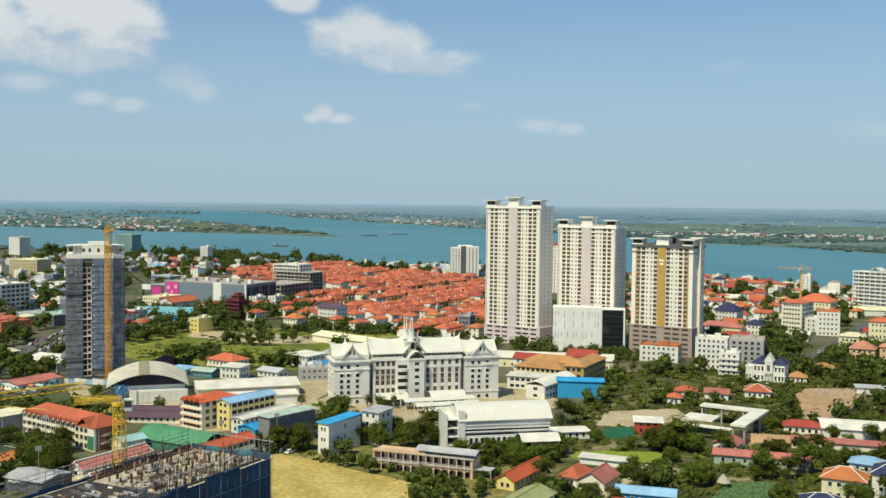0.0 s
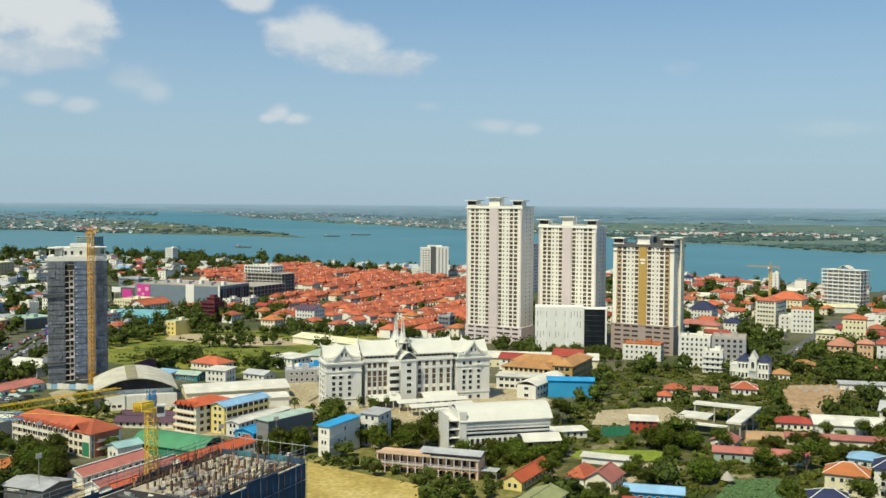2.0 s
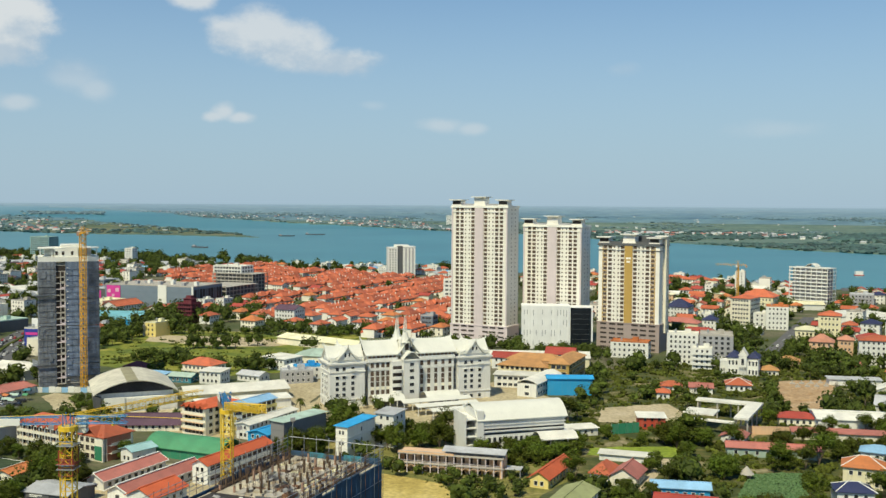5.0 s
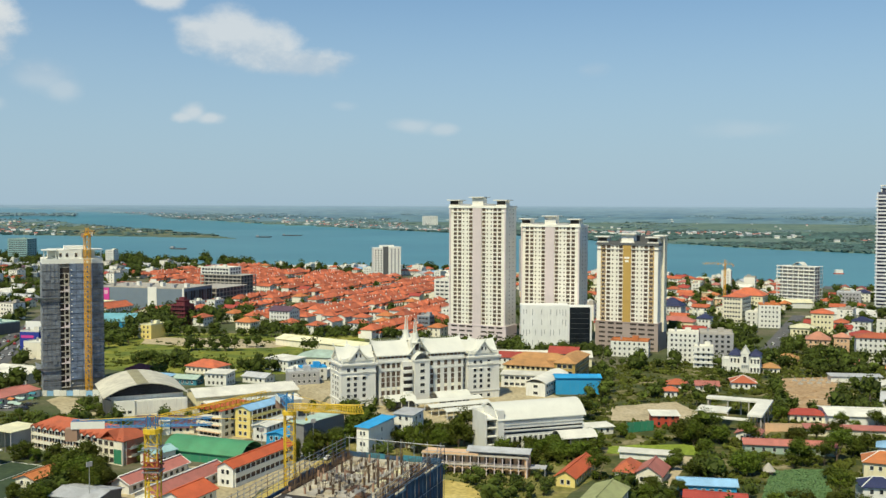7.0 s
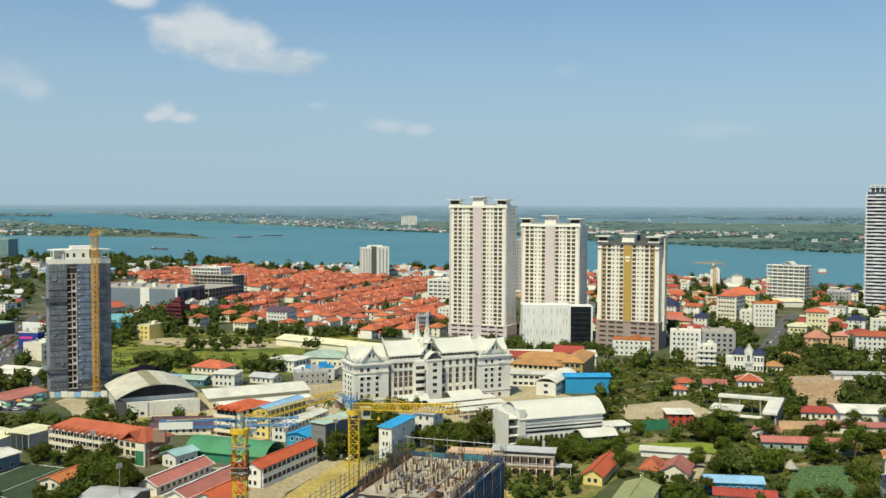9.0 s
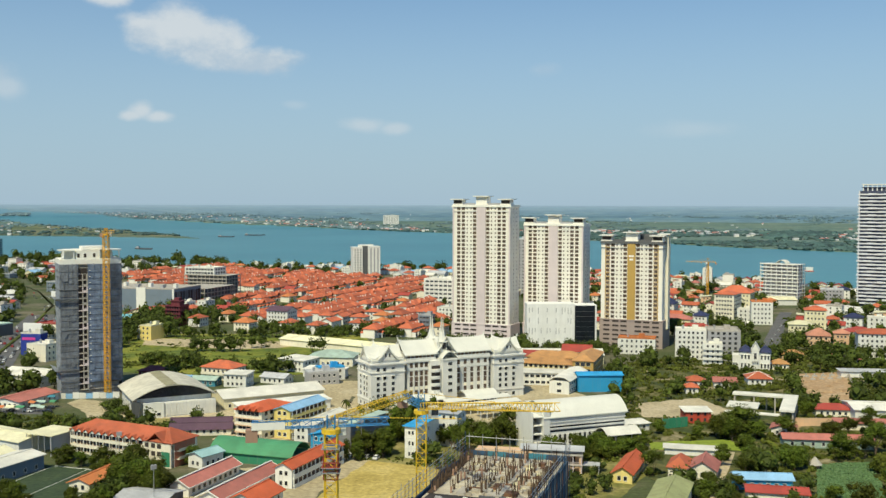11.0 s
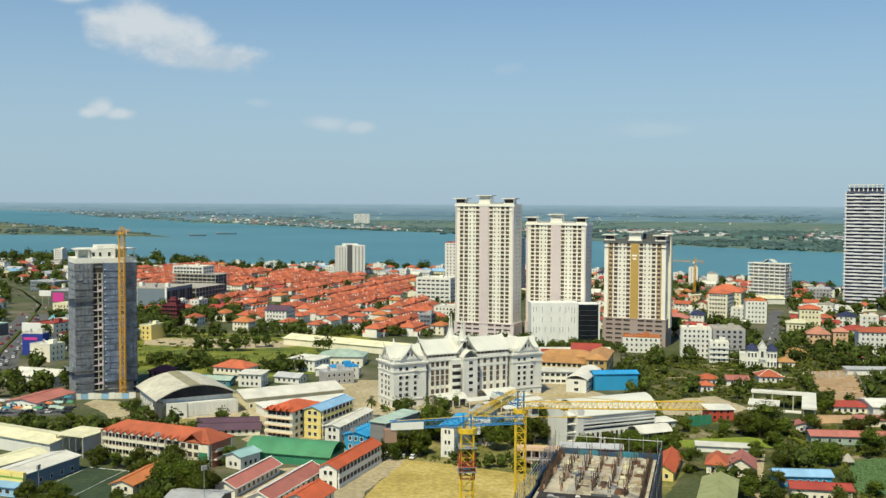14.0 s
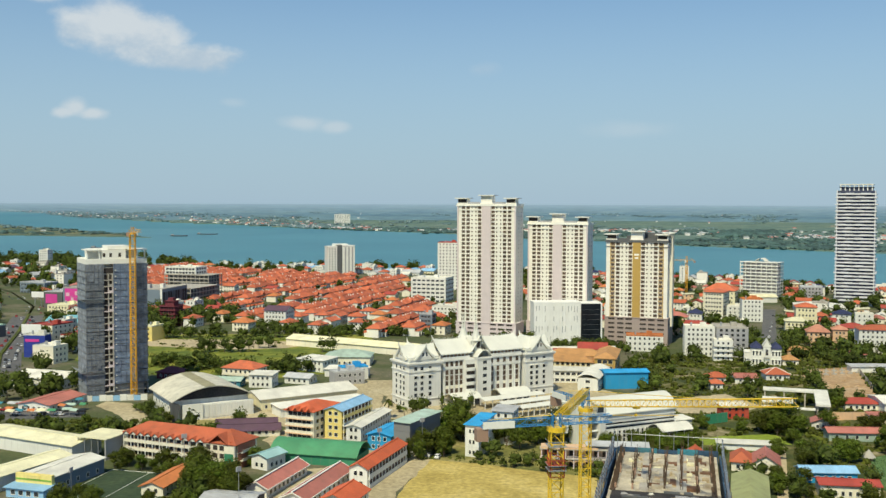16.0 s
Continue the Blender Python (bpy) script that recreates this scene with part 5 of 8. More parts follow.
tall = window_mesh(1.6, 2.2, PALACE, INNER_SHADE, "plain")
sand_panel = Shape().box(-0.75, -0.05, 0, 0.75, 0.05, 1.5).mesh("beige_panel", CREAM)
for q in (20.6, 23.2, 25.8, 28.2, 45.0, 48.6, 52.2, 55.8, 59.4):
    for z in (4.9, 8.6, 11.0, 13.6, 17.4):
        window(t, tall, q, 1.6, z, 'f')
    part("beige_panel", sand_panel, None, t, m=pose(q, 1.55, 7.0))
    for o in (-1.25, 1.25):
        part("pilaster", Shape().box(q + o - 0.2, 1.2, 4.4, q + o + 0.2, 1.59, 16.2), PALACE, t)
for z in (1.0, 5.4, 8.6, 11.8, 15.0, 18.0):
    window(t, window_mesh(2.2, 1.5, TRIM, GLASS), 38.6, -2.6, z, 'f')
for z in (5.6, 8.9, 12.2, 15.5):
    rnd = Shape().loft([[(32.2 + 2.6 * math.cos(q), -0.4 - 1.9 * math.sin(q), zz) for q in [k * math.pi / 8 for k in range(9)]] for zz in (z - 0.3, z + 0.9)])
    part("round_balcony", rnd, PALACE, t)
    # dark panel on the wall stands for shade behind the round balcony
    part("balcony_opening", Shape().box(30.0, -0.5, z + 0.95, 34.4, -0.41, z + 2.5), OPENING_SHADE, t)
for a, b in ((18.6, 33.5), (44.0, 61.0)):
    c = part("canopy", Shape().arch(a, -8.5, b, 1.1, 3.6, 2.2, 0.25, 10, 'x'), PALACE_ROOF, t, "white vaulted canopy")
    for k in range(5):
        part("canopy_post", Shape().box(a + 0.4 + k * (b - a - 1.2) / 4, -8.4, -0.3, a + 0.8 + k * (b - a - 1.2) / 4, -8.0, 3.6), PALACE, c)
    part("canopy_glazing", Shape().box(a + 1, -7.9, 0.8, b - 1, -7.7, 3.2), GLASS, c)

# ---- grey exhibition hall with a vaulted roof ----
t = thing("vaulted_hall", "grey school hall with a white vaulted roof", "hall", 22.2, 366.8, 20.5)
claim(22.2, 366.8, 20.5, 38, 18)
HL, HD, HH = 37.0, 15.0, 12.6
wl = Shape().box(4, 0, -0.5, HL, HD, HH)
for k in range(4):
    wl.box(3.6, -0.5, HH - 0.5 - k * 1.25, HL + 0.3, 0, HH - 0.1 - k * 1.25)
part("wall", wl, PALACE, t)
part("end_wall", Shape().box(1.5, -0.7, -0.5, 4.0, HD + 0.6, HH + 4.0), PALACE, t)
part("roof", Shape().arch(1.2, -1.0, HL + 1, HD + 1.0, HH + 0.4, 5.2, 0.3, 16, 'x'), PALACE_ROOF, t, "white vaulted sheet roof")
st = part("stair_tower", Shape().box(-3.0, 0.5, -0.5, -2.5, HD - 1, HH + 2.5).box(-2.5, HD - 1.5, -0.5, 1.5, HD - 1, HH + 2.5), PALACE, t)
for k in range(5):
    part("landing", Shape().box(-2.9, 0.6, k * 3.2 + 0.2, 1.5, HD - 1.5, k * 3.2 + 0.55), TRIM, st)
for i in range(15):
    part("pier", Shape().box(5 + i * 2.15, -0.7, -0.3, 5.6 + i * 2.15, 0.0, 6.4), PALACE, t)
lw = window_mesh(1.2, 2.6, PALACE, GLASS)
for i in range(14):
    for z in (0.6, 3.6):
        window(t, lw, 6.4 + i * 2.15, 0, z, 'f')
for k in range(2):
    part("ribbon_window", Shape().box(4.2, -0.06, 7.3 + k * 1.6, HL - 0.2, 0.05, 7.9 + k * 1.6), GLASS, t)
t = thing("canopy_shed", "open shed with a low vaulted white roof", "shed", 46.0, 369.5, 19)
part("roof", Shape().arch(0, -4.0, 15.0, 5.0, 6.4, 2.2, 0.2, 10, 'x'), WHITE_ROOF, t)
part("deck", Shape().box(0.3, -3.6, -0.3, 14.7, 4.6, 3.4), DARK_GREY, t)
for k in range(5):
    for b in (-3.7, 4.5):
        part("post", Shape().box(0.3 + k * 3.5, b, 3.4, 0.6 + k * 3.5, b + 0.3, 6.6), STEEL, t)

# ---- arena with a broad vaulted roof ----
t = thing("arena", "arena with broad cream vaulted roof", "arena", -144.5, 427.0, 25)
claim(-144.5, 427.0, 25, 35, 40)
W, D = 34.5, 38.0
part("wall", Shape().box(0.8, 3.0, -0.5, W - 0.8, D - 1, 8.4), WHITE, t)
part("roof", Shape().arch(-1.0, -1.2, W + 1, D, 8.6, 5.6, 0.4, 22, 'y'), ARENA_ROOF, t)
strip_x = [13.2 + 0.55 * k for k in range(10)]
strip_z = [8.6 + 5.6 * (1 - (2 * (a + 1) / (W + 2) - 1) ** 2) for a in strip_x]
part("skylight_strip", Shape().loft([[(a, y_, z + 0.10) for a, z in zip(strip_x, strip_z)] + [(a, y_, z + 0.01) for a, z in reversed(list(zip(strip_x, strip_z)))] for y_ in (-1.3, D + 0.1)]), OLIVE_SKYLIGHT, t, "dull olive skylight strip")
gp = Shape()
for i in range(24):
    a0, a1 = 1 + (W - 2) * i / 24, 1 + (W - 2) * (i + 1) / 24
    zz = 8.3 + 5.3 * (1 - (2 * ((a0 + a1) / 2 + 1) / (W + 2) - 1) ** 2)
    gp.box(a0, 2.4, 8.4, a1, 3.0, zz)
part("gable_glazing", gp, GLASS, t)
part("front_wall", Shape().box(4.5, -0.4, -0.5, W + 0.5, 2.4, 6.4), WHITE, t)
part("front_block", Shape().box(3.6, -1.2, -0.4, 12.2, -0.4, 6.9), TRIM, t)
for i in range(9):
    part("front_panel", Shape().box(13.2 + i * 2.4, -0.6, 0.8, 15.2 + i * 2.4, -0.4, 5.9), PALACE, t)
part("roof_foot", Shape().loft([[(-1.2, -1.2, 8.4), (2.6, -1.2, 7.0), (2.6, 3.2, 7.0), (-1.2, 3.2, 8.4)], [(-0.5, -0.6, 0), (1.2, -0.6, 0), (1.2, 1.0, 0), (-0.5, 1.0, 0)]]), DARK_GREY, t)
sw = window_mesh(1.6, 1.2, WHITE, GLASS)
for q in (6, 11, 16, 21, 26, 31):
    window(t, sw, 0.8, q, 3.6, 'l')
for q in (5.2, 7.6, 10.0):
    window(t, sw, q, -1.2, 1.2, 'f')

def ornate_villa(x, y):
    """A white villa with a columned gable front between two navy roofs."""
    t = thing("villa", "ornate white villa with navy roofs and columned front", "house", x, y, -20)
    t.matrix_basis = t.matrix_basis @ Matrix.Diagonal((0.78, 0.85, 1.0, 1))
    claim(x, y, -20, 18, 14)
    part("wall", Shape().box(0, 0, -0.5, 21, 14, 10.2).box(-0.25, -0.25, 9.6, 21.25, 14.25, 10.2).box(-0.15, -0.15, 5.0, 21.15, 14.15, 5.3), TRIM, t)
    part("roof", Shape().hip(-0.7, -0.7, 8.2, 14.7, 10.4, 3.0).hip(13.4, -0.7, 21.7, 14.7, 10.4, 3.0).hip(8.0, 4, 13.6, 14.0, 10.6, 3.4), NAVY_ROOF, t)
    part("side_wing", Shape().box(-5.0, 1, -0.5, -0.01, 12, 7.6).box(-5.3, 0.7, 7.6, -0.01, 12.3, 8.0).box(-5.2, 0.8, 8.0, -4.9, 12.2, 8.9), TRIM, t)
    part("front_bay", Shape().box(8.2, -2.4, 5.4, 13.4, 0, 11.6).box(8.2, -0.6, -0.5, 13.4, -0.3, 5.4).gable_end(7.9, -2.6, 13.7, 3, 11.6, 3.8, 'y').box(7.8, -2.7, 11.4, 13.8, 0.5, 11.9), TRIM, t)
    part("gable_roof", Shape().gable(7.5, -2.9, 14.1, 4, 11.95, 4.1, 0.25, 'y'), TRIM, t)
    for a in (8.5, 10.1, 11.5, 13.1):
        part("column", Shape().tube((a, -2.2, -0.3), (a, -2.2, 5.4), 0.28, 8), TRIM, t)
    for a in (-4.6, -2.6, -0.6):
        part("column", Shape().tube((a, 0.5, -0.3), (a, 0.5, 7.6), 0.25, 8), TRIM, t)
    me = window_mesh(1.1, 2.3, TRIM, GLASS, "hood")
    for a in (1.6, 4.0, 6.4, 15.2, 17.6, 19.8):
        for z in (1.4, 6.2):
            window(t, me, a, -0.01, z, 'f')
    for b_ in (2.5, 6, 9.5, 12.4):
        for z in (1.4, 6.2):
            window(t, me, 21.01, b_, z, 'r')
    window(t, window_mesh(1.8, 3.4, TRIM, GLASS, "mullion"), 10.8, -2.41, 6.6, 'f')
    for a in (-4.2, -2.4):
        window(t, me, a, 0.99, 1.4, 'f')
    for k in range(3):
        part("step", Shape().box(8.6 - k * .3, -3.6 - k * 0.5, -0.3, 13.0 + k * .3, -2.6 - k * .5, 0.6 - k * 0.2), CONCRETE, t)


def arcade_building(x, y):
    """A weathered two-storey block with open galleries, half of it under a grey sheet roof."""
    t = thing("arcade_building", "weathered pink-brown building with open galleries", "building", x, y, -12)
    claim(x, y, -12, 37, 8)
    part("rear_wall", Shape().box(0, 3.2, -0.5, 37, 8, 6.8).box(0, 0, -0.5, 0.3, 3.2, 6.8).box(36.0, 0, -0.5, 37, 3.2, 6.8), PEACH, t)
    for z in (3.2, 6.6):
        part("gallery_slab", Shape().box(-0.3, -0.5, z, 37.3, 3.19, z + 0.3), CONCRETE, t)
    part("parapet", Shape().box(0, -0.45, 6.9, 20, -0.3, 7.6), PEACH, t)
    post = Shape().box(0, 0, -0.3, 0.35, 0.35, 3.2).box(0, 0, 3.5, 0.3, 0.3, 6.6).mesh("gallery_post", LILAC)
    for k in range(14):
        part("gallery_post", post, None, t, m=pose(0.2 + k * 2.8, -0.3, 0))
    rail = Shape().box(0, 0, 0, 2.4, 0.08, 0.12).box(0, 0, 0.7, 2.4, 0.08, 0.82).mesh("railing", LILAC)
    for k in range(13):
        part("railing", rail, None, t, m=pose(0.6 + k * 2.8, -0.25, 3.6))
        part("spandrel", Shape().arch(0.55 + k * 2.8, -0.2, 3.0 + k * 2.8, 0.1, 2.3, 0.6, 0.3, 6, 'y'), PEACH, t)
    door = window_mesh(1.3, 2.1, BROWN, OPENING_SHADE)
    for k in range(12):
        for z in (0.1, 3.6):
            window(t, door, 2.0 + k * 2.9, 3.2, z, 'f')
    part("sheet_roof", Shape().gable(15.5, 0.4, 37.8, 8.6, 8.2, 1.0, 0.2, 'x'), GREY_ROOF, t)
    part("roof_wall", Shape().box(16, 3.2, 6.9, 36.8, 7.9, 8.1), GREY, t)
    part("lean_to", Shape().box(37.4, 1.5, 3.0, 43, 6.5, 3.25).box(42.6, 1.8, -0.3, 42.8, 2.0, 3.0).box(42.6, 6.0, -0.3, 42.8, 6.2, 3.0), GREY_ROOF, t)


# ---- specific houses round the school ----
residence = house(-152.5, 372.0, 47, 12, 3, 'hip', CREAM, RESIDENCE_ROOF, "long cream student residence with a terracotta roof", rz=-28, name="residence_block", category="residence", rh=3.6, cols=15, side_cols=3, ww=2.2, wh=2.0, frame_m=BROWN)
part("end_roof", Shape().hip(34.5, -2.2, 47.9, 11.9, 9.9, 4.3).gable(37, -2.6, 44.5, 6, 10.0, 3.4, 0.25, 'y'), RESIDENCE_ROOF, residence)
part("end_bay", Shape().box(35.2, -1.9, -0.5, 47.0, -1.15, 9.4), CREAM, residence)
part("brick_end", Shape().box(46.99, 0.1, -0.4, 47.1, 10.9, 9.5), BRICK_WALL, residence, "red-brown brick end wall")
for z in (3.1, 6.3):
    part("end_balcony", Shape().box(47.11, 1.0, z - 0.25, 48.3, 10.0, z).box(48.2, 1.0, z, 48.3, 10.0, z + 0.9), CREAM, residence)
residence.matrix_basis = residence.matrix_basis @ Matrix.Diagonal((1.045, 1, 0.9, 1))
part("green_panel", Shape().box(43.0, -2.0, 0.5, 46.6, -1.91, 6.2), GREEN_WALL, residence)
for q in (36.6, 39.4, 42.0):
    for z in (0.9, 4.1, 7.2):
        window(residence, window_mesh(1.8, 1.9, CREAM, OPENING_SHADE), q, -1.9, z, 'f')
gb = Shape().gable(-1.5, -1.6, 1.5, 3.2, 9.4, 1.5, 0.2, 'y').mesh("gablet", RESIDENCE_ROOF)
gw = Shape().gable_end(-1.3, -1.2, 1.3, 2.5, 9.2, 1.4, 'y').mesh("gablet_wall", TRIM)
for i in range(15):
    g_ = part("gablet", gb, None, residence, m=pose(1.7 + i * 3.12, 0, 0))
    part("gablet_wall", gw, None, g_)
rail = Shape().box(0.2, -1.1, 0, 46.8, -0.95, 0.95).box(0.2, -1.1, -0.3, 46.8, -0.01, 0.0).mesh("balcony", CREAM)
for k in (1, 2):
    part("balcony", rail, None, residence, m=pose(0, 0, k * 3.2))
for i in range(16):
    part("balcony_post", Shape().box(0.2 + i * 3.08, -1.1, 0, 0.5 + i * 3.08, -0.8, 9.3), WHITE, residence)
block = house(-70.4, 323.5, 6.3, 35.5, 2, 'gable', WHITE, SCHOOL_ROOF, "long white two-storey school block with an orange-red roof", rz=-23.5, name="school_block", category="school", fh=3.3, rh=1.9, cols=2, side_cols=0, along='y')
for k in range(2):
    # a flat dark strip paints the gallery's shade on the closed wall
    part("gallery_opening", Shape().box(6.29, 0.8, k * 3.3 + 0.6, 6.36, 34.7, k * 3.3 + 2.7), INNER_SHADE, block)
    part("gallery_rail", Shape().box(6.9, 0.3, k * 3.3 + 0.1, 7.05, 35.2, k * 3.3 + 1.45).box(6.31, 0.3, k * 3.3 - 0.2, 7.05, 35.2, k * 3.3 + 0.1), TRIM, block)
for k in range(13):
    part("gallery_post", Shape().box(6.6, 0.4 + k * 2.87, 0.0, 6.88, 0.7 + k * 2.87, 6.5), TRIM, block)
house(-102.6, 315, 7.0, 30, 1, 'gable', WHITE, PINK_ROOF, "low classroom row with a faded pink roof", rz=-22, name="classroom_row", category="school", rh=2.2, along='y', cols=1, side_cols=9, ww=1.6)
house(-91.0, 302.5, 8.0, 36.5, 1, 'gable', WHITE, PINK_ROOF, "low classroom row with a faded pink roof", rz=-22, name="classroom_row", category="school", rh=2.2, along='y', cols=1, side_cols=9, ww=1.6)
for rw, w_, d_ in (("classroom_row", 7.0, 30), ("classroom_row.001", 8.0, 36.5)):
    ob = bpy.data.objects[rw]
    z_, r_ = 3.2, 2.2
    for e_ in (-0.86, d_ + 0.66):
        part("white_verge", Shape().gable(-0.85, e_, w_ + 0.85, e_ + 0.2, z_ + 0.2, r_ + 0.02, 0.35, 'y'), TRIM, ob)
    part("white_ridge", Shape().box(w_ / 2 - 0.32, -0.75, z_ + r_ + 0.2, w_ / 2 + 0.32, d_ + 0.75, z_ + r_ + 0.46), TRIM, ob)
    part("gutter", Shape().box(-0.95, -0.7, z_ - 0.12, -0.71, d_ + 0.7, z_ + 0.14).box(w_ + 0.71, -0.7, z_ - 0.12, w_ + 0.95, d_ + 0.7, z_ + 0.14), TRIM, ob)
house(-79.5, 288, 10, 15, 2, 'gable', WHITE, SCHOOL_ROOF, "white school annex with a red roof", rz=-22, name="school_annex", category="school", rh=2.6, along='y')
house(-98.3, 358.5, 32, 14, 1, 'arch', GREEN_WALL, GREEN_ROOF, "green barrel-roofed sports shed", rz=-20, name="sports_shed", category="shed", fh=3.6, rh=3.8, cols=0, side_cols=0)
wing = house(-95.4, 393.5, 12.5, 20, 4, 'hip', CREAM, SCHOOL_ROOF, "peach four-storey school wing with balconies", rz=-28, name="school_wing", category="school", fh=2.85, rh=2.2, cols=5, side_cols=5, ww=1.9, wh=1.8, kind="balcony")
for k in range(1, 4):
    part("balcony_rail", Shape().box(0.1, -1.12, k * 2.85 - 0.3, 12.4, -1.01, k * 2.85 + 0.1), PEACH, wing)
for q in (2.0, 5.0, 8.0, 11.0):
    part("gablet", Shape().gable(q - 1.2, -1.4, q + 1.2, 2.4, 11.6, 1.4, 0.2, 'y'), SCHOOL_ROOF, wing)
yellow_wing = house(-80.2, 393.5, 7.5, 26, 4, 'gable', YELLOW, SKY_ROOF, "yellow school wing with a pale blue roof", rz=-27, name="school_wing", category="school", fh=2.8, rh=1.6, cols=2, side_cols=0, ww=1.4, along='y')
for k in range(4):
    # dark strip on the wall in place of the open gallery's shade
    part("gallery_opening", Shape().box(7.49, 0.8, k * 2.8 + 0.9, 7.56, 25.2, k * 2.8 + 2.3), INNER_SHADE, yellow_wing)
    part("gallery_rail", Shape().box(8.3, 0.2, k * 2.8 - 0.1, 8.42, 25.8, k * 2.8 + 0.8).box(7.51, 0.2, k * 2.8 - 0.25, 8.42, 25.8, k * 2.8 - 0.1), YELLOW if k % 2 else TRIM, yellow_wing)
for k in range(9):
    part("gallery_post", Shape().box(8.0, 0.4 + k * 3.12, 0, 8.28, 0.7 + k * 3.12, 11.1), TRIM, yellow_wing)
house(-71.8, 387.5, 6.2, 34, 2, 'gable', WHITE, WHITE_ROOF, "white two-storey school wing with a low pale roof", rz=-22, name="school_wing", category="school", fh=2.9, rh=0.9, along='y', cols=2, side_cols=11)
house(-63.7, 372.6, 9.5, 19, 2, 'gable', BLUE_WALL, BLUE_ROOF, "blue classroom block with a bright blue roof", rz=-26, name="classroom_block", category="school", fh=3.0, rh=1.4, along='y')
house(-54.0, 368.6, 7, 22.5, 4, 'mono', BLIND_GREY, PALE_GREEN_ROOF, "dark grey blind-walled block with a green roof", rz=-35, name="blind_block", category="building", fh=2.9, rh=0.5, cols=0, side_cols=0)
house(-28.2, 360.5, 5.2, 18.5, 3, 'mono', WHITE, BLUE_ROOF, "pale narrow house with a bright blue roof", rz=-26.5, name="narrow_house", category="house", fh=3.9, rh=0.8, cols=2, side_cols=1, ww=0.8)
house(-15.6, 379, 8, 9, 4, 'mono', WHITE, GREY_ROOF, "white stepped house with a grey sheet roof", rz=-25, name="narrow_house", fh=3.2, rh=0.7)
house(-110, 447, 48, 20, 1, 'gable', PALE_YELLOW, WHITE_ROOF, "long pale yellow hall with a white sheet roof", rz=27, name="long_hall", category="hall", fh=5.0, rh=2.4, cols=16, side_cols=4)
house(-100, 432, 42, 10, 1, 'mono', WHITE, WHITE_ROOF, "low white covered walk", rz=27, name="covered_walk", category="shed", fh=4, rh=0.5, cols=0, side_cols=0)
house(-112, 654, 96, 17, 1, 'gable', CREAM, CREAM_ROOF, "long market hall with a cream sheet roof", rz=-34, name="long_hall", category="hall", fh=4.4, rh=2.0, cols=0, side_cols=0)
house(-6, 575, 92, 16, 1, 'gable', PALE_YELLOW, WHITE_ROOF, "long hall with a white sheet roof", rz=-2, name="long_hall", category="hall", fh=5.4, rh=2.6, cols=20, side_cols=3)
house(-85, 570, 26, 18, 1, 'hip', CREAM, PALE_GREEN_ROOF, "low hall with a pale green roof", rz=-8, name="low_hall", category="hall", fh=5, rh=3.2)
house(33, 528, 27, 12, 3, 'hip', PALE_YELLOW, OCHRE_ROOF, "ochre gallery wing with an orange roof", rz=-19, name="gallery_building", category="building", fh=2.7, rh=2.6, cols=9, side_cols=3, ww=1.6, frame_m=OCHRE)
house(59.2, 519, 11, 36, 3, 'hip', OCHRE, OCHRE_ROOF, "ochre gallery wing with stacked balconies", rz=-19, name="gallery_building", category="building", fh=3.5, rh=2.8, cols=3, side_cols=11, ww=2.2, wh=2.0, frame_m=PALE_YELLOW)
house(38, 540, 30, 12, 3, 'hip', PALE_YELLOW, OCHRE_ROOF, "rear gallery wing with an orange roof", rz=-19, name="gallery_building", category="building", fh=3.2, rh=3.0, cols=9, side_cols=3)
house(31, 507, 25, 9, 2, 'mono', WHITE, WHITE_ROOF, "white two-storey school gallery", rz=-10, name="gallery_building", category="building", rh=0.6, cols=8, side_cols=2, ww=2.0)
house(42, 483.5, 10, 34, 2, 'arch', WHITE, WHITE_ROOF, "long shed with a vaulted white roof", rz=-24, name="vaulted_shed", category="shed", fh=3.3, rh=2.0, along='y', cols=1, side_cols=9, ww=2.2)
house(57, 487, 22, 9, 3, 'gable', BLUE_WALL, BLUE_ROOF, "bright blue metal warehouse", rz=1, name="blue_warehouse", category="warehouse", fh=2.75, rh=1.0, cols=0, side_cols=0, bands=False)
arcade_building(-3.5, 343)
house(41.4, 326.5, 6.6, 25, 1, 'gable', YELLOW, SCHOOL_ROOF, "long yellow house with an orange gable roof", rz=-23, name="long_house", fh=3.2, rh=2.4, along='y', cols=2, side_cols=7)
house(40.0, 276.5, 10, 32, 2, 'gable', CREAM, OLIVE_ROOF, "long house with an olive metal roof", rz=-22, name="long_house", rh=2.0, along='y', cols=2, side_cols=8)
house(62.0, 333.5, 6.5, 12, 1, 'hip', CREAM, TERRACOTTA, "house with a terracotta hipped roof", rz=-22, rh=3)
house(68.2, 330.5, 9, 13, 1, 'gable', CREAM, PINK_ROOF, "house with a faded pink gable roof", rz=-22, rh=3.2, along='y')
house(68.5, 363.5, 19, 5, 1, 'mono', WHITE, WHITE_ROOF, "long low white shed beside the lawn", rz=-15, name="white_shed", category="shed", rh=0.4, fh=2.4, cols=0, side_cols=0)
house(160, 357, 11, 8, 2, 'hip', WHITE, SKY_ROOF, "white house with a pale blue roof", rz=-24, rh=2.0, fh=3.2)
house(80, 317, 18, 7, 1, 'gable', BLUE_WALL, SKY_ROOF, "low bright blue house", rz=-8, fh=3.6, rh=1.3, name="blue_house")
house(78, 300, 18, 8, 1, 'gable', CREAM, RED_ROOF, "cream house with a dark red sheet roof", rz=-14, fh=4.4, rh=1.0, cols=7, ww=0.9)
house(90.5, 415, 11, 9, 2, 'mono', RED_WALL, WHITE_ROOF, "red house with a white sheet roof", rz=-2, fh=2.5, rh=0.5, name="red_house", frame_m=RED_WALL)
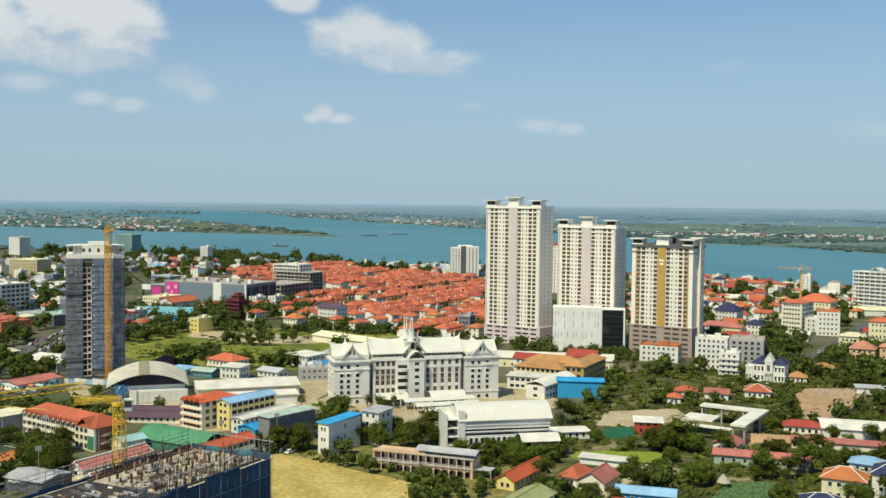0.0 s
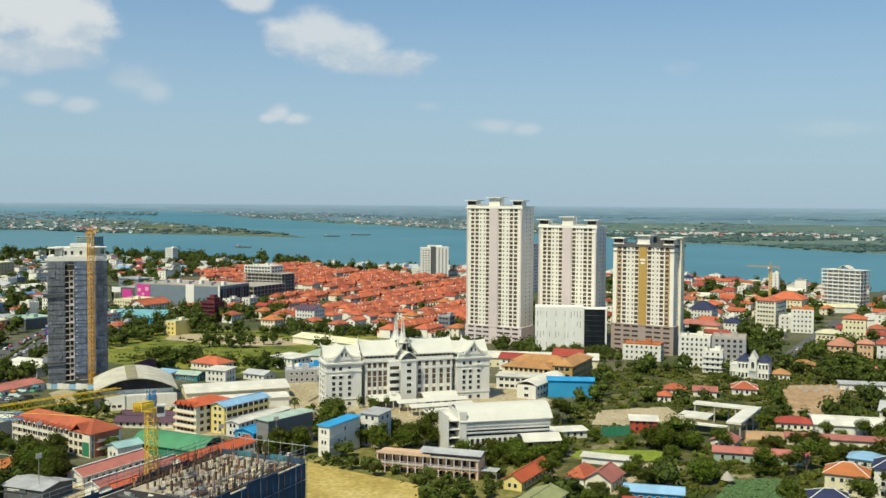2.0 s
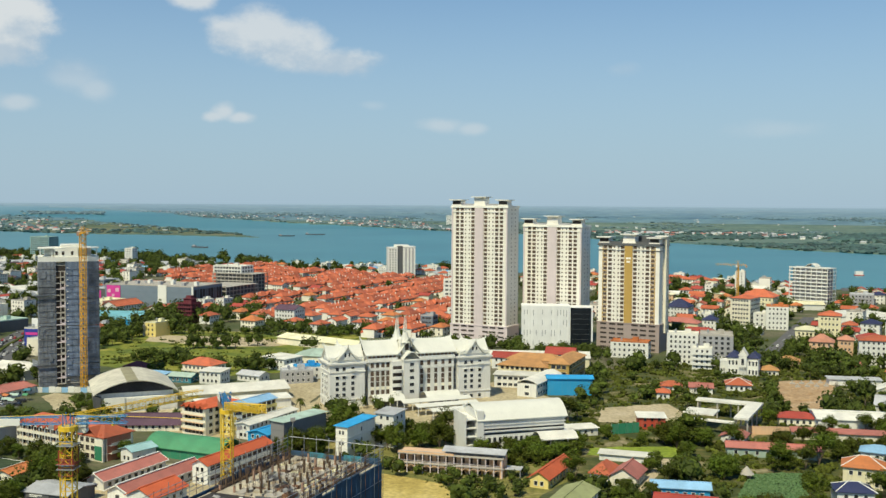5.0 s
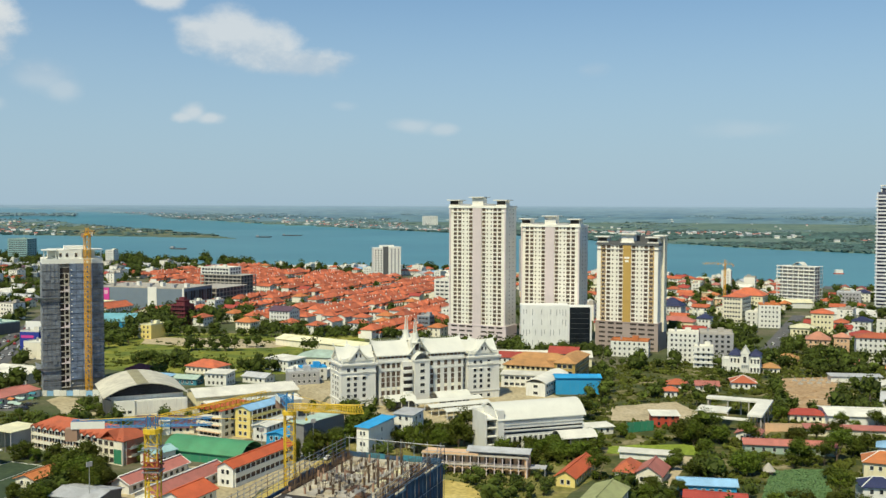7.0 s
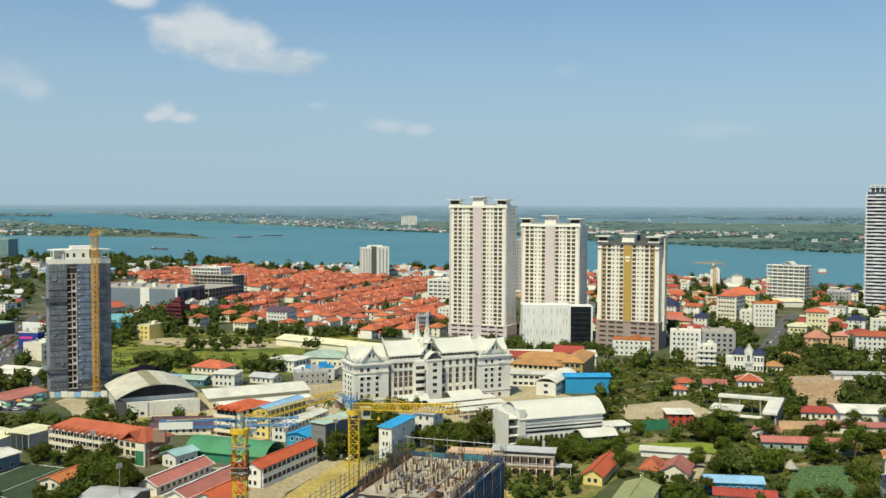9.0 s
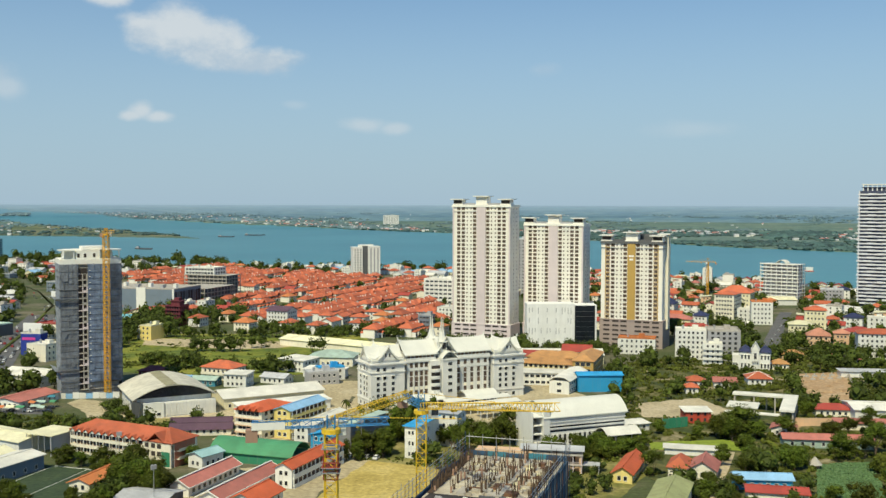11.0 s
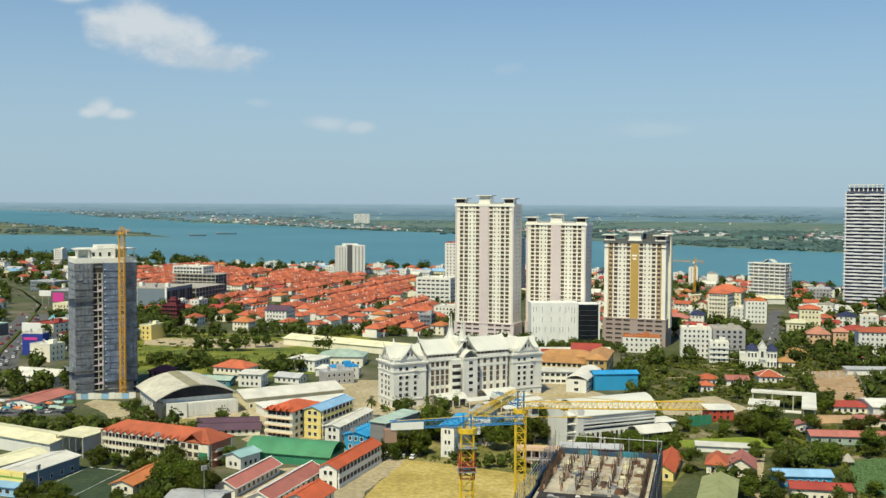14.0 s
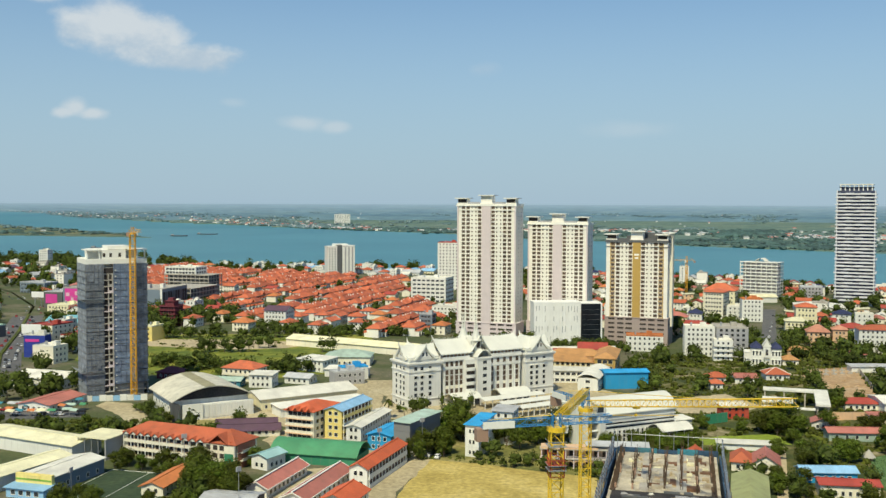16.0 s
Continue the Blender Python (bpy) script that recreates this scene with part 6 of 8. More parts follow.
house(57, 398, 16, 7, 1, 'mono', WHITE, WHITE_ROOF, "white annex with a sheet roof", rz=18, fh=3, rh=0.4, name="annex")
house(117, 373, 33, 7, 1, 'gable', PALE_GREEN_ROOF, PINK_ROOF, "long low stable with a faded red roof", rz=-9, name="long_stable", category="shed", fh=3.4, rh=1.4, cols=8, side_cols=1)
house(119, 392, 9, 9, 1, 'gable', WHITE, PINK_ROOF, "small white house with a pink-red gable roof", rz=-25, rh=2.0, along='y')
house(148, 505, 12, 11, 1, 'hip', WHITE, TERRACOTTA, "white villa with a red hipped roof", rz=-10, rh=2.8, name="villa", ridge_m=TRIM)
house(145.8, 334.0, 13, 10, 2, 'hip', PALE_YELLOW, ORANGE_ROOF, "yellow villa with an orange hipped roof", rz=-20, rh=3.0, name="villa", fh=3.4, ridge_m=TRIM)
house(160.4, 331.0, 14, 12, 3, 'hip', WHITE, NAVY_ROOF, "white villa with a navy blue roof", rz=-20, rh=3.6, name="villa", fh=3.2, ridge_m=TRIM)
house(134.5, 306.5, 11, 8, 2, 'hip', WHITE, NAVY_ROOF, "white house with a navy roof", rz=-6, rh=2.2, fh=3.0, ridge_m=TRIM)
house(165, 418, 38, 20, 1, 'gable', WHITE, WHITE_ROOF, "white warehouse with a low sheet roof", rz=-8, name="white_warehouse", category="warehouse", fh=5, rh=1.4, cols=0, side_cols=0)
house(150, 402, 60, 5, 1, 'mono', CREAM, PINK_ROOF, "long low wall shed with a red roof", rz=-8, name="long_shed", category="shed", fh=3, rh=0.8, cols=0, side_cols=0)
house(152, 428, 15, 8, 1, 'hip', CREAM, RED_ROOF, "low house with a red roof", rz=-10, rh=2)
ornate_villa(159.5, 552.8)
house(133.3, 591.5, 18, 14, 6, 'flat', WHITE, WHITE_ROOF, "white six-storey apartment block with small windows", rz=-14, fh=2.9, name="apartment_block", category="apartment block", cols=6, side_cols=4)
house(151.5, 587, 19, 22, 6, 'flat', GREY, CONCRETE, "grey unfinished concrete block", rz=-12, fh=2.9, name="concrete_block", category="apartment block", cols=5, side_cols=7, ww=1.6, wh=1.5, frame_m=CONCRETE)
house(144.0, 571, 11, 8, 4, 'flat', WHITE, WHITE_ROOF, "small white house with balconies", rz=-14, fh=3, kind="balcony")
house(103, 614, 23, 12, 3, 'flat', WHITE, ORANGE_ROOF, "white house with an orange terrace", rz=-16, fh=3.2)
house(60, 560, 16, 12, 3, 'gable', WHITE, RED_ROOF, "white house with a red roof", rz=-14, fh=3.2)
house(220.5, 800, 16, 22, 6, 'hip', CREAM, TERRACOTTA, "cream apartment block with a red roof", rz=-34, fh=3.4, rh=2.6, name="apartment_block", category="apartment block", cols=6, side_cols=7, ww=1.4)
house(246, 872, 28, 20, 4, 'hip', PALE_YELLOW, TERRACOTTA, "yellow block with a large red hipped roof", rz=-30, fh=3.9, rh=6, name="yellow_block", category="building")
house(238.5, 763, 16, 14, 5, 'flat', WHITE, ORANGE_ROOF, "white cubic block with an orange terrace roof", rz=-14, fh=3.5, name="apartment_block", category="apartment block")
house(245.5, 593, 24, 16, 5, 'hip', WHITE, TERRACOTTA, "white block with a red hipped roof", rz=-18, fh=3.0, rh=2.4, name="apartment_block", category="apartment block")
house(264, 722, 15, 14, 4, 'hip', PALE_YELLOW, TERRACOTTA, "yellow house with a red hipped roof", rz=-20, fh=3.9, rh=3)
house(300, 800, 40, 54, 1, 'gable', WHITE, WHITE_ROOF, "white warehouse under a pale sheet roof", rz=-22, fh=6, rh=2, name="white_warehouse", category="warehouse", cols=0, side_cols=0)
house(347, 894, 20, 16, 5, 'flat', GREY, GREY_ROOF, "grey plastered five-storey block", rz=-22, name="grey_block", category="building")
house(284, 905, 44, 21, 1, 'gable', WHITE, CREAM_ROOF, "long warehouse with a cream sheet roof", rz=-8, fh=6, rh=2, name="white_warehouse", category="warehouse", cols=0, side_cols=0)
house(288, 1062, 10, 12, 8, 'flat', WHITE, WHITE_ROOF, "narrow white block by the river", rz=-20, fh=3.0, name="white_block", category="building", cols=2, side_cols=2, ww=0.7)


def skeleton(x, y, w, d, n_, fh, rz, slab_m, core_m, label, name):
    """An unfinished frame: slabs, columns and a set-back core; core_m puts the interior's shade into its colour."""
    t = thing(name, label, "construction site", x, y, rz)
    claim(x, y, rz, w, d)
    part("core", Shape().box(2.2, 2.2, -0.5, w - 2.2, d - 2.2, n_ * fh - 0.4), core_m, t)
    sl = Shape().box(-0.4, -0.4, 0, w + 0.4, d + 0.4, 0.45).box(-0.4, -0.4, 0.45, w + 0.4, -0.25, 1.2).mesh("floor_slab", slab_m)
    for k in range(1, n_ + 1):
        part("floor_slab", sl, None, t, m=pose(0, 0, k * fh - 0.45))
    cols = max(3, round(w / 5))
    co_ = Shape().box(0, 0, -0.3, 0.6, 0.6, n_ * fh - 0.45).mesh("column", slab_m)
    for i in range(cols + 1):
        part("column", co_, None, t, m=pose(i * (w - 0.6) / cols, 0.0, 0))
    rows_ = max(2, round(d / 6))
    for i in range(1, rows_ + 1):
        part("column", co_, None, t, m=pose(w - 0.6, i * (d - 0.6) / rows_, 0))
    return t


t = skeleton(309.5, 945, 36, 20, 11, 3.35, -40, WHITE, GREY, "unfinished pale concrete frame block", "frame_block")
part("roof_vault", Shape().arch(13, 4, 23, 16, 37.6, 3, 0.3, 10, 'y'), WHITE_ROOF, t)
t = thing("river_block", "white riverside apartment tower with dark recessed core", "apartment tower", -99.3, 1266, 12)
claim(-99.3, 1266, 12, 35, 22)
part("wall", Shape().box(0, 0, -0.5, 12, 22, 37).box(-0.3, -0.3, 37, 12.3, 22.3, 38), WHITE, t)
part("wall", Shape().box(19, 1, -0.5, 35, 22, 38).box(18.7, 0.7, 38, 35.3, 22.3, 39), WHITE, t)
part("core", Shape().box(12, 1.6, -0.5, 19, 22, 39.5), DARK_GREY, t)
part("roof_room", Shape().box(9, 6, 38, 27, 18, 41), TRIM, t)
for a in (22, 26.5, 31):
    part("dark_strip", Shape().box(a, 0.8, 1, a + 1.8, 0.99, 37), GREY, t)
for k in range(11):
    for a in (2.5, 6, 9.5):
        window(t, window_mesh(1.6, 1.4, WHITE, GLASS), a, 0, 2 + k * 3.2, 'f')
house(-14, 933, 34, 26, 6, 'flat', WHITE, WHITE_ROOF, "white six-storey block with ribbon windows", rz=-22, fh=3.8, name="apartment_block", category="apartment block", cols=7, side_cols=5, ww=3.2, wh=1.6)
house(22, 1060, 24, 20, 15, 'flat', WHITE, RED_ROOF, "tall white slab near the river", rz=-20, fh=3.4, name="apartment_block", category="apartment tower", cols=6, side_cols=4)
house(70, 1010, 26, 20, 17, 'flat', GREY, GREY_ROOF, "grey tower between the ivory towers", rz=-24, fh=3.4, name="apartment_block", category="apartment tower", cols=6, side_cols=4, kind="balcony")
house(-5, 800, 26, 20, 3, 'flat', WHITE, WHITE_ROOF, "white three-storey flat-roofed block", rz=-22, name="apartment_block", category="building")
house(-21, 716, 10, 8, 4, 'flat', SLATE, GREY_ROOF, "half-built house with blue sheeting", rz=-24, name="unfinished_house", frame_m=CONCRETE, ww=2.0)
house(-134.5, 750, 18, 14, 4, 'gable', WHITE, PURPLE_ROOF, "white four-storey house with a purple roof", rz=-24, rh=3, kind="balcony")

# ---- the left-hand commercial district ----
mall = house(-315.5, 878, 92, 46, 4, 'flat', SLATE, CONCRETE, "large grey shopping block with a flat concrete roof", rz=-17, name="shopping_block", category="shopping centre", fh=4.9, cols=0, side_cols=0)
part("white_panel", Shape().box(56, -0.5, 0, 65, -0.2, 21), TRIM, mall)
part("white_panel", Shape().box(90.6, -0.6, 0, 92.3, -0.2, 20.6), TRIM, mall)
sign = part("sign_panel", Shape().box(2.0, -0.5, 7, 16.5, -0.2, 19), MAGENTA, mall, "large pink sign panel with pale shapes")
for a, z_, q in ((3.0, 12.5, 3.4), (7.6, 9.0, 2.6), (11.5, 13.5, 3.6)):
    part("pale_shape", Shape().box(a, -0.58, z_, a + q, -0.51, z_ + q * 0.9), PINK_WALL, sign)
for k in range(9):
    part("roof_unit", Shape().box(12 + k * 8.6, 8 + (k * 7) % 23, 19.7, 15 + k * 8.6, 12 + (k * 7) % 23, 21.6 + (k % 3) * 0.8), (CONCRETE, GREY, WHITE)[k % 3], mall)
for k in range(10):
    # dark panels on the closed flank stand for shaded open bays
    part("open_bay", Shape().box(92.05, 1.5 + k * 4.4, 1.0, 92.25, 4.9 + k * 4.4, 17.5), (OPENING_SHADE, DARK_GREY, OPENING_SHADE)[k % 3], mall, "dark panels painting the shade of unfinished bays")
t = house(-336, 893, 18, 24, 3, 'flat', DARK_GREY, GREY_ROOF, "dark blind shop block with a pink sign", rz=-17, name="shop_block", category="shop", fh=4.9, cols=0, side_cols=0)
part("sign_panel", Shape().box(2, -0.4, 5, 13, -0.1, 13), MAGENTA, t)
skeleton(-246, 915, 36, 52, 4, 4.0, -20, CONCRETE, DARK_GREY, "unfinished concrete frame behind the shopping block", "frame_building")
skeleton(-254, 1008, 48, 28, 6, 3.6, -20, CONCRETE, DARK_GREY, "unfinished stepped concrete frame", "stepped_building")
t = house(-254, 1010, 34, 22, 2, 'flat', WHITE, WHITE_ROOF, "white open upper storeys on the stepped frame", rz=-20, name="stepped_block", category="building", fh=3.5, cols=9, side_cols=4, ww=2.6, wh=1.9)
t.location.z = 21.65
house(-356, 1042, 92, 26, 2, 'gable', MAROON, PINK_ROOF, "long market hall with a dull red roof", rz=-24, name="market_hall", category="hall", fh=4.0, rh=2.4, cols=0, side_cols=0)
t = house(-213.0, 762, 13, 12, 5, 'flat', MAROON, MAROON, "maroon house behind dark scaffolding", rz=-20, name="scaffolded_house", category="house", fh=3.0, cols=5, side_cols=3, frame_m=MAROON)
part("upper_tier", Shape().box(3, 3, 15.1, 10.5, 9.5, 18.6).box(2.2, 2.2, 18.6, 11.3, 10.3, 18.9).box(4.5, 4.5, 18.9, 9.0, 8.5, 21.0), MAROON, t)
for k in range(1, 6):
    part("floor_ledge", Shape().box(-0.9, -0.9, k * 3.0 - 0.2, 13.9, -0.11, k * 3.0 + 0.1).box(13.11, -0.9, k * 3.0 - 0.2, 13.9, 12.6, k * 3.0 + 0.1), MAROON, t)
t = house(-210.5, 681, 9, 15, 3, 'flat', YELLOW, CREAM_ROOF, "small ochre block at the meadow's edge", rz=-22, name="ochre_block", category="house", fh=3.2, cols=2, side_cols=0)
part("cream_front", Shape().box(-3.6, 1.5, -0.4, -0.02, 8, 9.2), CREAM, t)
house(-251, 790, 24, 30, 2, 'gable', PALE_YELLOW, TERRACOTTA, "school with a broad terracotta roof", rz=-28, name="school", category="school", rh=4.4, along='y')
house(-292, 742, 54, 20, 1, 'mono', BLUE_WALL, TURQUOISE_ROOF, "shed with a turquoise sheet roof", rz=0, name="blue_shed", category="shed", fh=4.4, rh=4.2, cols=0, side_cols=0)
house(-314, 828, 20, 28, 3, 'flat', PALE_YELLOW, CREAM_ROOF, "pale yellow three-storey block", rz=-22, name="yellow_block", category="building")
house(-296, 820, 16, 32, 2, 'gable', WHITE, TERRACOTTA, "house with a long terracotta roof", rz=-22, name="long_house", along='y')
house(-262, 712, 20, 10, 1, 'gable', WHITE, TERRACOTTA, "low house with a red roof beside the blue shed", rz=-8, rh=2.2)
house(-155.5, 729, 13, 11, 2, 'hip', CREAM, ORANGE_ROOF, "cream house with a pale orange roof at the meadow", rz=-24, rh=3.4)
# sheds with pale vaulted roofs west of the main road
for x_, y_, w_, d_, lb, rm in ((-500, 985, 22, 40, "vaulted shed with a white sheet roof", WHITE_ROOF), (-474, 978, 22, 42, "vaulted shed with a white sheet roof", WHITE_ROOF), (-448, 968, 20, 40, "vaulted shed with a white sheet roof", WHITE_ROOF), (-498, 925, 22, 36, "vaulted shed with a white sheet roof", WHITE_ROOF)):
    house(x_, y_, w_, d_, 1, 'arch', GREY, rm, lb, rz=-24, name="vaulted_shed", category="shed", fh=4.0, rh=3.2, cols=0, side_cols=0)
for x_, y_, w_, d_, rm, lb in ((-462, 900, 16, 34, BLUE_ROOF, "low shop shed with a blue sheet roof"), (-444, 898, 16, 34, RED_ROOF, "low shop shed with a red sheet roof"), (-427, 893, 18, 34, GREY_ROOF, "low shop shed with a grey sheet roof"), (-412, 832, 26, 26, GREY_ROOF, "low store with a grey sheet roof"), (-448, 846, 26, 24, CREAM_ROOF, "low store with a cream sheet roof")):
    house(x_, y_, w_, d_, 1, 'gable', GREY, rm, lb, rz=-24, name="low_store", category="shed", fh=4.2, rh=1.6, along='y', cols=0, side_cols=0)
house(-617, 1116, 42, 24, 6, 'flat', BEIGE_WALL, CREAM_ROOF, "beige six-storey office block", rz=-12, name="beige_block", category="office block", fh=3.6, cols=9, side_cols=4, frame_m=CREAM)
house(-437, 775, 30, 30, 6, 'flat', WHITE, WHITE_ROOF, "white-framed glazed office block", rz=-20, name="office_block", category="office block", fh=3.7, cols=6, side_cols=6, ww=3.2, wh=2.2)
house(-341, 700, 26, 24, 2, 'flat', DARK_GREY, PALE_GREEN_ROOF, "dark grey warehouse with a pale flat roof", rz=-28, name="grey_warehouse", category="warehouse", fh=4, cols=4, side_cols=0)
house(-332, 630, 14, 22, 3, 'flat', ORANGE_ROOF, TERRACOTTA, "orange painted shop house", rz=-28, name="shop_house", fh=3.3)
shop = house(-264.5, 613.5, 13, 8, 4, 'flat', SIGN_BLUE, WHITE_ROOF, "deep blue blind-walled shop with a magenta band", rz=-10, name="shop_house", fh=3.3, cols=0, side_cols=0)
part("sign_band", Shape().box(1.0, -0.2, 9.4, 9.5, -0.02, 11.0), MAGENTA, shop)
for x_, y_, w_, z0_, z1_, rz_, mt_, lb in ((-279, 655, 13, 9, 15, -12, OFFICE_WHITE, "blank white roadside hoarding on posts"), (-350, 905, 12, 9, 14, -16, OFFICE_WHITE, "blank white roadside hoarding on posts")):
    t = thing("hoarding", lb, "hoarding", x_, y_, rz_, "roadside hoardings")
    part("board", Shape().box(0, 0, z0_, w_, 0.4, z1_), mt_, t)
    for a in (w_ * 0.25, w_ * 0.75):
        part("post", Shape().box(a - 0.25, 0.41, -0.3, a + 0.25, 0.9, z1_ - 0.5), STEEL, t)
house(-405, 1046, 34, 18, 3, 'flat', SLATE, GREY_ROOF, "dark blue-grey showroom with a flat roof", rz=-30, name="showroom", category="building", fh=3.8, cols=8, side_cols=3, ww=2.4)
house(-253, 592.5, 15, 12, 3, 'flat', CREAM, WHITE_ROOF, "white plastered shop house beside the road", rz=-26, name="shop_house", cols=0, side_cols=3)
house(-286, 697, 18, 20, 3, 'flat', CREAM, RED_ROOF, "cream shop house with a red roof terrace", rz=-26, name="shop_house", cols=5, side_cols=4)
house(-251, 640, 12, 14, 3, 'flat', WHITE, RED_ROOF, "white plastered shop house beside the road", rz=-26, name="shop_house")
house(-712, 1580, 36, 24, 11, 'flat', TEAL_GLASS, PALE_GREEN_ROOF, "teal glazed hotel by the river", rz=-14, name="teal_tower", category="hotel", fh=3.3, cols=10, side_cols=4, ww=2.4, wh=1.5)
house(-504, 1437, 13, 13, 8, 'flat', WHITE, WHITE_ROOF, "small white tower by the river", rz=-14, name="white_tower", category="apartment tower", fh=3.2, cols=4, side_cols=3)
house(-888, 1556, 26, 22, 9, 'flat', WHITE, WHITE_ROOF, "white office tower by the river", rz=-20, name="white_tower", category="office block", fh=3.3, cols=5, side_cols=6)
house(-217, 455, 16, 26, 1, 'gable', WHITE, PINK_ROOF, "low workshop with a faded red roof", rz=-20, name="workshop", category="shed", fh=3.4, rh=1.6)
house(-240, 517, 30, 22, 1, 'gable', WHITE, WHITE_ROOF, "low white shed with a sheet roof", rz=-25, name="white_shed", category="shed", fh=5, rh=2, cols=6, side_cols=2)
house(-212, 392, 50, 14, 1, 'gable', WHITE, CREAM_ROOF, "long shed with a cream sheet roof", rz=-32, name="cream_shed", category="shed", fh=5.2, rh=1.2, cols=0, side_cols=0)
house(-193.1, 329.4, 11, 34, 1, 'gable', WHITE, CREAM_ROOF, "shed with a cream sheet roof", rz=-30, name="cream_shed", category="shed", fh=5, rh=1.4, along='y', cols=0, side_cols=0)
house(-176, 328, 12, 27, 1, 'gable', SLATE, WHITE_ROOF, "slate-walled nursery hall with a pale roof", rz=-24, name="nursery_hall", category="hall", fh=5.2, rh=1.2, along='y', cols=3, side_cols=5)
porch = house(-178, 322, 14, 5, 1, 'mono', SKY_ROOF, SKY_ROOF, "low pale blue nursery porch under a yellow parapet", rz=-22, name="nursery_porch", category="shed", fh=3, rh=0.6, cols=4, side_cols=0, ww=1.6)
part("yellow_parapet", Shape().box(0.2, 4.2, 3.0, 13.8, 5.6, 6.6).box(4.2, 3.9, 5.2, 9.5, 4.2, 6.3), YELLOW, porch)
part("green_band", Shape().box(0.3, 4.08, 4.6, 13.7, 4.19, 5.1), LAWN_GREEN, porch)
t = thing("open_shed", "open shed with a cream sheet roof", "shed", -169, 370, -26)
part("roof", Shape().box(-0.5, -0.5, 7.6, 13.5, 14, 7.9), CREAM_ROOF, t)
part("rear_wall", Shape().box(12.4, 0, -0.3, 12.8, 13.4, 7.6), GREY, t)
for a in range(5):
    part("post", Shape().box(0.1 + a * 3.0, 0.2, -0.3, 0.4 + a * 3.0, 0.5, 7.6), STEEL, t)
house(-104.5, 350, 7, 10, 1, 'gable', WHITE, TEAL_ROOF, "small white house with a pale teal roof", rz=-35, fh=4.4, rh=1.4, along='y')
house(-124, 406, 24, 7, 1, 'gable', CREAM, PURPLE_ROOF, "low dormitory with a purple tile roof", rz=5, name="dormitory", category="building", rh=2.0, fh=2.5)
house(-122, 396, 24, 7, 1, 'gable', CREAM, PURPLE_ROOF, "low dormitory with a purple tile roof", rz=5, name="dormitory", category="building", rh=2.0, fh=2.5)
house(-115, 297, 16, 13, 1, 'gable', DARK_GREY, GREY_ROOF, "low dark store with a grey sheet roof", rz=-15, name="grey_shed", category="shed", fh=4.2, rh=1.2, cols=0, side_cols=0)
house(-136, 320, 7.5, 22, 1, 'gable', CREAM, ORANGE_ROOF, "low orange-roofed shed beside the pitch", rz=-17, name="low_shed", category="shed", fh=3, rh=1.6, along='y')
house(-137, 528, 19, 13, 2, 'hip', CREAM, TERRACOTTA, "villa with a terracotta roof by the meadow", rz=-25, name="villa", rh=3.2, kind="balcony")
house(-100, 556, 18, 14, 2, 'mono', WHITE, WHITE_ROOF, "white depot building with a sheet roof", rz=-35, name="depot", category="building", rh=0.5)
house(-84, 534, 22, 10, 1, 'mono', WHITE, WHITE_ROOF, "low white depot roof", rz=-20, name="depot", category="shed", fh=4, rh=0.6, cols=0, side_cols=0)
house(-78, 506, 16, 9, 2, 'flat', GREY, GREY_ROOF, "grey plastered two-storey house", rz=20, name="grey_house")
house(-74, 520, 14, 8, 2, 'flat', WHITE, BLUE_ROOF, "white house with a blue awning roof", rz=20, name="white_house")
house(-153, 513, 12, 8, 1, 'mono', WHITE, SKY_ROOF, "small shed with a pale blue roof", rz=-20, name="small_shed", category="shed", rh=0.6)
house(-138, 508, 13, 8, 1, 'gable', TEAL_SHEET, PALE_GREEN_ROOF, "small teal-walled shed with a pale roof", rz=-14, name="small_shed", category="shed", rh=1.4)
house(-121, 505, 12, 10, 2, 'mono', WHITE, WHITE_ROOF, "white house with a sheet roof", rz=-14, rh=0.6)
house(-158, 500, 10, 7, 1, 'gable', CREAM, TERRACOTTA, "low house with a small red roof", rz=-20, rh=1.8)
house(-104, 516, 14, 9, 1, 'gable', WHITE, GREY_ROOF, "white shed with a grey roof", rz=-24, name="small_shed", category="shed", rh=1.6)
house(-172, 535, 14, 10, 1, 'hip', MAROON, MAROON, "dark maroon house by the meadow", rz=-25, name="maroon_house", rh=2.6)
# covered walks in the school yard
for x_, y_, w_, d_ in ((-10, 441.4, 34, 8.0), (-3, 432.4, 30, 7.5), (4, 424, 26, 7.0)):
    t = thing("covered_walk", "low white covered walk in the school yard", "shelter", x_, y_, 26, "covered walks")
    claim(x_, y_, 26, w_, d_)
    part("roof", Shape().gable(0, 0, w_, d_, 4.1, 0.9, 0.2, 'x'), PALACE_ROOF, t)
    for k in range(9):
        part("post", Shape().box(0.4 + k * (w_ - 1) / 8, 0.5, -0.3, 0.7 + k * (w_ - 1) / 8, 0.8, 4.0), WHITE, t)
t = thing("site_hoarding", "white sheet hoarding round the tower's foot", "fence", -196, 474, 4)
for k in range(10):
    part("hoarding_panel", Shape().box(k * 3.1, 0, -0.2, k * 3.1 + 3.0, 0.12, 3.0 - 0.25 * (k % 3)), (TRIM, WHITE_ROOF, SKY_ROOF)[k % 3], t)
# concrete slab frame round a yard
t = thing("slab_frame", "unfinished U-shaped concrete slab on columns", "construction site", 107.0, 414.2, -24)
claim(107.0, 414.2, -24, 28, 37)
part("slab", Shape().box(0, 31, 7.0, 28, 37, 7.8).box(22, 0, 7.0, 28, 31, 7.8).box(0, 6, 6.2, 13, 18, 6.8).box(0, 0, 5.0, 22, 4, 5.4), WHITE_ROOF, t)
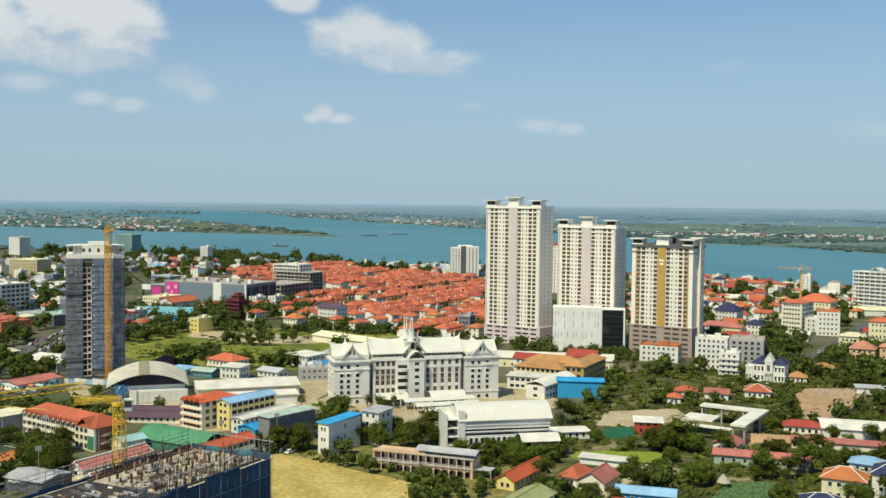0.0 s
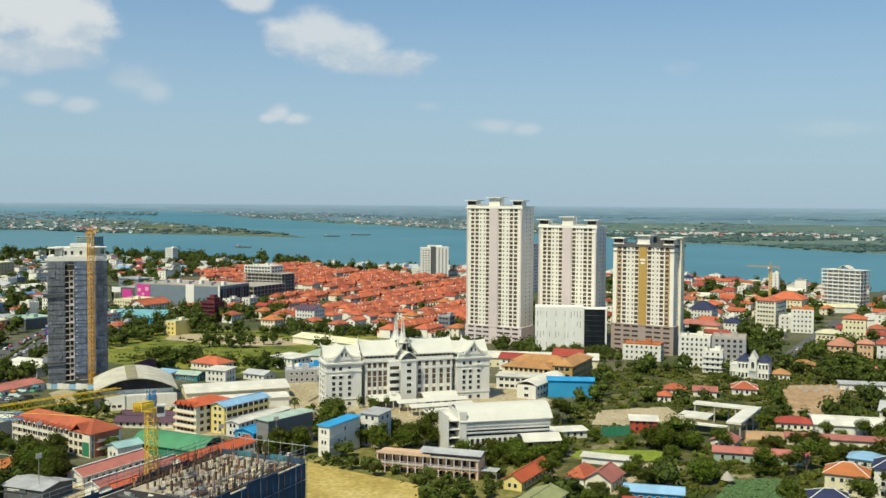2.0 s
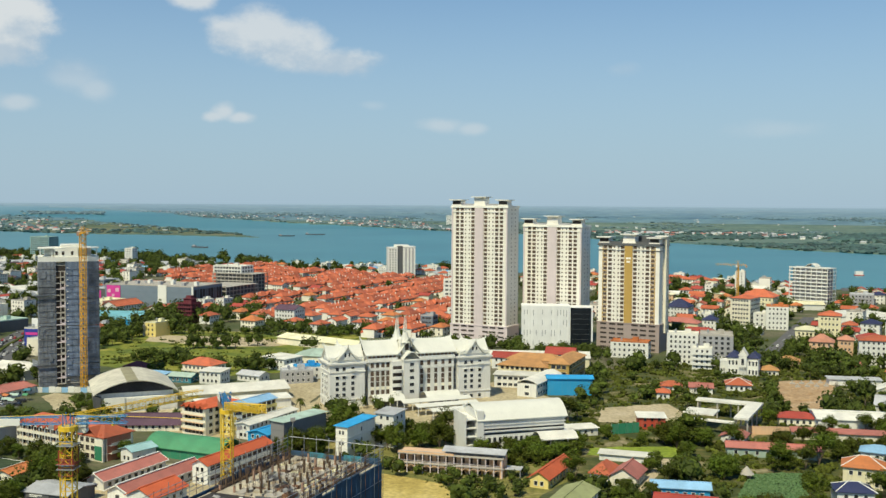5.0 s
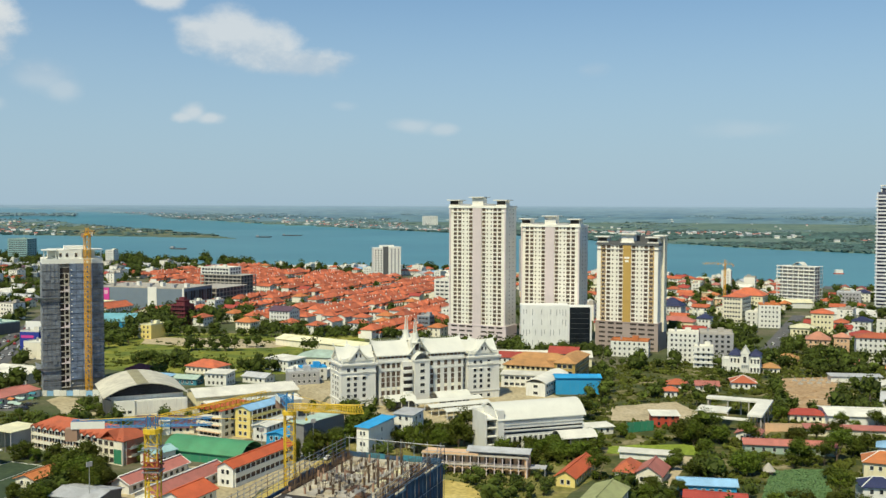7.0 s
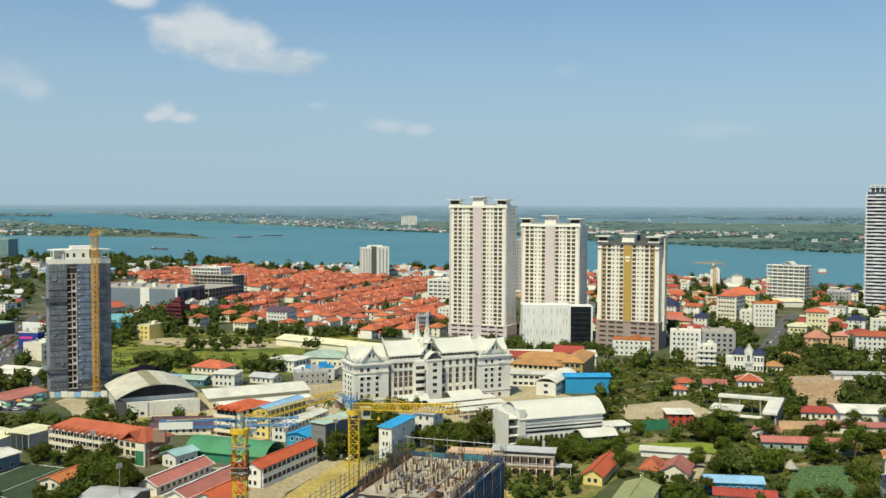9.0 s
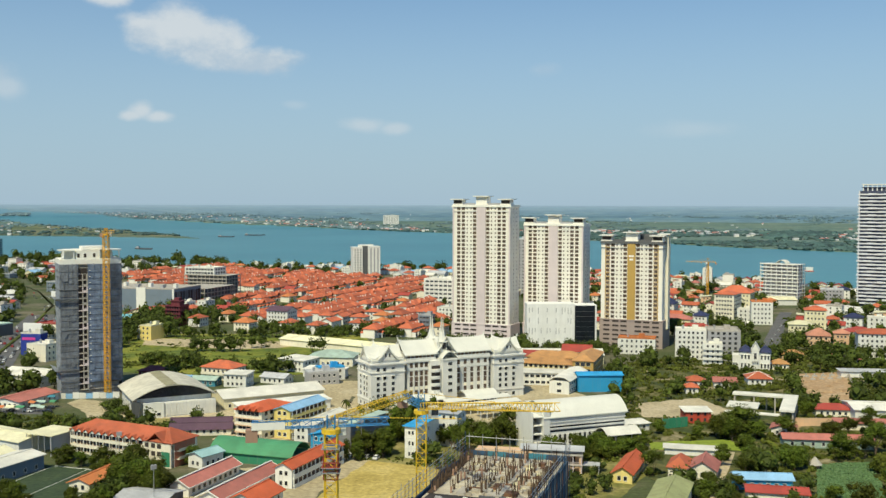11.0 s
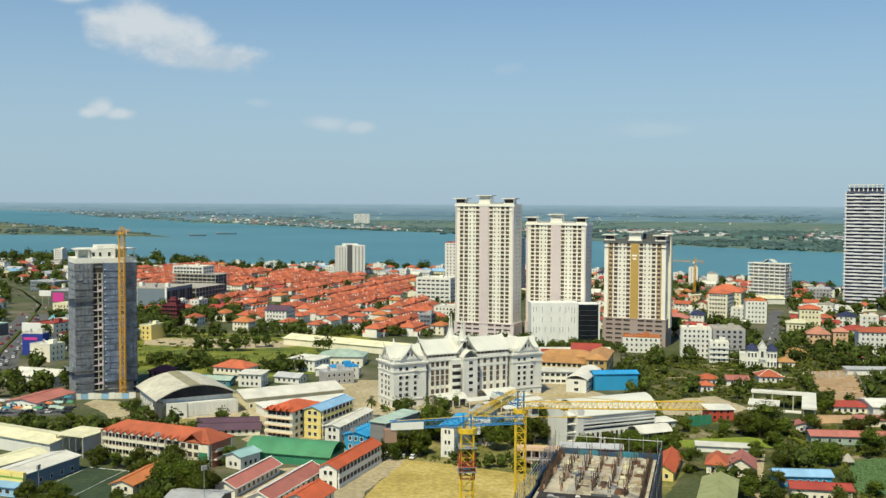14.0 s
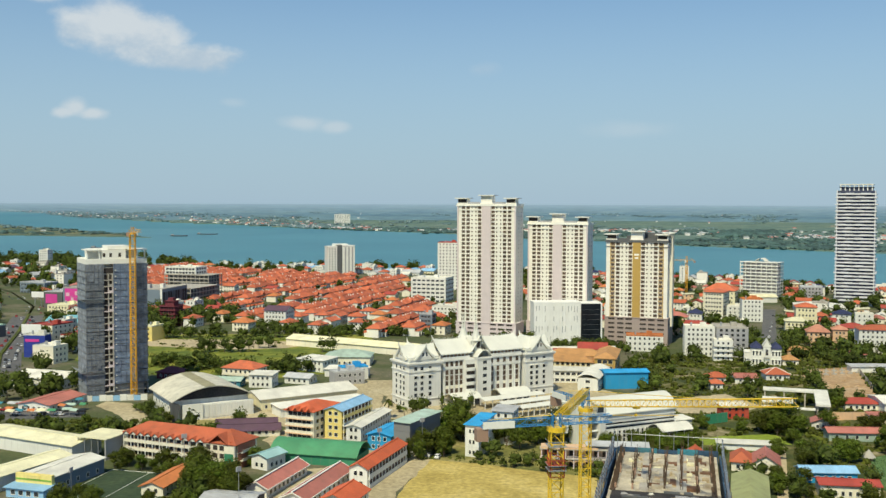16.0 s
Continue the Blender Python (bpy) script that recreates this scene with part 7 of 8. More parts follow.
for a, b in ((0.5, 31.5), (9, 31.5), (18, 31.5), (27, 36), (27, 24), (27, 12), (27, 1), (22.5, 1), (22.5, 12), (22.5, 24), (0.5, 36), (14, 36)):
    part("column", Shape().box(a, b, -0.3, a + 0.6, b + 0.6, 7.0), CONCRETE, t)
t = thing("thatched_hut", "small round hut with a thatched roof", "hut", 116, 341, 0)
part("roof", Shape().tube((0, 0, 1.9), (0, 0, 4.6), 2.5, 12, r2=0.15), CONCRETE, t)
part("wall", Shape().tube((0, 0, -0.3), (0, 0, 2.0), 1.6, 10), BROWN, t)
t = thing("boundary_wall", "orange-brown plastered boundary wall", "wall", 130, 410, -4)
part("wall", Shape().box(0, 0, -0.3, 44, 0.3, 3.2).box(0, -0.1, 3.2, 44, 0.4, 3.4), PEACH, t)
t = thing("green_hoarding", "green netting hoarding on posts", "fence", 78, 404, 22)
for a in range(4):
    part("net_panel", Shape().box(a * 3.2, 0, 0.2, a * 3.2 + 3.1, 0.1, 4.4), GREEN_WALL, t)
    part("post", Shape().box(a * 3.2 - 0.1, 0.1, -0.3, a * 3.2 + 0.1, 0.3, 4.8), STEEL, t)
for a in range(6):
    t = thing("boundary_wall", "pale site boundary wall", "wall", 184 + a * 5.0, 458 + a * 13, 68, "site walls")
    part("wall", Shape().box(0, 0, -0.3, 13.4, 0.25, 2.6), CONCRETE, t)
t = bpy.data.objects["grey_shed"]
sg = part("sign_board", Shape().box(1.0, -0.35, 2.6, 9.5, -0.1, 4.0), DARK_GREY, t, "dark shop sign with pale bars")
part("lettering_bar", Shape().box(2.2, -0.4, 3.3, 7.0, -0.36, 3.6), TRIM, sg)
part("lettering_bar", Shape().box(2.2, -0.4, 2.85, 5.2, -0.36, 3.1), TRIM, sg)
# right-hand named houses
house(128, 497, 11, 9, 1, 'gable', WHITE, PINK_ROOF, "pale house with a faded roof", rz=-10, rh=1.6)
house(109, 481, 6, 7, 1, 'hip', WHITE, TERRACOTTA, "small house with a red roof", rz=-10, rh=1.8)
house(114, 499, 10, 8, 1, 'hip', WHITE, TERRACOTTA, "low house with a red roof among trees", rz=-10, rh=2.2)
house(227, 625, 14, 12, 3, 'hip', PEACH, PEACH_ROOF, "peach villa with a faded tiled roof", rz=-20, rh=4.4, name="villa", fh=3.2)
house(244, 624, 9, 9, 3, 'hip', PEACH, PEACH_ROOF, "small peach house with a pink roof", rz=-20, rh=2.6, fh=3.7)
house(231, 667, 15, 11, 3, 'hip', PALE_YELLOW, CREAM_ROOF, "yellow house with a pale roof", rz=-20, rh=2.4, fh=3.9)
house(150, 728, 30, 12, 2, 'hip', PALE_YELLOW, PINK_ROOF, "long yellow house with a faded red roof", rz=-24, rh=3.2, name="long_house", fh=4.6, cols=9)
house(183, 729, 10, 10, 3, 'hip', WHITE, NAVY_ROOF, "small white house with a navy roof", rz=-24, rh=3.2, fh=3.6)
house(158, 690, 26, 12, 2, 'hip', PEACH, RED_ROOF, "low house with a dark red roof", rz=-20, rh=3.4)
house(272, 668, 18, 14, 2, 'hip', CREAM, RED_ROOF, "house with a dark red roof", rz=-16, rh=3)
house(170, 802, 18, 15, 4, 'hip', WHITE, NAVY_ROOF, "villa with a steep navy roof", rz=-28, rh=6, name="villa")
house(206, 526, 26, 7, 1, 'mono', WHITE, GREY_ROOF, "long low white shed along the site wall", rz=-6, name="white_shed", category="shed", fh=3.2, rh=0.5, cols=0, side_cols=0)
house(222, 572, 16, 9, 1, 'gable', CREAM, PINK_ROOF, "low cream house with a faded roof among trees", rz=-14, rh=2.0)
house(197, 588, 12, 9, 1, 'hip', PEACH, OCHRE_ROOF, "low peach house with an ochre roof", rz=-18, rh=2.4)
house(178, 552, 9, 8, 1, 'hip', CREAM, OCHRE_ROOF, "small house with an ochre roof among trees", rz=-10, rh=2.4)
house(30, 566, 20, 10, 2, 'gable', WHITE, RED_ROOF, "white annex with a red roof", rz=-14, name="annex", category="building")


# ---- the red-roofed housing estate ----
ESTATE = [(-190, 806), (-115, 712), (-8, 688), (30, 800), (7, 1196), (-101, 1286), (-293, 1460), (-400, 1260), (-300, 1010), (-235, 1005), (-190, 900)]
ER = 67.0
ec, es = math.cos(radians(ER)), math.sin(radians(ER))


def terrace(length, seed):
    """A row of joined houses; its front looks along local -y."""
    rg = random.Random(seed)
    d, h = 8.6, 6.2
    ob = part("terrace_building", Shape().box(0, 0, -0.5, length, d, h), IVORY)
    a, k = 0.0, 0
    while a < length - 4:
        b_ = min(length, a + rg.choice((11.5, 16.0, 17.0, 22.0)))
        if length - b_ < 6:
            b_ = length
        up = rg.uniform(0, 0.5)
        oy = rg.uniform(-0.9, 0.9)
        r = Shape().hip(a - 0.5 + 0.8 * (k > 0), -1.7 + oy, b_ + 0.5, d + 1.7 + oy, h - 0.3 + up, 3.5)
        r.box(a + 3.6, d / 2 - 0.16 + oy, h + 3.2 + up, b_ - 3.6, d / 2 + 0.16 + oy, h + 3.42 + up)
        for side in (0, 1):
            if rg.random() < 0.22:
                g0 = rg.uniform(a + 1, max(a + 1.1, b_ - 6.5))
                r.gable(g0, -2.4 if side else d / 2, g0 + 5.4, d / 2 if side else d + 2.4, h + 0.1 + up, 2.5, 0.2, 'y')
        part("roof", r, TERRACOTTA, ob)
        a, k = b_, k + 1
    n_ = int(length / 5.5)
    por, w_ = Shape(), Shape()
    for i in range(n_):
        a = i * length / n_ + 0.4
        if rg.random() < 0.7:
            por.gable(a, -3.6 - rg.uniform(0, .6), a + 3.8, 1.0, h - 2.4 + rg.uniform(-.3, .3), 1.3, 0.2, 'y')
            w_.box(a + 0.2, -3.2, -0.3, a + 3.6, 0, h - 2.7, 1)
        if rg.random() < 0.6:
            por.gable(a, d - 1, a + 3.6, d + 2.6, h - 2.8, 1.2, 0.2, 'y')
            w_.box(a + 0.2, d, -0.3, a + 3.4, d + 2.2, h - 3.0, 1)
        if rg.random() < 0.45:
            w_.box(a + 4.2, d * 0.3, h + 0.4, a + 4.9, d * 0.3 + 0.7, h + 2.6 + rg.random(), 1)
        w_.box(a + 0.6, -3.28, 0.3, a + 2.6, -3.18, 2.4, 0)
        w_.box(a + 3.9, -0.08, 3.4, a + 5.0, 0.02, 4.9, 0)
        w_.box(a + 1.2, -0.08, 3.9, a + 2.6, 0.02, 5.2, 0)
    tagged(part("porch_roofs", por, TERRACOTTA, ob), kind="stuff")
    tagged(part("porches", w_, [GLASS, IVORY], ob), kind="stuff")
    return ob


protos = [terrace(L, 20 + i) for i, L in enumerate((36, 54, 72, 90, 60, 78))]
for p in protos:
    tagged(p, "row of joined houses with terracotta roofs", "terraced house", "terraced rows of the estate")
rng = random.Random(7)
first = list(protos)
c = -850.0
while c < -262:
    s0 = 600.0 + rng.uniform(0, 30)
    while s0 < 1240:
        p = rng.choice(protos)
        L = len_ = max(v.co.x for v in p.data.vertices)
        mids = [(s0 + L * f) for f in (0.15, 0.85)]
        ok = all(inside(m_ * ec + c * es, m_ * es - c * ec, ESTATE) for m_ in mids)
        x_, y_ = s0 * ec + c * es, s0 * es - c * ec
        if ok and not taken(x_, y_, 4) and not taken(x_ + L * ec, y_ + L * es, 4) and not taken(x_ + L * .5 * ec, y_ + L * .5 * es, 6):
            near_front = s0 < 690
            if rng.random() < (0.55 if near_front else 0.92):
                m_ = pose(x_, y_, 0, 0, 0, ER + rng.uniform(-1.5, 1.5))
                if p in first:
                    p.matrix_basis = m_
                    first.remove(p)
                else:
                    copy_thing(p, m_)
                claim(x_, y_, ER, L, 9)
        s0 += L + rng.choice((4, 4, 5, 9))
    c += rng.choice((20.5, 21.0, 26.0))

# single houses of the town, built once and set about
KINDS = []


def kind_of(w, d, st, roof, wm_, rm, label, **kw):
    ob = house(0, -3000, w, d, st, roof, wm_, rm, label, rz=0, sides="fr", cols=max(2, round(w / 4)), side_cols=max(1, round(d / 5)), join=True, **kw)
    FOOT.pop()
    KINDS.append([ob, w, d, True])


kind_of(12, 10, 2, 'hip', WHITE, TERRACOTTA, "white house with a terracotta hipped roof")
kind_of(10, 12, 2, 'hip', CREAM, ORANGE_ROOF, "cream house with an orange hipped roof")
kind_of(14, 9, 2, 'gable', IVORY, TERRACOTTA, "ivory house with a red gable roof")
kind_of(9, 13, 3, 'flat', WHITE, WHITE_ROOF, "white three-storey house with a flat roof")
kind_of(16, 11, 1, 'gable', CREAM, WHITE_ROOF, "low shed with a pale sheet roof")
kind_of(13, 11, 3, 'hip', WHITE, NAVY_ROOF, "white house with a navy hipped roof")
kind_of(11, 9, 2, 'gable', CREAM, RED_ROOF, "cream house with a dark red roof")
kind_of(15, 12, 4, 'flat', IVORY, CONCRETE, "ivory four-storey block with a concrete roof")
kind_of(24, 13, 1, 'gable', WHITE, GREY_ROOF, "long shed with a grey sheet roof", fh=4.5)
kind_of(12, 9, 2, 'mono', PEACH, CREAM_ROOF, "peach house with a cream sheet roof", rh=0.8)
kind_of(18, 12, 1, 'gable', PALE_YELLOW, SKY_ROOF, "shed with a pale blue sheet roof", fh=4.2)
kind_of(13, 10, 1, 'hip', CREAM, PINK_ROOF, "low house with a faded pink roof", fh=3.6)
# two dark kinds, whose colour stands in for cloud shadow over the left district
kind_of(14, 12, 2, 'flat', SLATE, GREY_ROOF, "slate-grey house with a grey flat roof")
kind_of(15, 10, 2, 'gable', GREY, PURPLE_ROOF, "grey house with a dark tiled roof")


FAR_HOUSES, FAR_MATS = Shape(), []


def bake(ob, m_):
    """Adds a house to the joined mass of houses that stand far off."""
    for ch in ob.children:
        n_ = len(FAR_HOUSES.v)
        FAR_HOUSES.v.extend(tuple(m_ @ v.co) for v in ch.data.vertices)
        for p in ch.data.polygons:
            mt = ch.data.materials[p.material_index]
            if mt not in FAR_MATS:
                FAR_MATS.append(mt)
            FAR_HOUSES.f.append(tuple(n_ + i for i in p.vertices))
            FAR_HOUSES.m.append(FAR_MATS.index(mt))


def settle(poly, n_, picks, seed, pad=3.0, turn=G, jitter=6):
    rg = random.Random(seed)
    xs, ys = [p[0] for p in poly], [p[1] for p in poly]
    done = tries = 0
    while done < n_ and tries < n_ * 40:
        tries += 1
        x_, y_ = rg.uniform(min(xs), max(xs)), rg.uniform(min(ys), max(ys))
        k = KINDS[rg.choice(picks)]
        rz = turn + rg.gauss(0, jitter) * 0.5 + rg.choice((0, 0, 90, -90))
        cz, sz = math.cos(radians(rz)), math.sin(radians(rz))
        pts = [(x_ + cz * a - sz * b, y_ + sz * a + cz * b) for a, b in ((0, 0), (k[1], 0), (0, k[2]), (k[1], k[2]), (k[1] / 2, k[2] / 2))]
        if not all(inside(*p, poly) for p in pts) or any(taken(*p, pad) for p in pts) or any(inside(*p, q) for p in pts for q in CLEAR):
            continue
        m_ = pose(x_, y_, 0, 0, 0, rz)
        if k[3]:
            k[0].matrix_basis, k[3] = m_, False
        elif y_ > 800:
            bake(k[0], m_)
        else:
            copy_thing(k[0], m_)
        claim(x_, y_, rz, k[1], k[2])
        done += 1


def strip(pts, width):
    """The outline of a road, to keep it clear."""
    l = [(x - width / 2, y) for x, y in pts]
    r = [(x + width / 2, y) for x, y in reversed(pts)]
    return l + r


CLEAR = [strip([(190, 600), (223, 675), (282, 812), (373, 1016), (440, 1163)], 20), strip([(-262, 560), (-281, 622), (-305, 729), (-348, 904), (-413, 1046), (-520, 1230)], 30),
         [(-200, 560), (-205, 640), (-135, 690), (-58, 690), (-50, 640), (-75, 547), (-130, 520)], [(-240, 440), (-225, 520), (-150, 480), (-150, 430), (-190, 400)], [(160, 440), (174, 516), (183, 540), (225, 550), (190, 445)],
         [(120, 560), (118, 600), (150, 650), (195, 715), (240, 700), (275, 650), (255, 560), (200, 540)], [(-262, 430), (-240, 470), (-190, 475), (-148, 470), (-145, 400), (-240, 395)]]
settle([(-190, 800), (-112, 708), (-6, 690), (35, 760), (30, 860), (-100, 830)], 22, (0, 0, 1, 2), 31, 2.0)
settle([(-242, 790), (-196, 728), (-150, 775), (-190, 900), (-228, 905)], 9, (0, 2, 3, 6), 45, 2.0)
settle(ESTATE, 14, (0, 1, 2, 6), 33, 2.0, ER)
settle([(140, 610), (235, 560), (340, 620), (470, 860), (440, 1030), (340, 1190), (160, 1290), (70, 1330), (60, 1060), (110, 720)], 200, (0, 2, 2, 3, 4, 4, 6, 6, 7, 0, 9, 11, 11, 5, 1, 9), 35, 1.6)
# darker houses are mixed in here to imitate a cloud's shadow
settle([(-240, 560), (-300, 480), (-420, 620), (-560, 900), (-820, 1250), (-760, 1600), (-480, 1480), (-300, 1440), (-395, 1190), (-320, 1020), (-330, 900), (-235, 720)], 230, (0, 2, 6, 8, 8, 8, 9, 10, 11, 12, 12, 13, 3, 7), 37, 1.6)
settle([(-280, 1440), (-110, 1295), (0, 1215), (60, 1335), (-120, 1430)], 46, (4, 8, 3, 0, 10, 8, 4), 46, 2.0)
settle([(90, 1325), (230, 1290), (385, 1150), (438, 1065), (400, 1030), (300, 1150), (150, 1250)], 60, (0, 3, 4, 2, 6, 8), 47, 1.6)
settle([(392, 1150), (440, 1072), (492, 985), (560, 870), (520, 845), (455, 950), (400, 1050)], 34, (0, 2, 3, 4, 8, 9, 11, 6), 48, 1.4)
settle([(-260, 430), (-320, 460), (-260, 560), (-215, 540), (-225, 480)], 8, (4, 8, 9), 41)
settle([(180, 420), (215, 530), (280, 600), (260, 440)], 9, (4, 8, 11, 1), 43)


tagged(part("far_houses", FAR_HOUSES, FAR_MATS), "dense far town houses with mixed roofs", "houses", kind="stuff")


# ---- trees ----
ICO = [(0, 0, 1), (0.894, 0, 0.447), (0.276, 0.851, 0.447), (-0.724, 0.526, 0.447), (-0.724, -0.526, 0.447), (0.276, -0.851, 0.447),
       (0.724, 0.526, -0.447), (-0.276, 0.851, -0.447), (-0.894, 0, -0.447), (-0.276, -0.851, -0.447), (0.724, -0.526, -0.447), (0, 0, -1)]
ICO_F = [(0, 1, 2), (0, 2, 3), (0, 3, 4), (0, 4, 5), (0, 5, 1), (1, 6, 2), (2, 7, 3), (3, 8, 4), (4, 9, 5), (5, 10, 1),
         (6, 7, 2), (7, 8, 3), (8, 9, 4), (9, 10, 5), (10, 6, 1), (11, 7, 6), (11, 8, 7), (11, 9, 8), (11, 10, 9), (11, 6, 10)]


def lump(s, c, rx, rz_, rg, rough=0.35, m=0):
    n_ = len(s.v)
    for x_, y_, z_ in ICO:
        k = 1 + rg.uniform(-rough, rough)
        s.v.append((c[0] + x_ * rx * k, c[1] + y_ * rx * k, c[2] + z_ * rz_ * k))
    for f in ICO_F:
        s.f.append(tuple(n_ + i for i in f))
        s.m.append(m)


def tree(name, label, h, r, seed, shape="broad", leaf=LEAF):
    rg = random.Random(seed)
    trunk_h = h * (0.24 if shape == "broad" else 0.12)
    s = Shape().tube((0, 0, -0.4), (rg.uniform(-.2, .2), rg.uniform(-.2, .2), trunk_h), h * 0.028, 7, r2=h * 0.018)
    lobes = []
    for i in range(7 if shape == "broad" else 5):
        a, rr = i * 2.4 + rg.uniform(-.4, .4), r * rg.uniform(0.35, 0.72)
        z = h * (rg.uniform(0.36, 0.8) if shape == "broad" else rg.uniform(0.26, 0.85))
        if shape == "column":
            rr *= 0.35
        e = (math.cos(a) * rr, math.sin(a) * rr, z)
        s.tube((0, 0, trunk_h * 0.85), (e[0] * 0.8, e[1] * 0.8, z * 0.92), h * 0.013, 5, r2=h * 0.004)
        lobes.append((e, r * rg.uniform(0.35, 0.55)))
    lobes.append(((0, 0, h * 0.8), r * 0.5))
    top = part(name, s, BARK)
    cr = Shape()
    for e, lr in lobes:
        for k in range(9):
            d = Vector((rg.gauss(0, 1), rg.gauss(0, 1), rg.gauss(0, 0.8))).normalized() * lr * rg.uniform(0.1, 0.8)
            q = lr * rg.uniform(0.26, 0.48)
            lump(cr, (e[0] + d.x, e[1] + d.y, e[2] + d.z * (1.5 if shape == "column" else 0.8)), q, q * 0.8, rg)
        for k in range(430):
            d = Vector((rg.gauss(0, 1), rg.gauss(0, 1), rg.gauss(0, 0.9))).normalized() * lr * rg.uniform(0.75, 1.22)
            c_ = Vector((e[0] + d.x, e[1] + d.y, e[2] + d.z * (1.5 if shape == "column" else 0.85)))
            u_ = Vector((rg.gauss(0, 1), rg.gauss(0, 1), rg.gauss(0, 0.5))).normalized()
            w_ = u_.cross(Vector((rg.gauss(0, 1), rg.gauss(0, 1), rg.gauss(0, 1)))).normalized()
            q = h * rg.uniform(0.011, 0.024)
            cr.face([tuple(c_ + u_ * q), tuple(c_ + w_ * q * 0.8), tuple(c_ - u_ * q), tuple(c_ - w_ * q * 0.8)])
    part("crown", cr, leaf, top)
    return tagged(top, label, "tree", "town trees")


def palm(seed):
    rg = random.Random(seed)
    s = Shape().tube((0, 0, -0.4), (0.4, 0.2, 8), 0.22, 6, r2=0.15)
    top = part("palm_tree", s, BARK)
    cr = Shape()
    for i in range(16):
        a = i * 2.4
        el_ = rg.uniform(-0.3, 0.9)
        d = Vector((math.cos(a), math.sin(a), 0))
        side = Vector((-d.y, d.x, 0)) * 0.45
        pts = [Vector((0.4, 0.2, 8)) + d * (2.9 * f) + Vector((0, 0, el_ * 2.2 * f - 2.6 * f * f)) for f in (0, 0.35, 0.7, 1.0)]
        for j in range(3):
            k0, k1 = (0.25, 1, 0.8, 0.1)[j], (0.25, 1, 0.8, 0.1)[j + 1]
            cr.face([tuple(pts[j] + side * k0), tuple(pts[j + 1] + side * k1), tuple(pts[j + 1] - side * k1), tuple(pts[j] - side * k0)])
    part("fronds", cr, LEAF, top)
    return tagged(top, "slim palm with drooping fronds", "palm tree", "town trees")


TREES = [tree("tree", "broad leafy shade tree", 9.5, 4.8, 1), tree("tree", "broad leafy shade tree", 8.0, 4.4, 2), tree("tree", "dense dark green tree", 10.5, 4.2, 3, "oval"),
         tree("tree", "small leafy garden tree", 6.0, 3.2, 4), tree("tree", "dense dark green tree", 8.5, 3.6, 5, "oval"), tree("cypress_tree", "narrow dark columnar cypress tree", 9.0, 2.6, 6, "column"), palm(9)]
FRESH = set(range(len(TREES)))
PLANTED = [0]
TOWN_TREES = Shape()
SPANS = ((9.5, 4.8), (8.0, 4.4), (10.5, 4.2), (6.0, 3.2), (8.5, 3.6), (9.0, 1.4), (8.5, 2.6))


def low_tree(m_, k, seed):
    """A lighter tree for the many that stand far off."""
    rg = random.Random(seed)
    h, r = SPANS[k]
    s = Shape().tube((0, 0, -0.4), (0, 0, h * 0.5), h * 0.03, 4, 1, r2=h * 0.012)
    for i in range(9):
        d = Vector((rg.gauss(0, 1), rg.gauss(0, 1), rg.gauss(0, 1))).normalized() * rg.uniform(0.2, 0.75)
        q = r * rg.uniform(0.28, 0.5)
        lump(s, (d.x * r * 0.75, d.y * r * 0.75, h * 0.54 + d.z * h * 0.32), q, q * 0.85, rg, 0.4)
    for i in range(80):
        d = Vector((rg.gauss(0, 1), rg.gauss(0, 1), rg.gauss(0.25, 1))).normalized() * rg.uniform(0.72, 1.12)
        c_ = Vector((d.x * r * 0.85, d.y * r * 0.85, h * 0.54 + d.z * h * 0.42))
        u_ = Vector((rg.gauss(0, 1), rg.gauss(0, 1), rg.gauss(0, 0.5))).normalized()
        w_ = u_.cross(Vector((rg.gauss(0, 1), rg.gauss(0, 1), rg.gauss(0, 1)))).normalized()
        q = r * rg.uniform(0.07, 0.17)
        s.face([tuple(c_ + u_ * q), tuple(c_ + w_ * q * 0.8), tuple(c_ - u_ * q), tuple(c_ - w_ * q * 0.8)])
    n_ = len(TOWN_TREES.v)
    TOWN_TREES.v.extend(tuple(m_ @ Vector(p)) for p in s.v)
    TOWN_TREES.f.extend(tuple(n_ + i for i in f) for f in s.f)
    TOWN_TREES.m.extend(s.m)




def plant(x_, y_, k, size, spin):
    m_ = pose(x_, y_, 0, 0, 0, spin) @ Matrix.Diagonal((size * (0.9 + 0.2 * ((spin * 7) % 1)), size, size * (0.88 + 0.25 * ((spin * 3) % 1)), 1))
    if y_ > 432 or PLANTED[0] >= 300:
        low_tree(m_, k, int(spin * 1000))
        return
    PLANTED[0] += 1
    if k in FRESH:
        FRESH.discard(k)
        TREES[k].matrix_basis = pose(x_, y_, 0, 0, 0, spin)
    else:
        copy_thing(TREES[k], m_)


def grove(poly, n_, picks, seed, size=(0.75, 1.25), pad=1.2, clear=True):
    rg = random.Random(seed)
    xs, ys = [p[0] for p in poly], [p[1] for p in poly]
    done = tries = 0
    while done < n_ and tries < n_ * 30:
        tries += 1
        x_, y_ = rg.uniform(min(xs), max(xs)), rg.uniform(min(ys), max(ys))
        if not inside(x_, y_, poly) or taken(x_, y_, pad) or (clear and any(inside(x_, y_, q) for q in OPEN)):
            continue
        plant(x_, y_, rg.choice(picks), rg.uniform(*size) * (1.35 if rg.random() < 0.16 else 1.0), rg.uniform(0, 360))
        done += 1


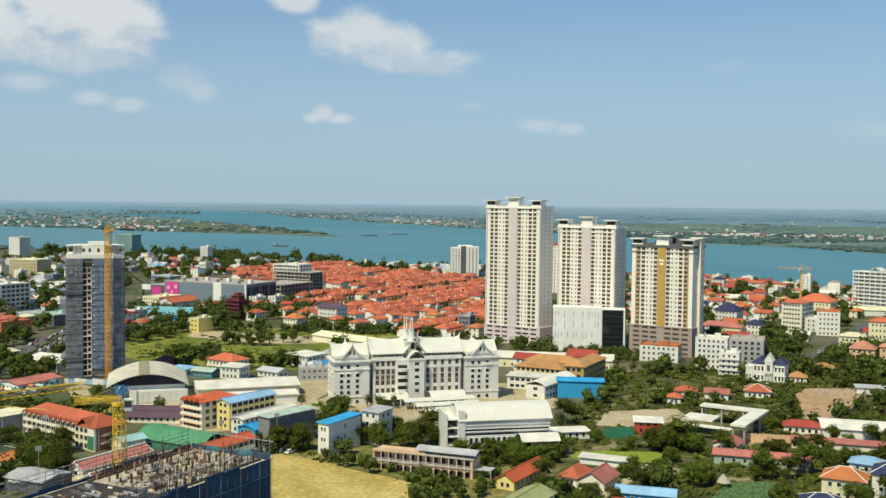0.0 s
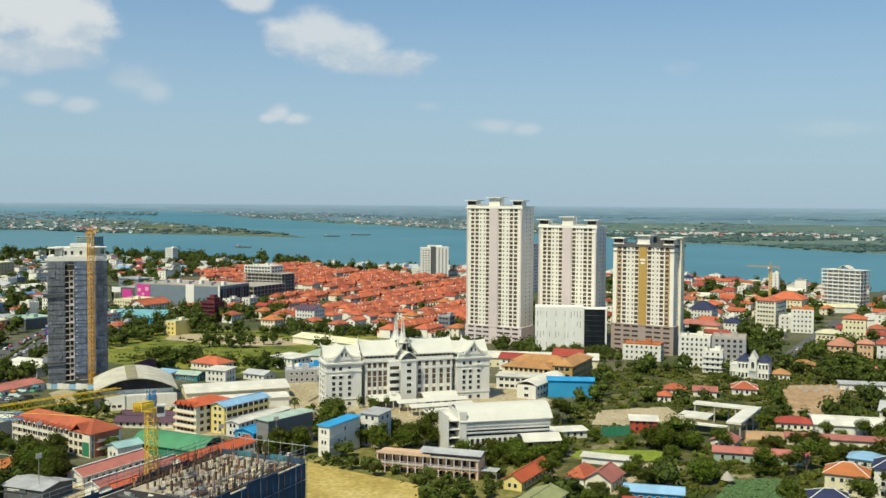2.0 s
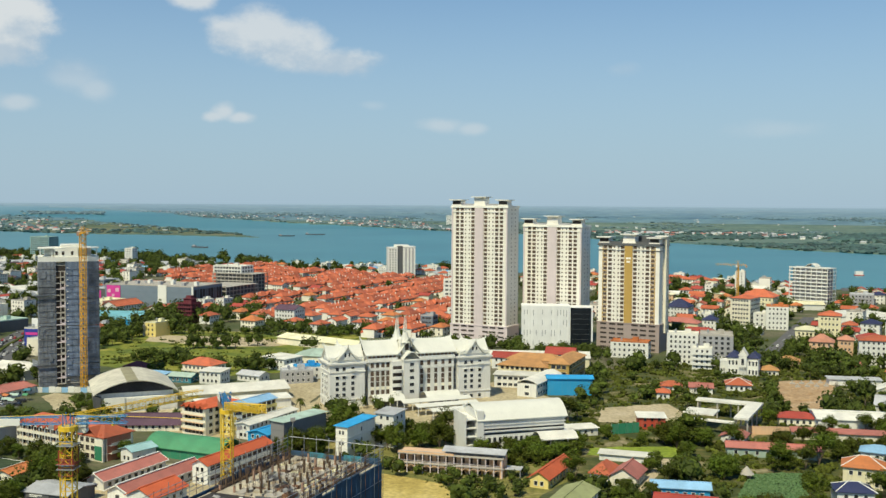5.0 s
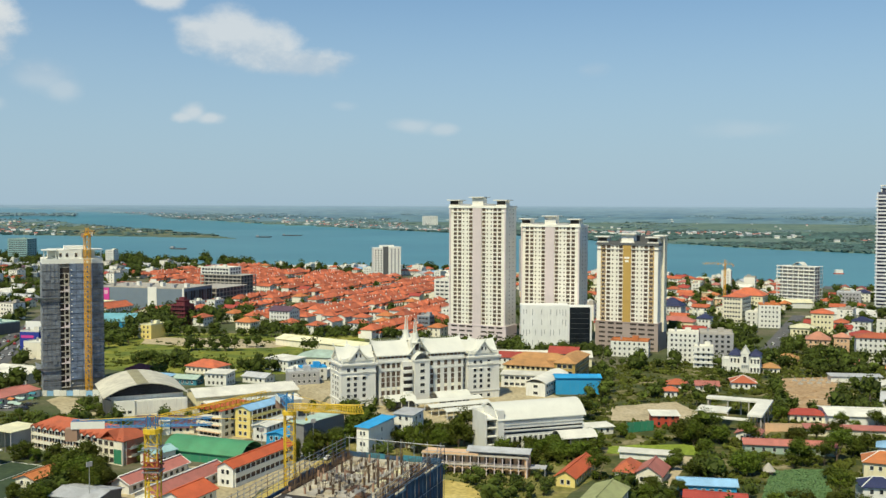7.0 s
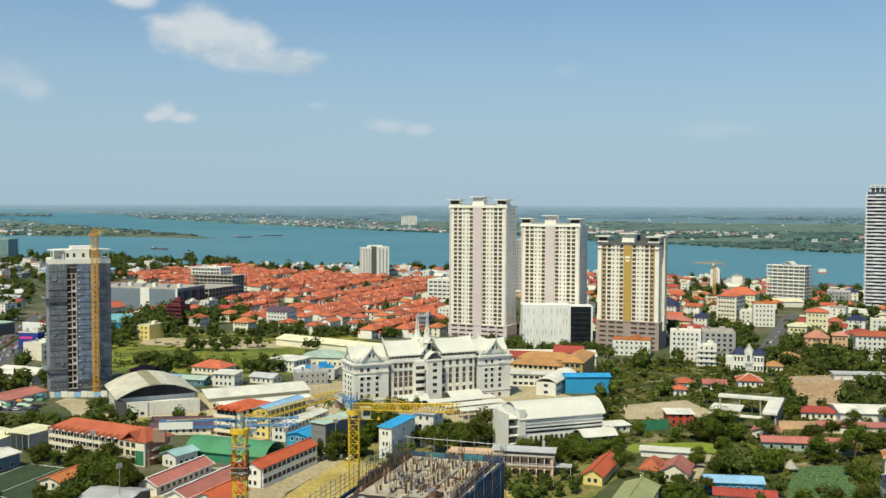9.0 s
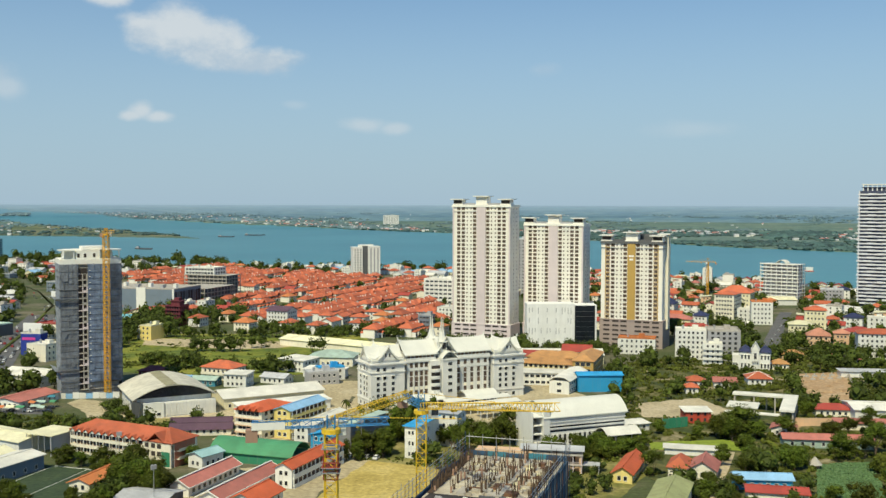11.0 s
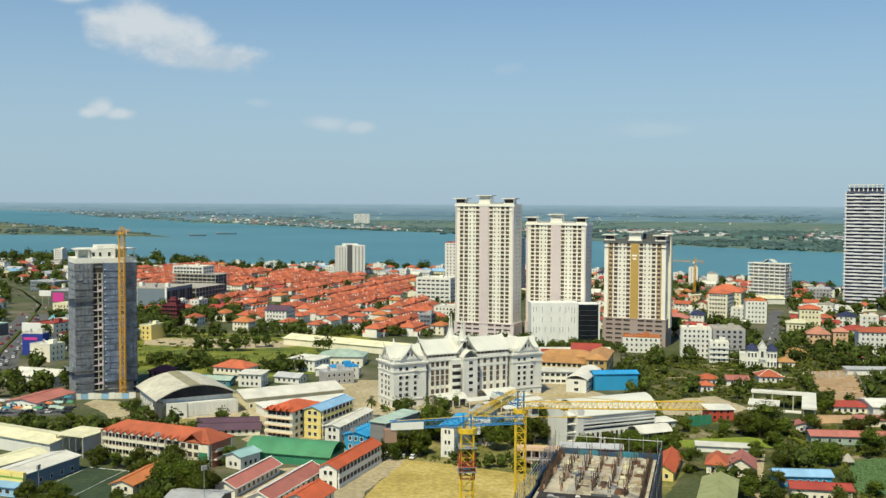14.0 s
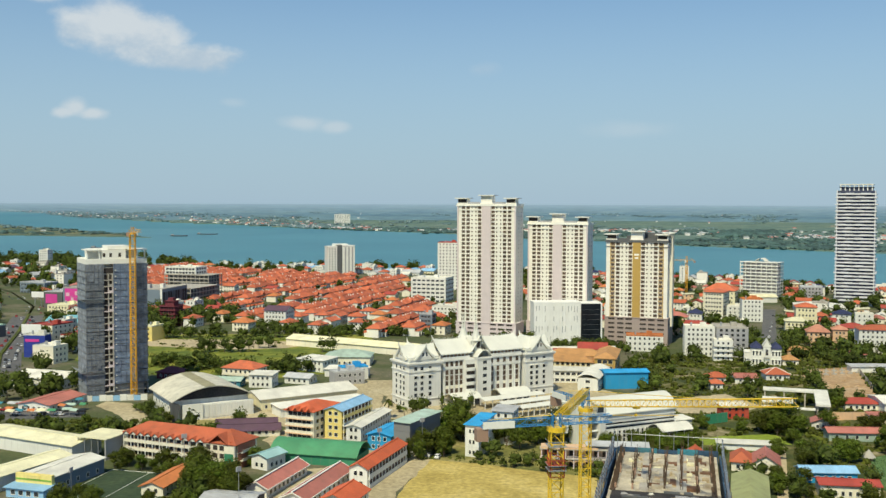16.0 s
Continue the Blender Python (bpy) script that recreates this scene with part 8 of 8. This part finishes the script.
OPEN = [[(76, 306), (76, 330), (101, 327), (100, 304)], [(57, 322), (80, 318), (92, 340), (99, 364), (99, 386), (62, 380)], [(133, 399), (138, 421), (166, 416), (160, 404)], [(138, 468), (140, 489), (160, 487), (160, 466)], [(-62, 285), (-52, 325), (-40, 352), (10, 322), (22, 296), (0, 270)], [(102, 305), (119, 346), (140, 350), (124, 303)], [(-163, 322), (-153, 353), (-127, 344), (-139, 304)],
        [(166, 455), (174, 516), (183, 536), (216, 543), (184, 458)], [(75, 428), (80, 458), (112, 470), (118, 440), (100, 425)], [(83, 394), (80, 412), (106, 412), (99, 396)], [(108, 404), (112, 452), (150, 440), (134, 396)]] + CLEAR[:2]
B = (0, 1, 2, 4)
plant(-54, 427, 6, 0.9, 30.0)
plant(-47, 425, 6, 0.75, 130.0)
grove([(-5, 636), (100, 596), (112, 622), (40, 650), (0, 668)], 80, (1, 3, 4), 1, (0.65, 1.0), 0.5)
for x_, y_, n_ in ((-195, 696, 5), (-159, 625, 3), (-149, 626, 3), (-163, 698, 3), (-136, 628, 4), (-126, 640, 2), (-96, 652, 3), (-178, 697, 3), (-118, 694, 3), (-86, 620, 3)):
    grove([(x_ - 6, y_ - 4), (x_ + 6, y_ - 4), (x_ + 6, y_ + 4), (x_ - 6, y_ + 4)], n_, (2, 4, 4), int(x_ * 3 + y_), (0.9, 1.25), 0.5, False)
grove([(-198, 574), (-132, 556), (-122, 572), (-178, 596)], 26, (1, 4, 4), 2, (0.55, 0.9), 0.6, False)
grove([(-240, 628), (-236, 700), (-216, 700), (-208, 640), (-222, 612)], 40, (2, 4, 0), 71, (0.75, 1.15), 0.4, False)
grove([(-176, 556), (-150, 520), (-112, 536), (-80, 552), (-96, 566), (-150, 566)], 34, (2, 4, 4), 72, (0.5, 0.85), 0.5, False)
grove([(-165, 545), (-140, 520), (-100, 535), (-78, 552), (-110, 560)], 10, B, 24, (0.6, 0.9), 0.8, False)
grove([(-206, 692), (-140, 706), (-60, 698), (-62, 690), (-140, 696)], 40, (1, 4, 4), 3, (0.5, 0.8), 0.6)
grove([(-190, 800), (-112, 708), (-98, 714), (-172, 818), (-200, 860)], 46, (1, 4, 3), 36, (0.7, 1.1), 0.5)
grove([(-112, 706), (-8, 684), (-8, 696), (-106, 722)], 46, (1, 4, 3), 37, (0.6, 1.0), 0.5)
grove([(-240, 800), (-206, 722), (-150, 775), (-185, 905), (-242, 900)], 60, (1, 2, 4), 38, (0.8, 1.2), 0.5)
grove([(-240, 700), (-208, 690), (-190, 760), (-215, 800)], 14, (2, 4), 25, (0.9, 1.3), 0.6)
grove([(150, 600), (160, 660), (195, 718), (240, 700), (275, 650), (258, 560), (205, 545), (180, 560)], 88, (0, 1, 2, 4), 26, (0.7, 1.2), 0.4)
grove([(-156, 354), (-151, 360), (-128, 348), (-118, 340), (-122, 335), (-136, 343)], 22, (3, 4, 3), 27, (0.5, 0.8), 0.4, False)
grove([(-123, 335), (-112, 330), (-105, 318), (-111, 309), (-121, 316)], 20, (2, 4), 28, (0.6, 0.85), 0.4, False)
grove([(-121, 328), (-109, 325), (-102, 314), (-107, 303), (-120, 306)], 20, (2, 4), 40, (0.65, 0.95), 0.3, False)
plant(-122.5, 345.5, 2, 1.1, 40.0)
plant(-120.5, 343.0, 0, 0.95, 75.0)
plant(-103, 352, 4, 1.0, 140.0)
grove([(-152, 312), (-138, 303), (-128, 312), (-122, 300), (-140, 286), (-158, 300)], 14, (2, 4, 3), 29, (0.5, 0.8), 0.5, False)
grove([(-222, 434), (-186, 436), (-176, 446), (-158, 414), (-200, 404), (-235, 420)], 8, (3, 3, 4), 30, (0.5, 0.8), 0.6, False)
grove([(-168, 452), (-150, 420), (-143, 424), (-158, 456)], 14, (3, 4), 31, (0.5, 0.8), 0.3, False)
grove([(-250, 470), (-210, 470), (-200, 500), (-232, 540), (-262, 520)], 26, B, 32, (0.8, 1.2), 0.6, False)
grove([(55, 330), (50, 400), (65, 440), (80, 540), (112, 592), (165, 575), (245, 610), (265, 520), (232, 420), (195, 290), (85, 285)], 235, (0, 1, 2, 3, 4, 4), 4, (0.55, 1.1), 2.6)
for i in range(10):
    for o in (-4.2, 4.4):
        if not taken(70 + i * 2.6 + o, 302 + i * 6.2 - o * 0.3, 2.8):
            plant(70 + i * 2.6 + o, 302 + i * 6.2 - o * 0.3, (3, 1, 4)[i % 3], 0.75 + 0.05 * ((i * 7) % 6), i * 37.0)
for x_, y_, q in ((106, 391, 1.75), (99, 388, 1.2)):
    copy_thing(TREES[0], pose(x_, y_, 0, 0, 0, 70) @ Matrix.Diagonal((q, q, q * 0.8, 1)))
grove([(92, 388), (106, 394), (112, 385), (100, 380)], 4, (0, 2, 4), 5, (0.85, 1.15), 0.5)
grove([(6, 345), (22, 370), (62, 386), (64, 356), (40, 352)], 32, (1, 3, 4), 6, (0.6, 1.0), 0.8)
grove([(-34, 385), (-26, 404), (5, 392), (16, 380), (-10, 368)], 28, (0, 1, 2, 4), 7, (0.8, 1.2), 0.8)
grove([(-54, 350), (-36, 358), (-30, 376), (-42, 366)], 12, (2, 4, 5), 8, (0.7, 1.05), 0.8)
grove([(-134, 342), (-112, 333), (-106, 305), (-122, 290), (-119, 330)], 26, (0, 2, 2, 4, 5), 9, (0.6, 1.0), 0.8)
grove([(-185, 412), (-150, 394), (-108, 398), (-104, 424), (-150, 418)], 28, (1, 3, 4), 10, (0.6, 1.0), 0.8)
grove([(-245, 430), (-190, 404), (-160, 388), (-215, 398)], 22, (1, 3), 11, (0.6, 1.0), 0.8)
grove([(-64, 352), (-30, 368), (22, 338), (36, 318), (24, 300), (8, 330), (-40, 358)], 34, (1, 3, 3, 4), 12, (0.4, 0.75), 0.8)
grove([(10, 300), (26, 338), (42, 345), (40, 318), (26, 292)], 20, (1, 3, 3, 4), 33, (0.4, 0.8), 0.8, False)
grove([(56, 300), (62, 345), (100, 350), (104, 310), (90, 290)], 22, (1, 3, 4, 6), 34, (0.6, 1.0), 0.8)
grove([(140, 300), (136, 345), (175, 370), (190, 330), (180, 295)], 9, (0, 2, 4), 35, (0.5, 0.8), 1.2)
grove([(-50, 440), (-46, 432), (-5, 450), (-10, 456)], 14, (3, 6), 13, (0.6, 0.9), 0.5, False)
grove([(-600, 1560), (-545, 1700), (-440, 1470), (-445, 1355), (-460, 1250), (-520, 1410)], 170, B, 61, (0.9, 1.5), 0.3)
grove([(-240, 560), (-300, 480), (-420, 620), (-560, 900), (-820, 1250), (-760, 1600), (-480, 1480), (-300, 1440), (-395, 1190), (-320, 1020), (-330, 900), (-235, 720)], 560, B, 14, (0.8, 1.45), 0.3)
grove(ESTATE, 420, (1, 3, 3, 4), 15, (0.5, 0.9), 0.2)
grove([(140, 610), (235, 560), (340, 620), (470, 860), (440, 1030), (340, 1190), (160, 1290), (70, 1330), (60, 1060), (110, 720)], 420, (0, 1, 2, 4, 4), 16, (0.7, 1.3), 0.4)
grove([(-900, 1660), (-740, 1715), (-480, 1545), (-300, 1500), (-300, 1455), (-480, 1470), (-760, 1560)], 230, B, 17, (1.0, 1.8))
grove([(-310, 690), (-225, 690), (-205, 790), (-225, 830), (-300, 780)], 55, B, 21)
grove([(-330, 1000), (-420, 1180), (-560, 1300), (-700, 1380), (-640, 1220), (-480, 1020)], 70, B, 22, (0.9, 1.4))
grove([(-110, 1300), (-290, 1460), (-330, 1440), (-150, 1280)], 40, B, 23, (0.9, 1.3))
grove([(-180, 1468), (20, 1372), (20, 1350), (-180, 1440)], 50, B, 18, (0.9, 1.4))
grove([(230, 1300), (400, 1150), (450, 1060), (430, 1050), (330, 1180)], 50, B, 19)
grove([(-30, 690), (0, 760), (40, 900), (60, 1000), (70, 760), (40, 690)], 25, B, 20)

tagged(part("town_trees", TOWN_TREES, [LEAF_TOWN, BARK]), "many leafy trees between the town's houses", "trees", kind="stuff")

# undergrowth in the gardens and along the fields
under = Shape()
rng = random.Random(3)
for poly, n_, q0, q1 in (([(-200, 562), (-230, 605), (-236, 688), (-135, 708), (-60, 698), (-52, 640), (-76, 550), (-130, 524)], 420, 0.35, 1.3), ([(55, 330), (50, 400), (65, 440), (80, 540), (112, 592), (165, 575), (245, 610), (265, 520), (232, 420), (195, 290), (85, 285)], 3800, 0.6, 2.2), ([(6, 345), (22, 370), (62, 386), (64, 356), (40, 352)], 160, 0.6, 1.6),
                         ([(-64, 352), (-30, 368), (22, 338), (36, 318), (24, 300), (8, 330), (-40, 358)], 240, 0.5, 1.4), ([(-168, 345), (-112, 332), (-100, 296), (-128, 280), (-142, 296), (-122, 338)], 200, 0.6, 1.8),
                         ([(-198, 574), (-132, 556), (-122, 572), (-178, 596)], 220, 0.7, 2.0), ([(150, 600), (160, 660), (195, 718), (240, 700), (275, 650), (258, 560), (205, 545), (180, 560)], 420, 0.8, 2.4), ([(-235, 436), (-180, 436), (-158, 414), (-150, 404), (-235, 404)], 380, 0.5, 1.6), ([(-245, 430), (-185, 412), (-150, 394), (-160, 386), (-215, 398)], 260, 0.5, 1.5),
                         ([(-185, 412), (-150, 394), (-108, 398), (-104, 424), (-150, 418)], 120, 0.5, 1.5), ([(-34, 392), (-24, 420), (12, 404), (16, 385), (-10, 372)], 150, 0.6, 1.6)):
    xs, ys = [p[0] for p in poly], [p[1] for p in poly]
    for i in range(n_):
        x_, y_ = rng.uniform(min(xs), max(xs)), rng.uniform(min(ys), max(ys))
        if inside(x_, y_, poly) and not taken(x_, y_, 0.8) and not any(inside(x_, y_, q) for q in OPEN):
            q = rng.uniform(q0, q1)
            for j in range(6):
                lump(under, (x_ + rng.uniform(-1.8, 1.8), y_ + rng.uniform(-1.8, 1.8), q * rng.uniform(0.1, 0.5)), q * rng.uniform(0.3, 0.65), q * rng.uniform(0.35, 0.6), rng, 0.6)
tagged(part("undergrowth", under, SHRUB), "tangled green undergrowth between gardens", "shrubs", kind="stuff")

# far woods and far villages, too many and too small to tell apart
rng = random.Random(5)
woods, hamlet = Shape(), Shape()


def far_clump(x_, y_, big):
    r_ = math.hypot(x_, y_)
    z_, k_ = rise(r_) + 1.0, r_ / true_range(r_)
    for k in range(3):
        q = big * k_ * rng.uniform(0.5, 1.0)
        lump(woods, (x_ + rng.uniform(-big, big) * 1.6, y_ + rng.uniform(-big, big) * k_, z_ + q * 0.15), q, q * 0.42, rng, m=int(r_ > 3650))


made = 0
while made < 5200:
    b_ = radians(rng.uniform(-36, 36))
    sh = float(np.interp(math.degrees(b_), far_b, far_r))
    by_shore = made % 5 < 3
    r_ = sh + abs(rng.gauss(0, 1)) * 210 + 12 if by_shore else rng.uniform(1800, 4450)
    x_, y_ = r_ * math.sin(b_), r_ * math.cos(b_)
    if r_ > 4500 or is_water(x_, y_) or is_water(x_ * 0.992, y_ * 0.992):
        continue
    dens = noise.noise(Vector((x_ * 0.0022, y_ * 0.0045, 3))) + 0.45 * noise.noise(Vector((x_ * 0.008, y_ * 0.012, 9)))
    if dens < (rng.uniform(-0.45, 0.15) if by_shore else rng.uniform(0.18, 0.4)):
        continue
    if not (by_shore and math.degrees(b_) > 6 and rng.random() < 0.45):
        far_clump(x_, y_, rng.uniform(6, 12))
    made += 1
for i in range(700):
    bd = rng.uniform(3, 27)
    r_ = float(np.interp(bd, [3, 12, 15, 18, 27], [3330, 3500, 3480, 3290, 2700])) + rng.gauss(0, 1) * 130
    far_clump(r_ * math.sin(radians(bd)), r_ * math.cos(radians(bd)), rng.uniform(6, 13))
# the wooded village on the broad end of the spit; its tip is low and grassy
made = 0
while made < 900:
    bd, r_ = rng.uniform(-37, -13), rng.uniform(3000, 4600)
    x_, y_ = r_ * math.sin(radians(bd)), r_ * math.cos(radians(bd))
    if not inside(x_, y_, PENINSULA):
        continue
    made += 1
    if bd > -22 and rng.random() < 0.72:
        continue
    far_clump(x_, y_, rng.uniform(7, 13))
    if made % 4 == 0 and bd < -21.5 and r_ < 4150:
        z_, k_ = rise(r_) + 0.9, r_ / true_range(r_)
        w_ = rng.uniform(7, 15) * k_
        hamlet.box(x_, y_ - 14, z_, x_ + w_, y_ - 6, z_ + 5 * k_, 0)
        hamlet.gable(x_ - 1, y_ - 15, x_ + w_ + 1, y_ - 5, z_ + 5 * k_, 2.2 * k_, 0.3, 'x', made // 4 % 3 + 1)
for i in range(130):
    p_, q_, f = rng.choice(ISLET), rng.choice(ISLET), rng.random()
    x_, y_ = p_[0] + (q_[0] - p_[0]) * f, p_[1] + (q_[1] - p_[1]) * f
    if inside(x_ * 0.999, y_ * 0.999, ISLET):
        far_clump(x_, y_, rng.uniform(18, 26))
# a tall grove behind the landing on the far bank
for i in range(240):
    y_ = 2690 + 520 * rng.random() ** 1.6
    far_clump(rng.uniform(0.362, 0.412) * y_, y_, rng.uniform(13, 24))
tagged(part("far_woods", woods, [HAZED_LEAF_FAR, HAZED_LEAF]), "scattered woods and hedges on the far bank", "woods", kind="stuff")
made = 0
while made < 620:
    b_ = radians(rng.uniform(-36, 36))
    sh = float(np.interp(math.degrees(b_), far_b, far_r))
    bd = math.degrees(b_)
    r_ = float(np.interp(bd, [3, 12, 15, 18, 24], [3300, 3470, 3450, 3264, 2850])) + rng.gauss(0, 1) * 110 if bd > 3 and rng.random() < 0.85 else sh + abs(rng.gauss(0, 1)) * 170 + 25 if bd <= 3 and rng.random() < 0.9 else rng.uniform(2700, 4400)
    x_, y_ = r_ * math.sin(b_), r_ * math.cos(b_)
    if r_ > 4500 or is_water(x_, y_) or noise.noise(Vector((x_ * 0.003, y_ * 0.003, 5))) < -0.12:
        continue
    z_, k_ = rise(r_) + 0.9, r_ / true_range(r_)
    w_, d_, h_ = rng.uniform(5, 15) * k_, rng.uniform(6, 11) * k_, rng.choice((2.5, 3, 4, 6)) * k_
    hamlet.box(x_, y_, z_, x_ + w_, y_ + d_, z_ + h_, 0)
    hamlet.gable(x_ - 1, y_ - 1, x_ + w_ + 1, y_ + d_ + 1, z_ + h_, rng.uniform(1.2, 2.6) * k_, 0.3, 'x', rng.choice((1, 1, 2, 2, 3, 3)))
    made += 1
tagged(part("far_village", hamlet, [IVORY, PINK_ROOF, GREY_ROOF, GREY_ROOF]), "small white and red houses along the far bank", "village", kind="stuff")
fx, fy = near(-154, 4480)
house(fx, fy, 60, 22, 11, 'flat', WHITE, WHITE_ROOF, "white slab block on the far bank", rz=4, fh=3.4, name="far_block", category="apartment block", cols=9, side_cols=2, ww=3)
bpy.data.objects["far_block"].location.z = rise(math.hypot(fx, fy))

# ---- boats ----
for x_, y_, rz, L in ((-567, 2811, 10, 46), (-519, 2969, 5, 60), (-590, 2059, -20, 40)):
    t = thing("barge", "low dark cargo barge on the river", "barge", x_, y_, rz, "river barges", -0.6)
    part("hull", Shape().loft([[(0, -3, 0.6), (0, 3, 0.6), (0, 3.6, 3), (0, -3.6, 3)], [(L * 0.8, -4, -0.4), (L * 0.8, 4, -0.4), (L * .8, 4.4, 2.6), (L * .8, -4.4, 2.6)], [(L, -0.5, 1), (L, 0.5, 1), (L, 0.6, 3.4), (L, -0.6, 3.4)]]), DARK_GREY, t)
    part("wheelhouse", Shape().box(2, -2.5, 2.8, 9, 2.5, 6), GREY, t)
t = thing("floating_house", "small red and white floating house", "houseboat", 530, 1385, 0, z=-0.6)
part("hull", Shape().box(0, 0, -0.3, 12, 7, 1.2), RED_WALL, t)
part("cabin", Shape().box(1, 1, 1.2, 11, 6, 6), TRIM, t)


# ---- cars ----
def car(paint, label):
    s = Shape().loft([[(x, y, z) for x, y, z in ((-2.1, -0.85, zz), (2.1, -0.85, zz), (2.1, 0.85, zz), (-2.1, 0.85, zz))] for zz in (0.35, 0.9)])
    s.loft([[(-1.7, -0.8, 0.9), (1.1, -0.8, 0.9), (1.1, 0.8, 0.9), (-1.7, 0.8, 0.9)], [(-1.2, -0.65, 1.5), (0.5, -0.65, 1.5), (0.5, 0.65, 1.5), (-1.2, 0.65, 1.5)]])
    ob = part("car", s, paint)
    part("window_glass", Shape().loft([[(-1.64, -0.83, 0.98), (1.02, -0.83, 0.98), (1.02, 0.83, 0.98), (-1.64, 0.83, 0.98)], [(-1.32, -0.73, 1.38), (0.68, -0.73, 1.38), (0.68, 0.73, 1.38), (-1.32, 0.73, 1.38)]]), GLASS, ob)
    for a in (-1.3, 1.3):
        for b_ in (-0.8, 0.8):
            part("wheel", Shape().tube((a, b_ - 0.1, 0.33), (a, b_ + 0.1, 0.33), 0.33, 10), RUBBER, ob)
    return tagged(ob, label, "car", "parked and driving cars")


CARS = [[car(material("white_car_paint", (0.75, 0.75, 0.75), 0.3, dirt=0.05), "white saloon car"), True], [car(material("black_car_paint", (0.03, 0.03, 0.035), 0.3, dirt=0.05), "black saloon car"), True],
        [car(material("silver_car_paint", (0.4, 0.41, 0.42), 0.3, 0.6, dirt=0.05), "silver saloon car on tarmac"), True], [car(material("red_car_paint", (0.4, 0.03, 0.03), 0.3, dirt=0.05), "red saloon car"), True]]
for c_, lb in zip(CARS, ("white saloon car with dark windows", "black saloon car with dark windows", "silver saloon car with dark windows", "red saloon car with dark windows")):
    tagged(c_[0], lb)


def park(x_, y_, rz, k):
    m_ = pose(x_, y_, 0.17, 0, 0, rz)
    if CARS[k][1]:
        CARS[k][0].matrix_basis, CARS[k][1] = m_, False
    else:
        copy_thing(CARS[k][0], m_)


rng = random.Random(12)
for i in range(9):
    for j in range(2):
        park(-262 + i * 9.4 + rng.uniform(-2, 2), 458 - i * 1.2 + j * 8 - 6, 170 + rng.uniform(-14, 14), rng.choice((0, 1, 2, 0, 1, 3)))
rd = [(-262, 560), (-281, 622), (-305, 729), (-348, 904), (-413, 1046)]
for i in range(74):
    k = rng.choice((0, 0, 1, 1, 1, 2, 2, 3))
    f = rng.random()
    x_, y_ = rd[k][0] + (rd[k + 1][0] - rd[k][0]) * f, rd[k][1] + (rd[k + 1][1] - rd[k][1]) * f
    park(x_ + rng.choice((-9, -6, -3.5, 3.5, 6, 9)), y_, 106, rng.choice((0, 1, 2, 3, 1)))
for i in range(10):
    f = i / 10
    park(225 + 118 * f + rng.choice((-5, 5)), 668 + 257 * f, 65, rng.choice((0, 1, 2)))
for i in range(4):
    park(-48 + i * 3.2, 362 - i * 1.2, 70, i % 3)

# ---- market awnings, lamp masts, crops and hedges ----
rng = random.Random(8)
for i in range(44):
    x_, y_ = -258 + (i % 15) * 4.8 + rng.uniform(-1, 1), 437 + (i // 8) * 5.5 + rng.uniform(-1, 1)
    t = thing("market_awning", "small market awning on thin poles", "awning", x_, y_, rng.uniform(-40, 10), "market awnings")
    part("canopy", Shape().gable(0, 0, rng.uniform(3, 5), 3, 2.6, 0.8, 0.1, 'x'), rng.choice((GREEN_ROOF, GREY_ROOF, PALE_GREEN_ROOF, PALE_GREEN_ROOF, CREAM_ROOF, ORANGE_ROOF, TEAL_SHEET)), t)
    for a, b in ((0.1, 0.1), (2.9, 0.1), (0.1, 2.8), (2.9, 2.8)):
        part("pole", Shape().tube((a, b, -0.2), (a, b, 2.6), 0.05, 4), STEEL, t)
for x_, y_ in ((-103, 297), (-126, 341), (-152, 300), (-60, 345), (-44, 360)):
    t = thing("lamp_mast", "tall grey floodlight mast", "lamp", x_, y_, rng.uniform(0, 90), "lamp masts")
    part("pole", Shape().tube((0, 0, -0.3), (0, 0, 14), 0.16, 6, r2=0.09), STEEL, t)
    part("lamp_head", Shape().box(-0.9, -0.2, 13.2, 0.9, 0.2, 14.6), GREY, t)
for i in range(7):
    plant(-103 + i * 3.2, 294 - i * 1.2 + rng.uniform(-.6, .6), 5, rng.uniform(0.7, 1.0), rng.uniform(0, 360))
crop = Shape()
for i in range(26):
    for j in range(42):
        x_, y_ = 102 + i * 0.95 + j * 0.45, 304 + j * 1.1 + rng.uniform(-.3, .3) - i * 0.1
        if inside(x_, y_, [(102, 305), (119, 346), (140, 350), (124, 303)]):
            lump(crop, (x_ + rng.uniform(-.3, .3), y_, 0.4), rng.uniform(0.4, 0.75), 0.4, rng, 0.5)
tagged(part("crop_plants", crop, CROP), "rows of low leafy crops", "crops", kind="stuff")

# spoil heaps, trenches and kerb walls on the dug plot
rng = random.Random(21)
spoil = Shape()
for i in range(150):
    x_, y_ = rng.uniform(162, 216), rng.uniform(455, 545)
    if inside(x_, y_, [(168, 460), (176, 514), (185, 533), (213, 540), (184, 462)]):
        q = rng.uniform(0.5, 1.6)
        lump(spoil, (x_, y_, 0.1), q, q * 0.45, rng, 0.4)
tagged(part("spoil_heaps", spoil, CLAY), "low heaps of dug clay", "soil", kind="stuff")
for i in range(10):
    t = thing("footing", "grey concrete footing in the dug plot", "footing", 186 + (i % 5) * 5.2, 518 + (i // 5) * 9 + (i % 5) * 1.2, -20 + rng.uniform(-6, 6), "concrete footings")
    part("block", Shape().box(0, 0, -0.3, 2.6, 1.6, 0.9).box(0.8, 0.5, 0.9, 1.5, 1.1, 2.0), CONCRETE, t)
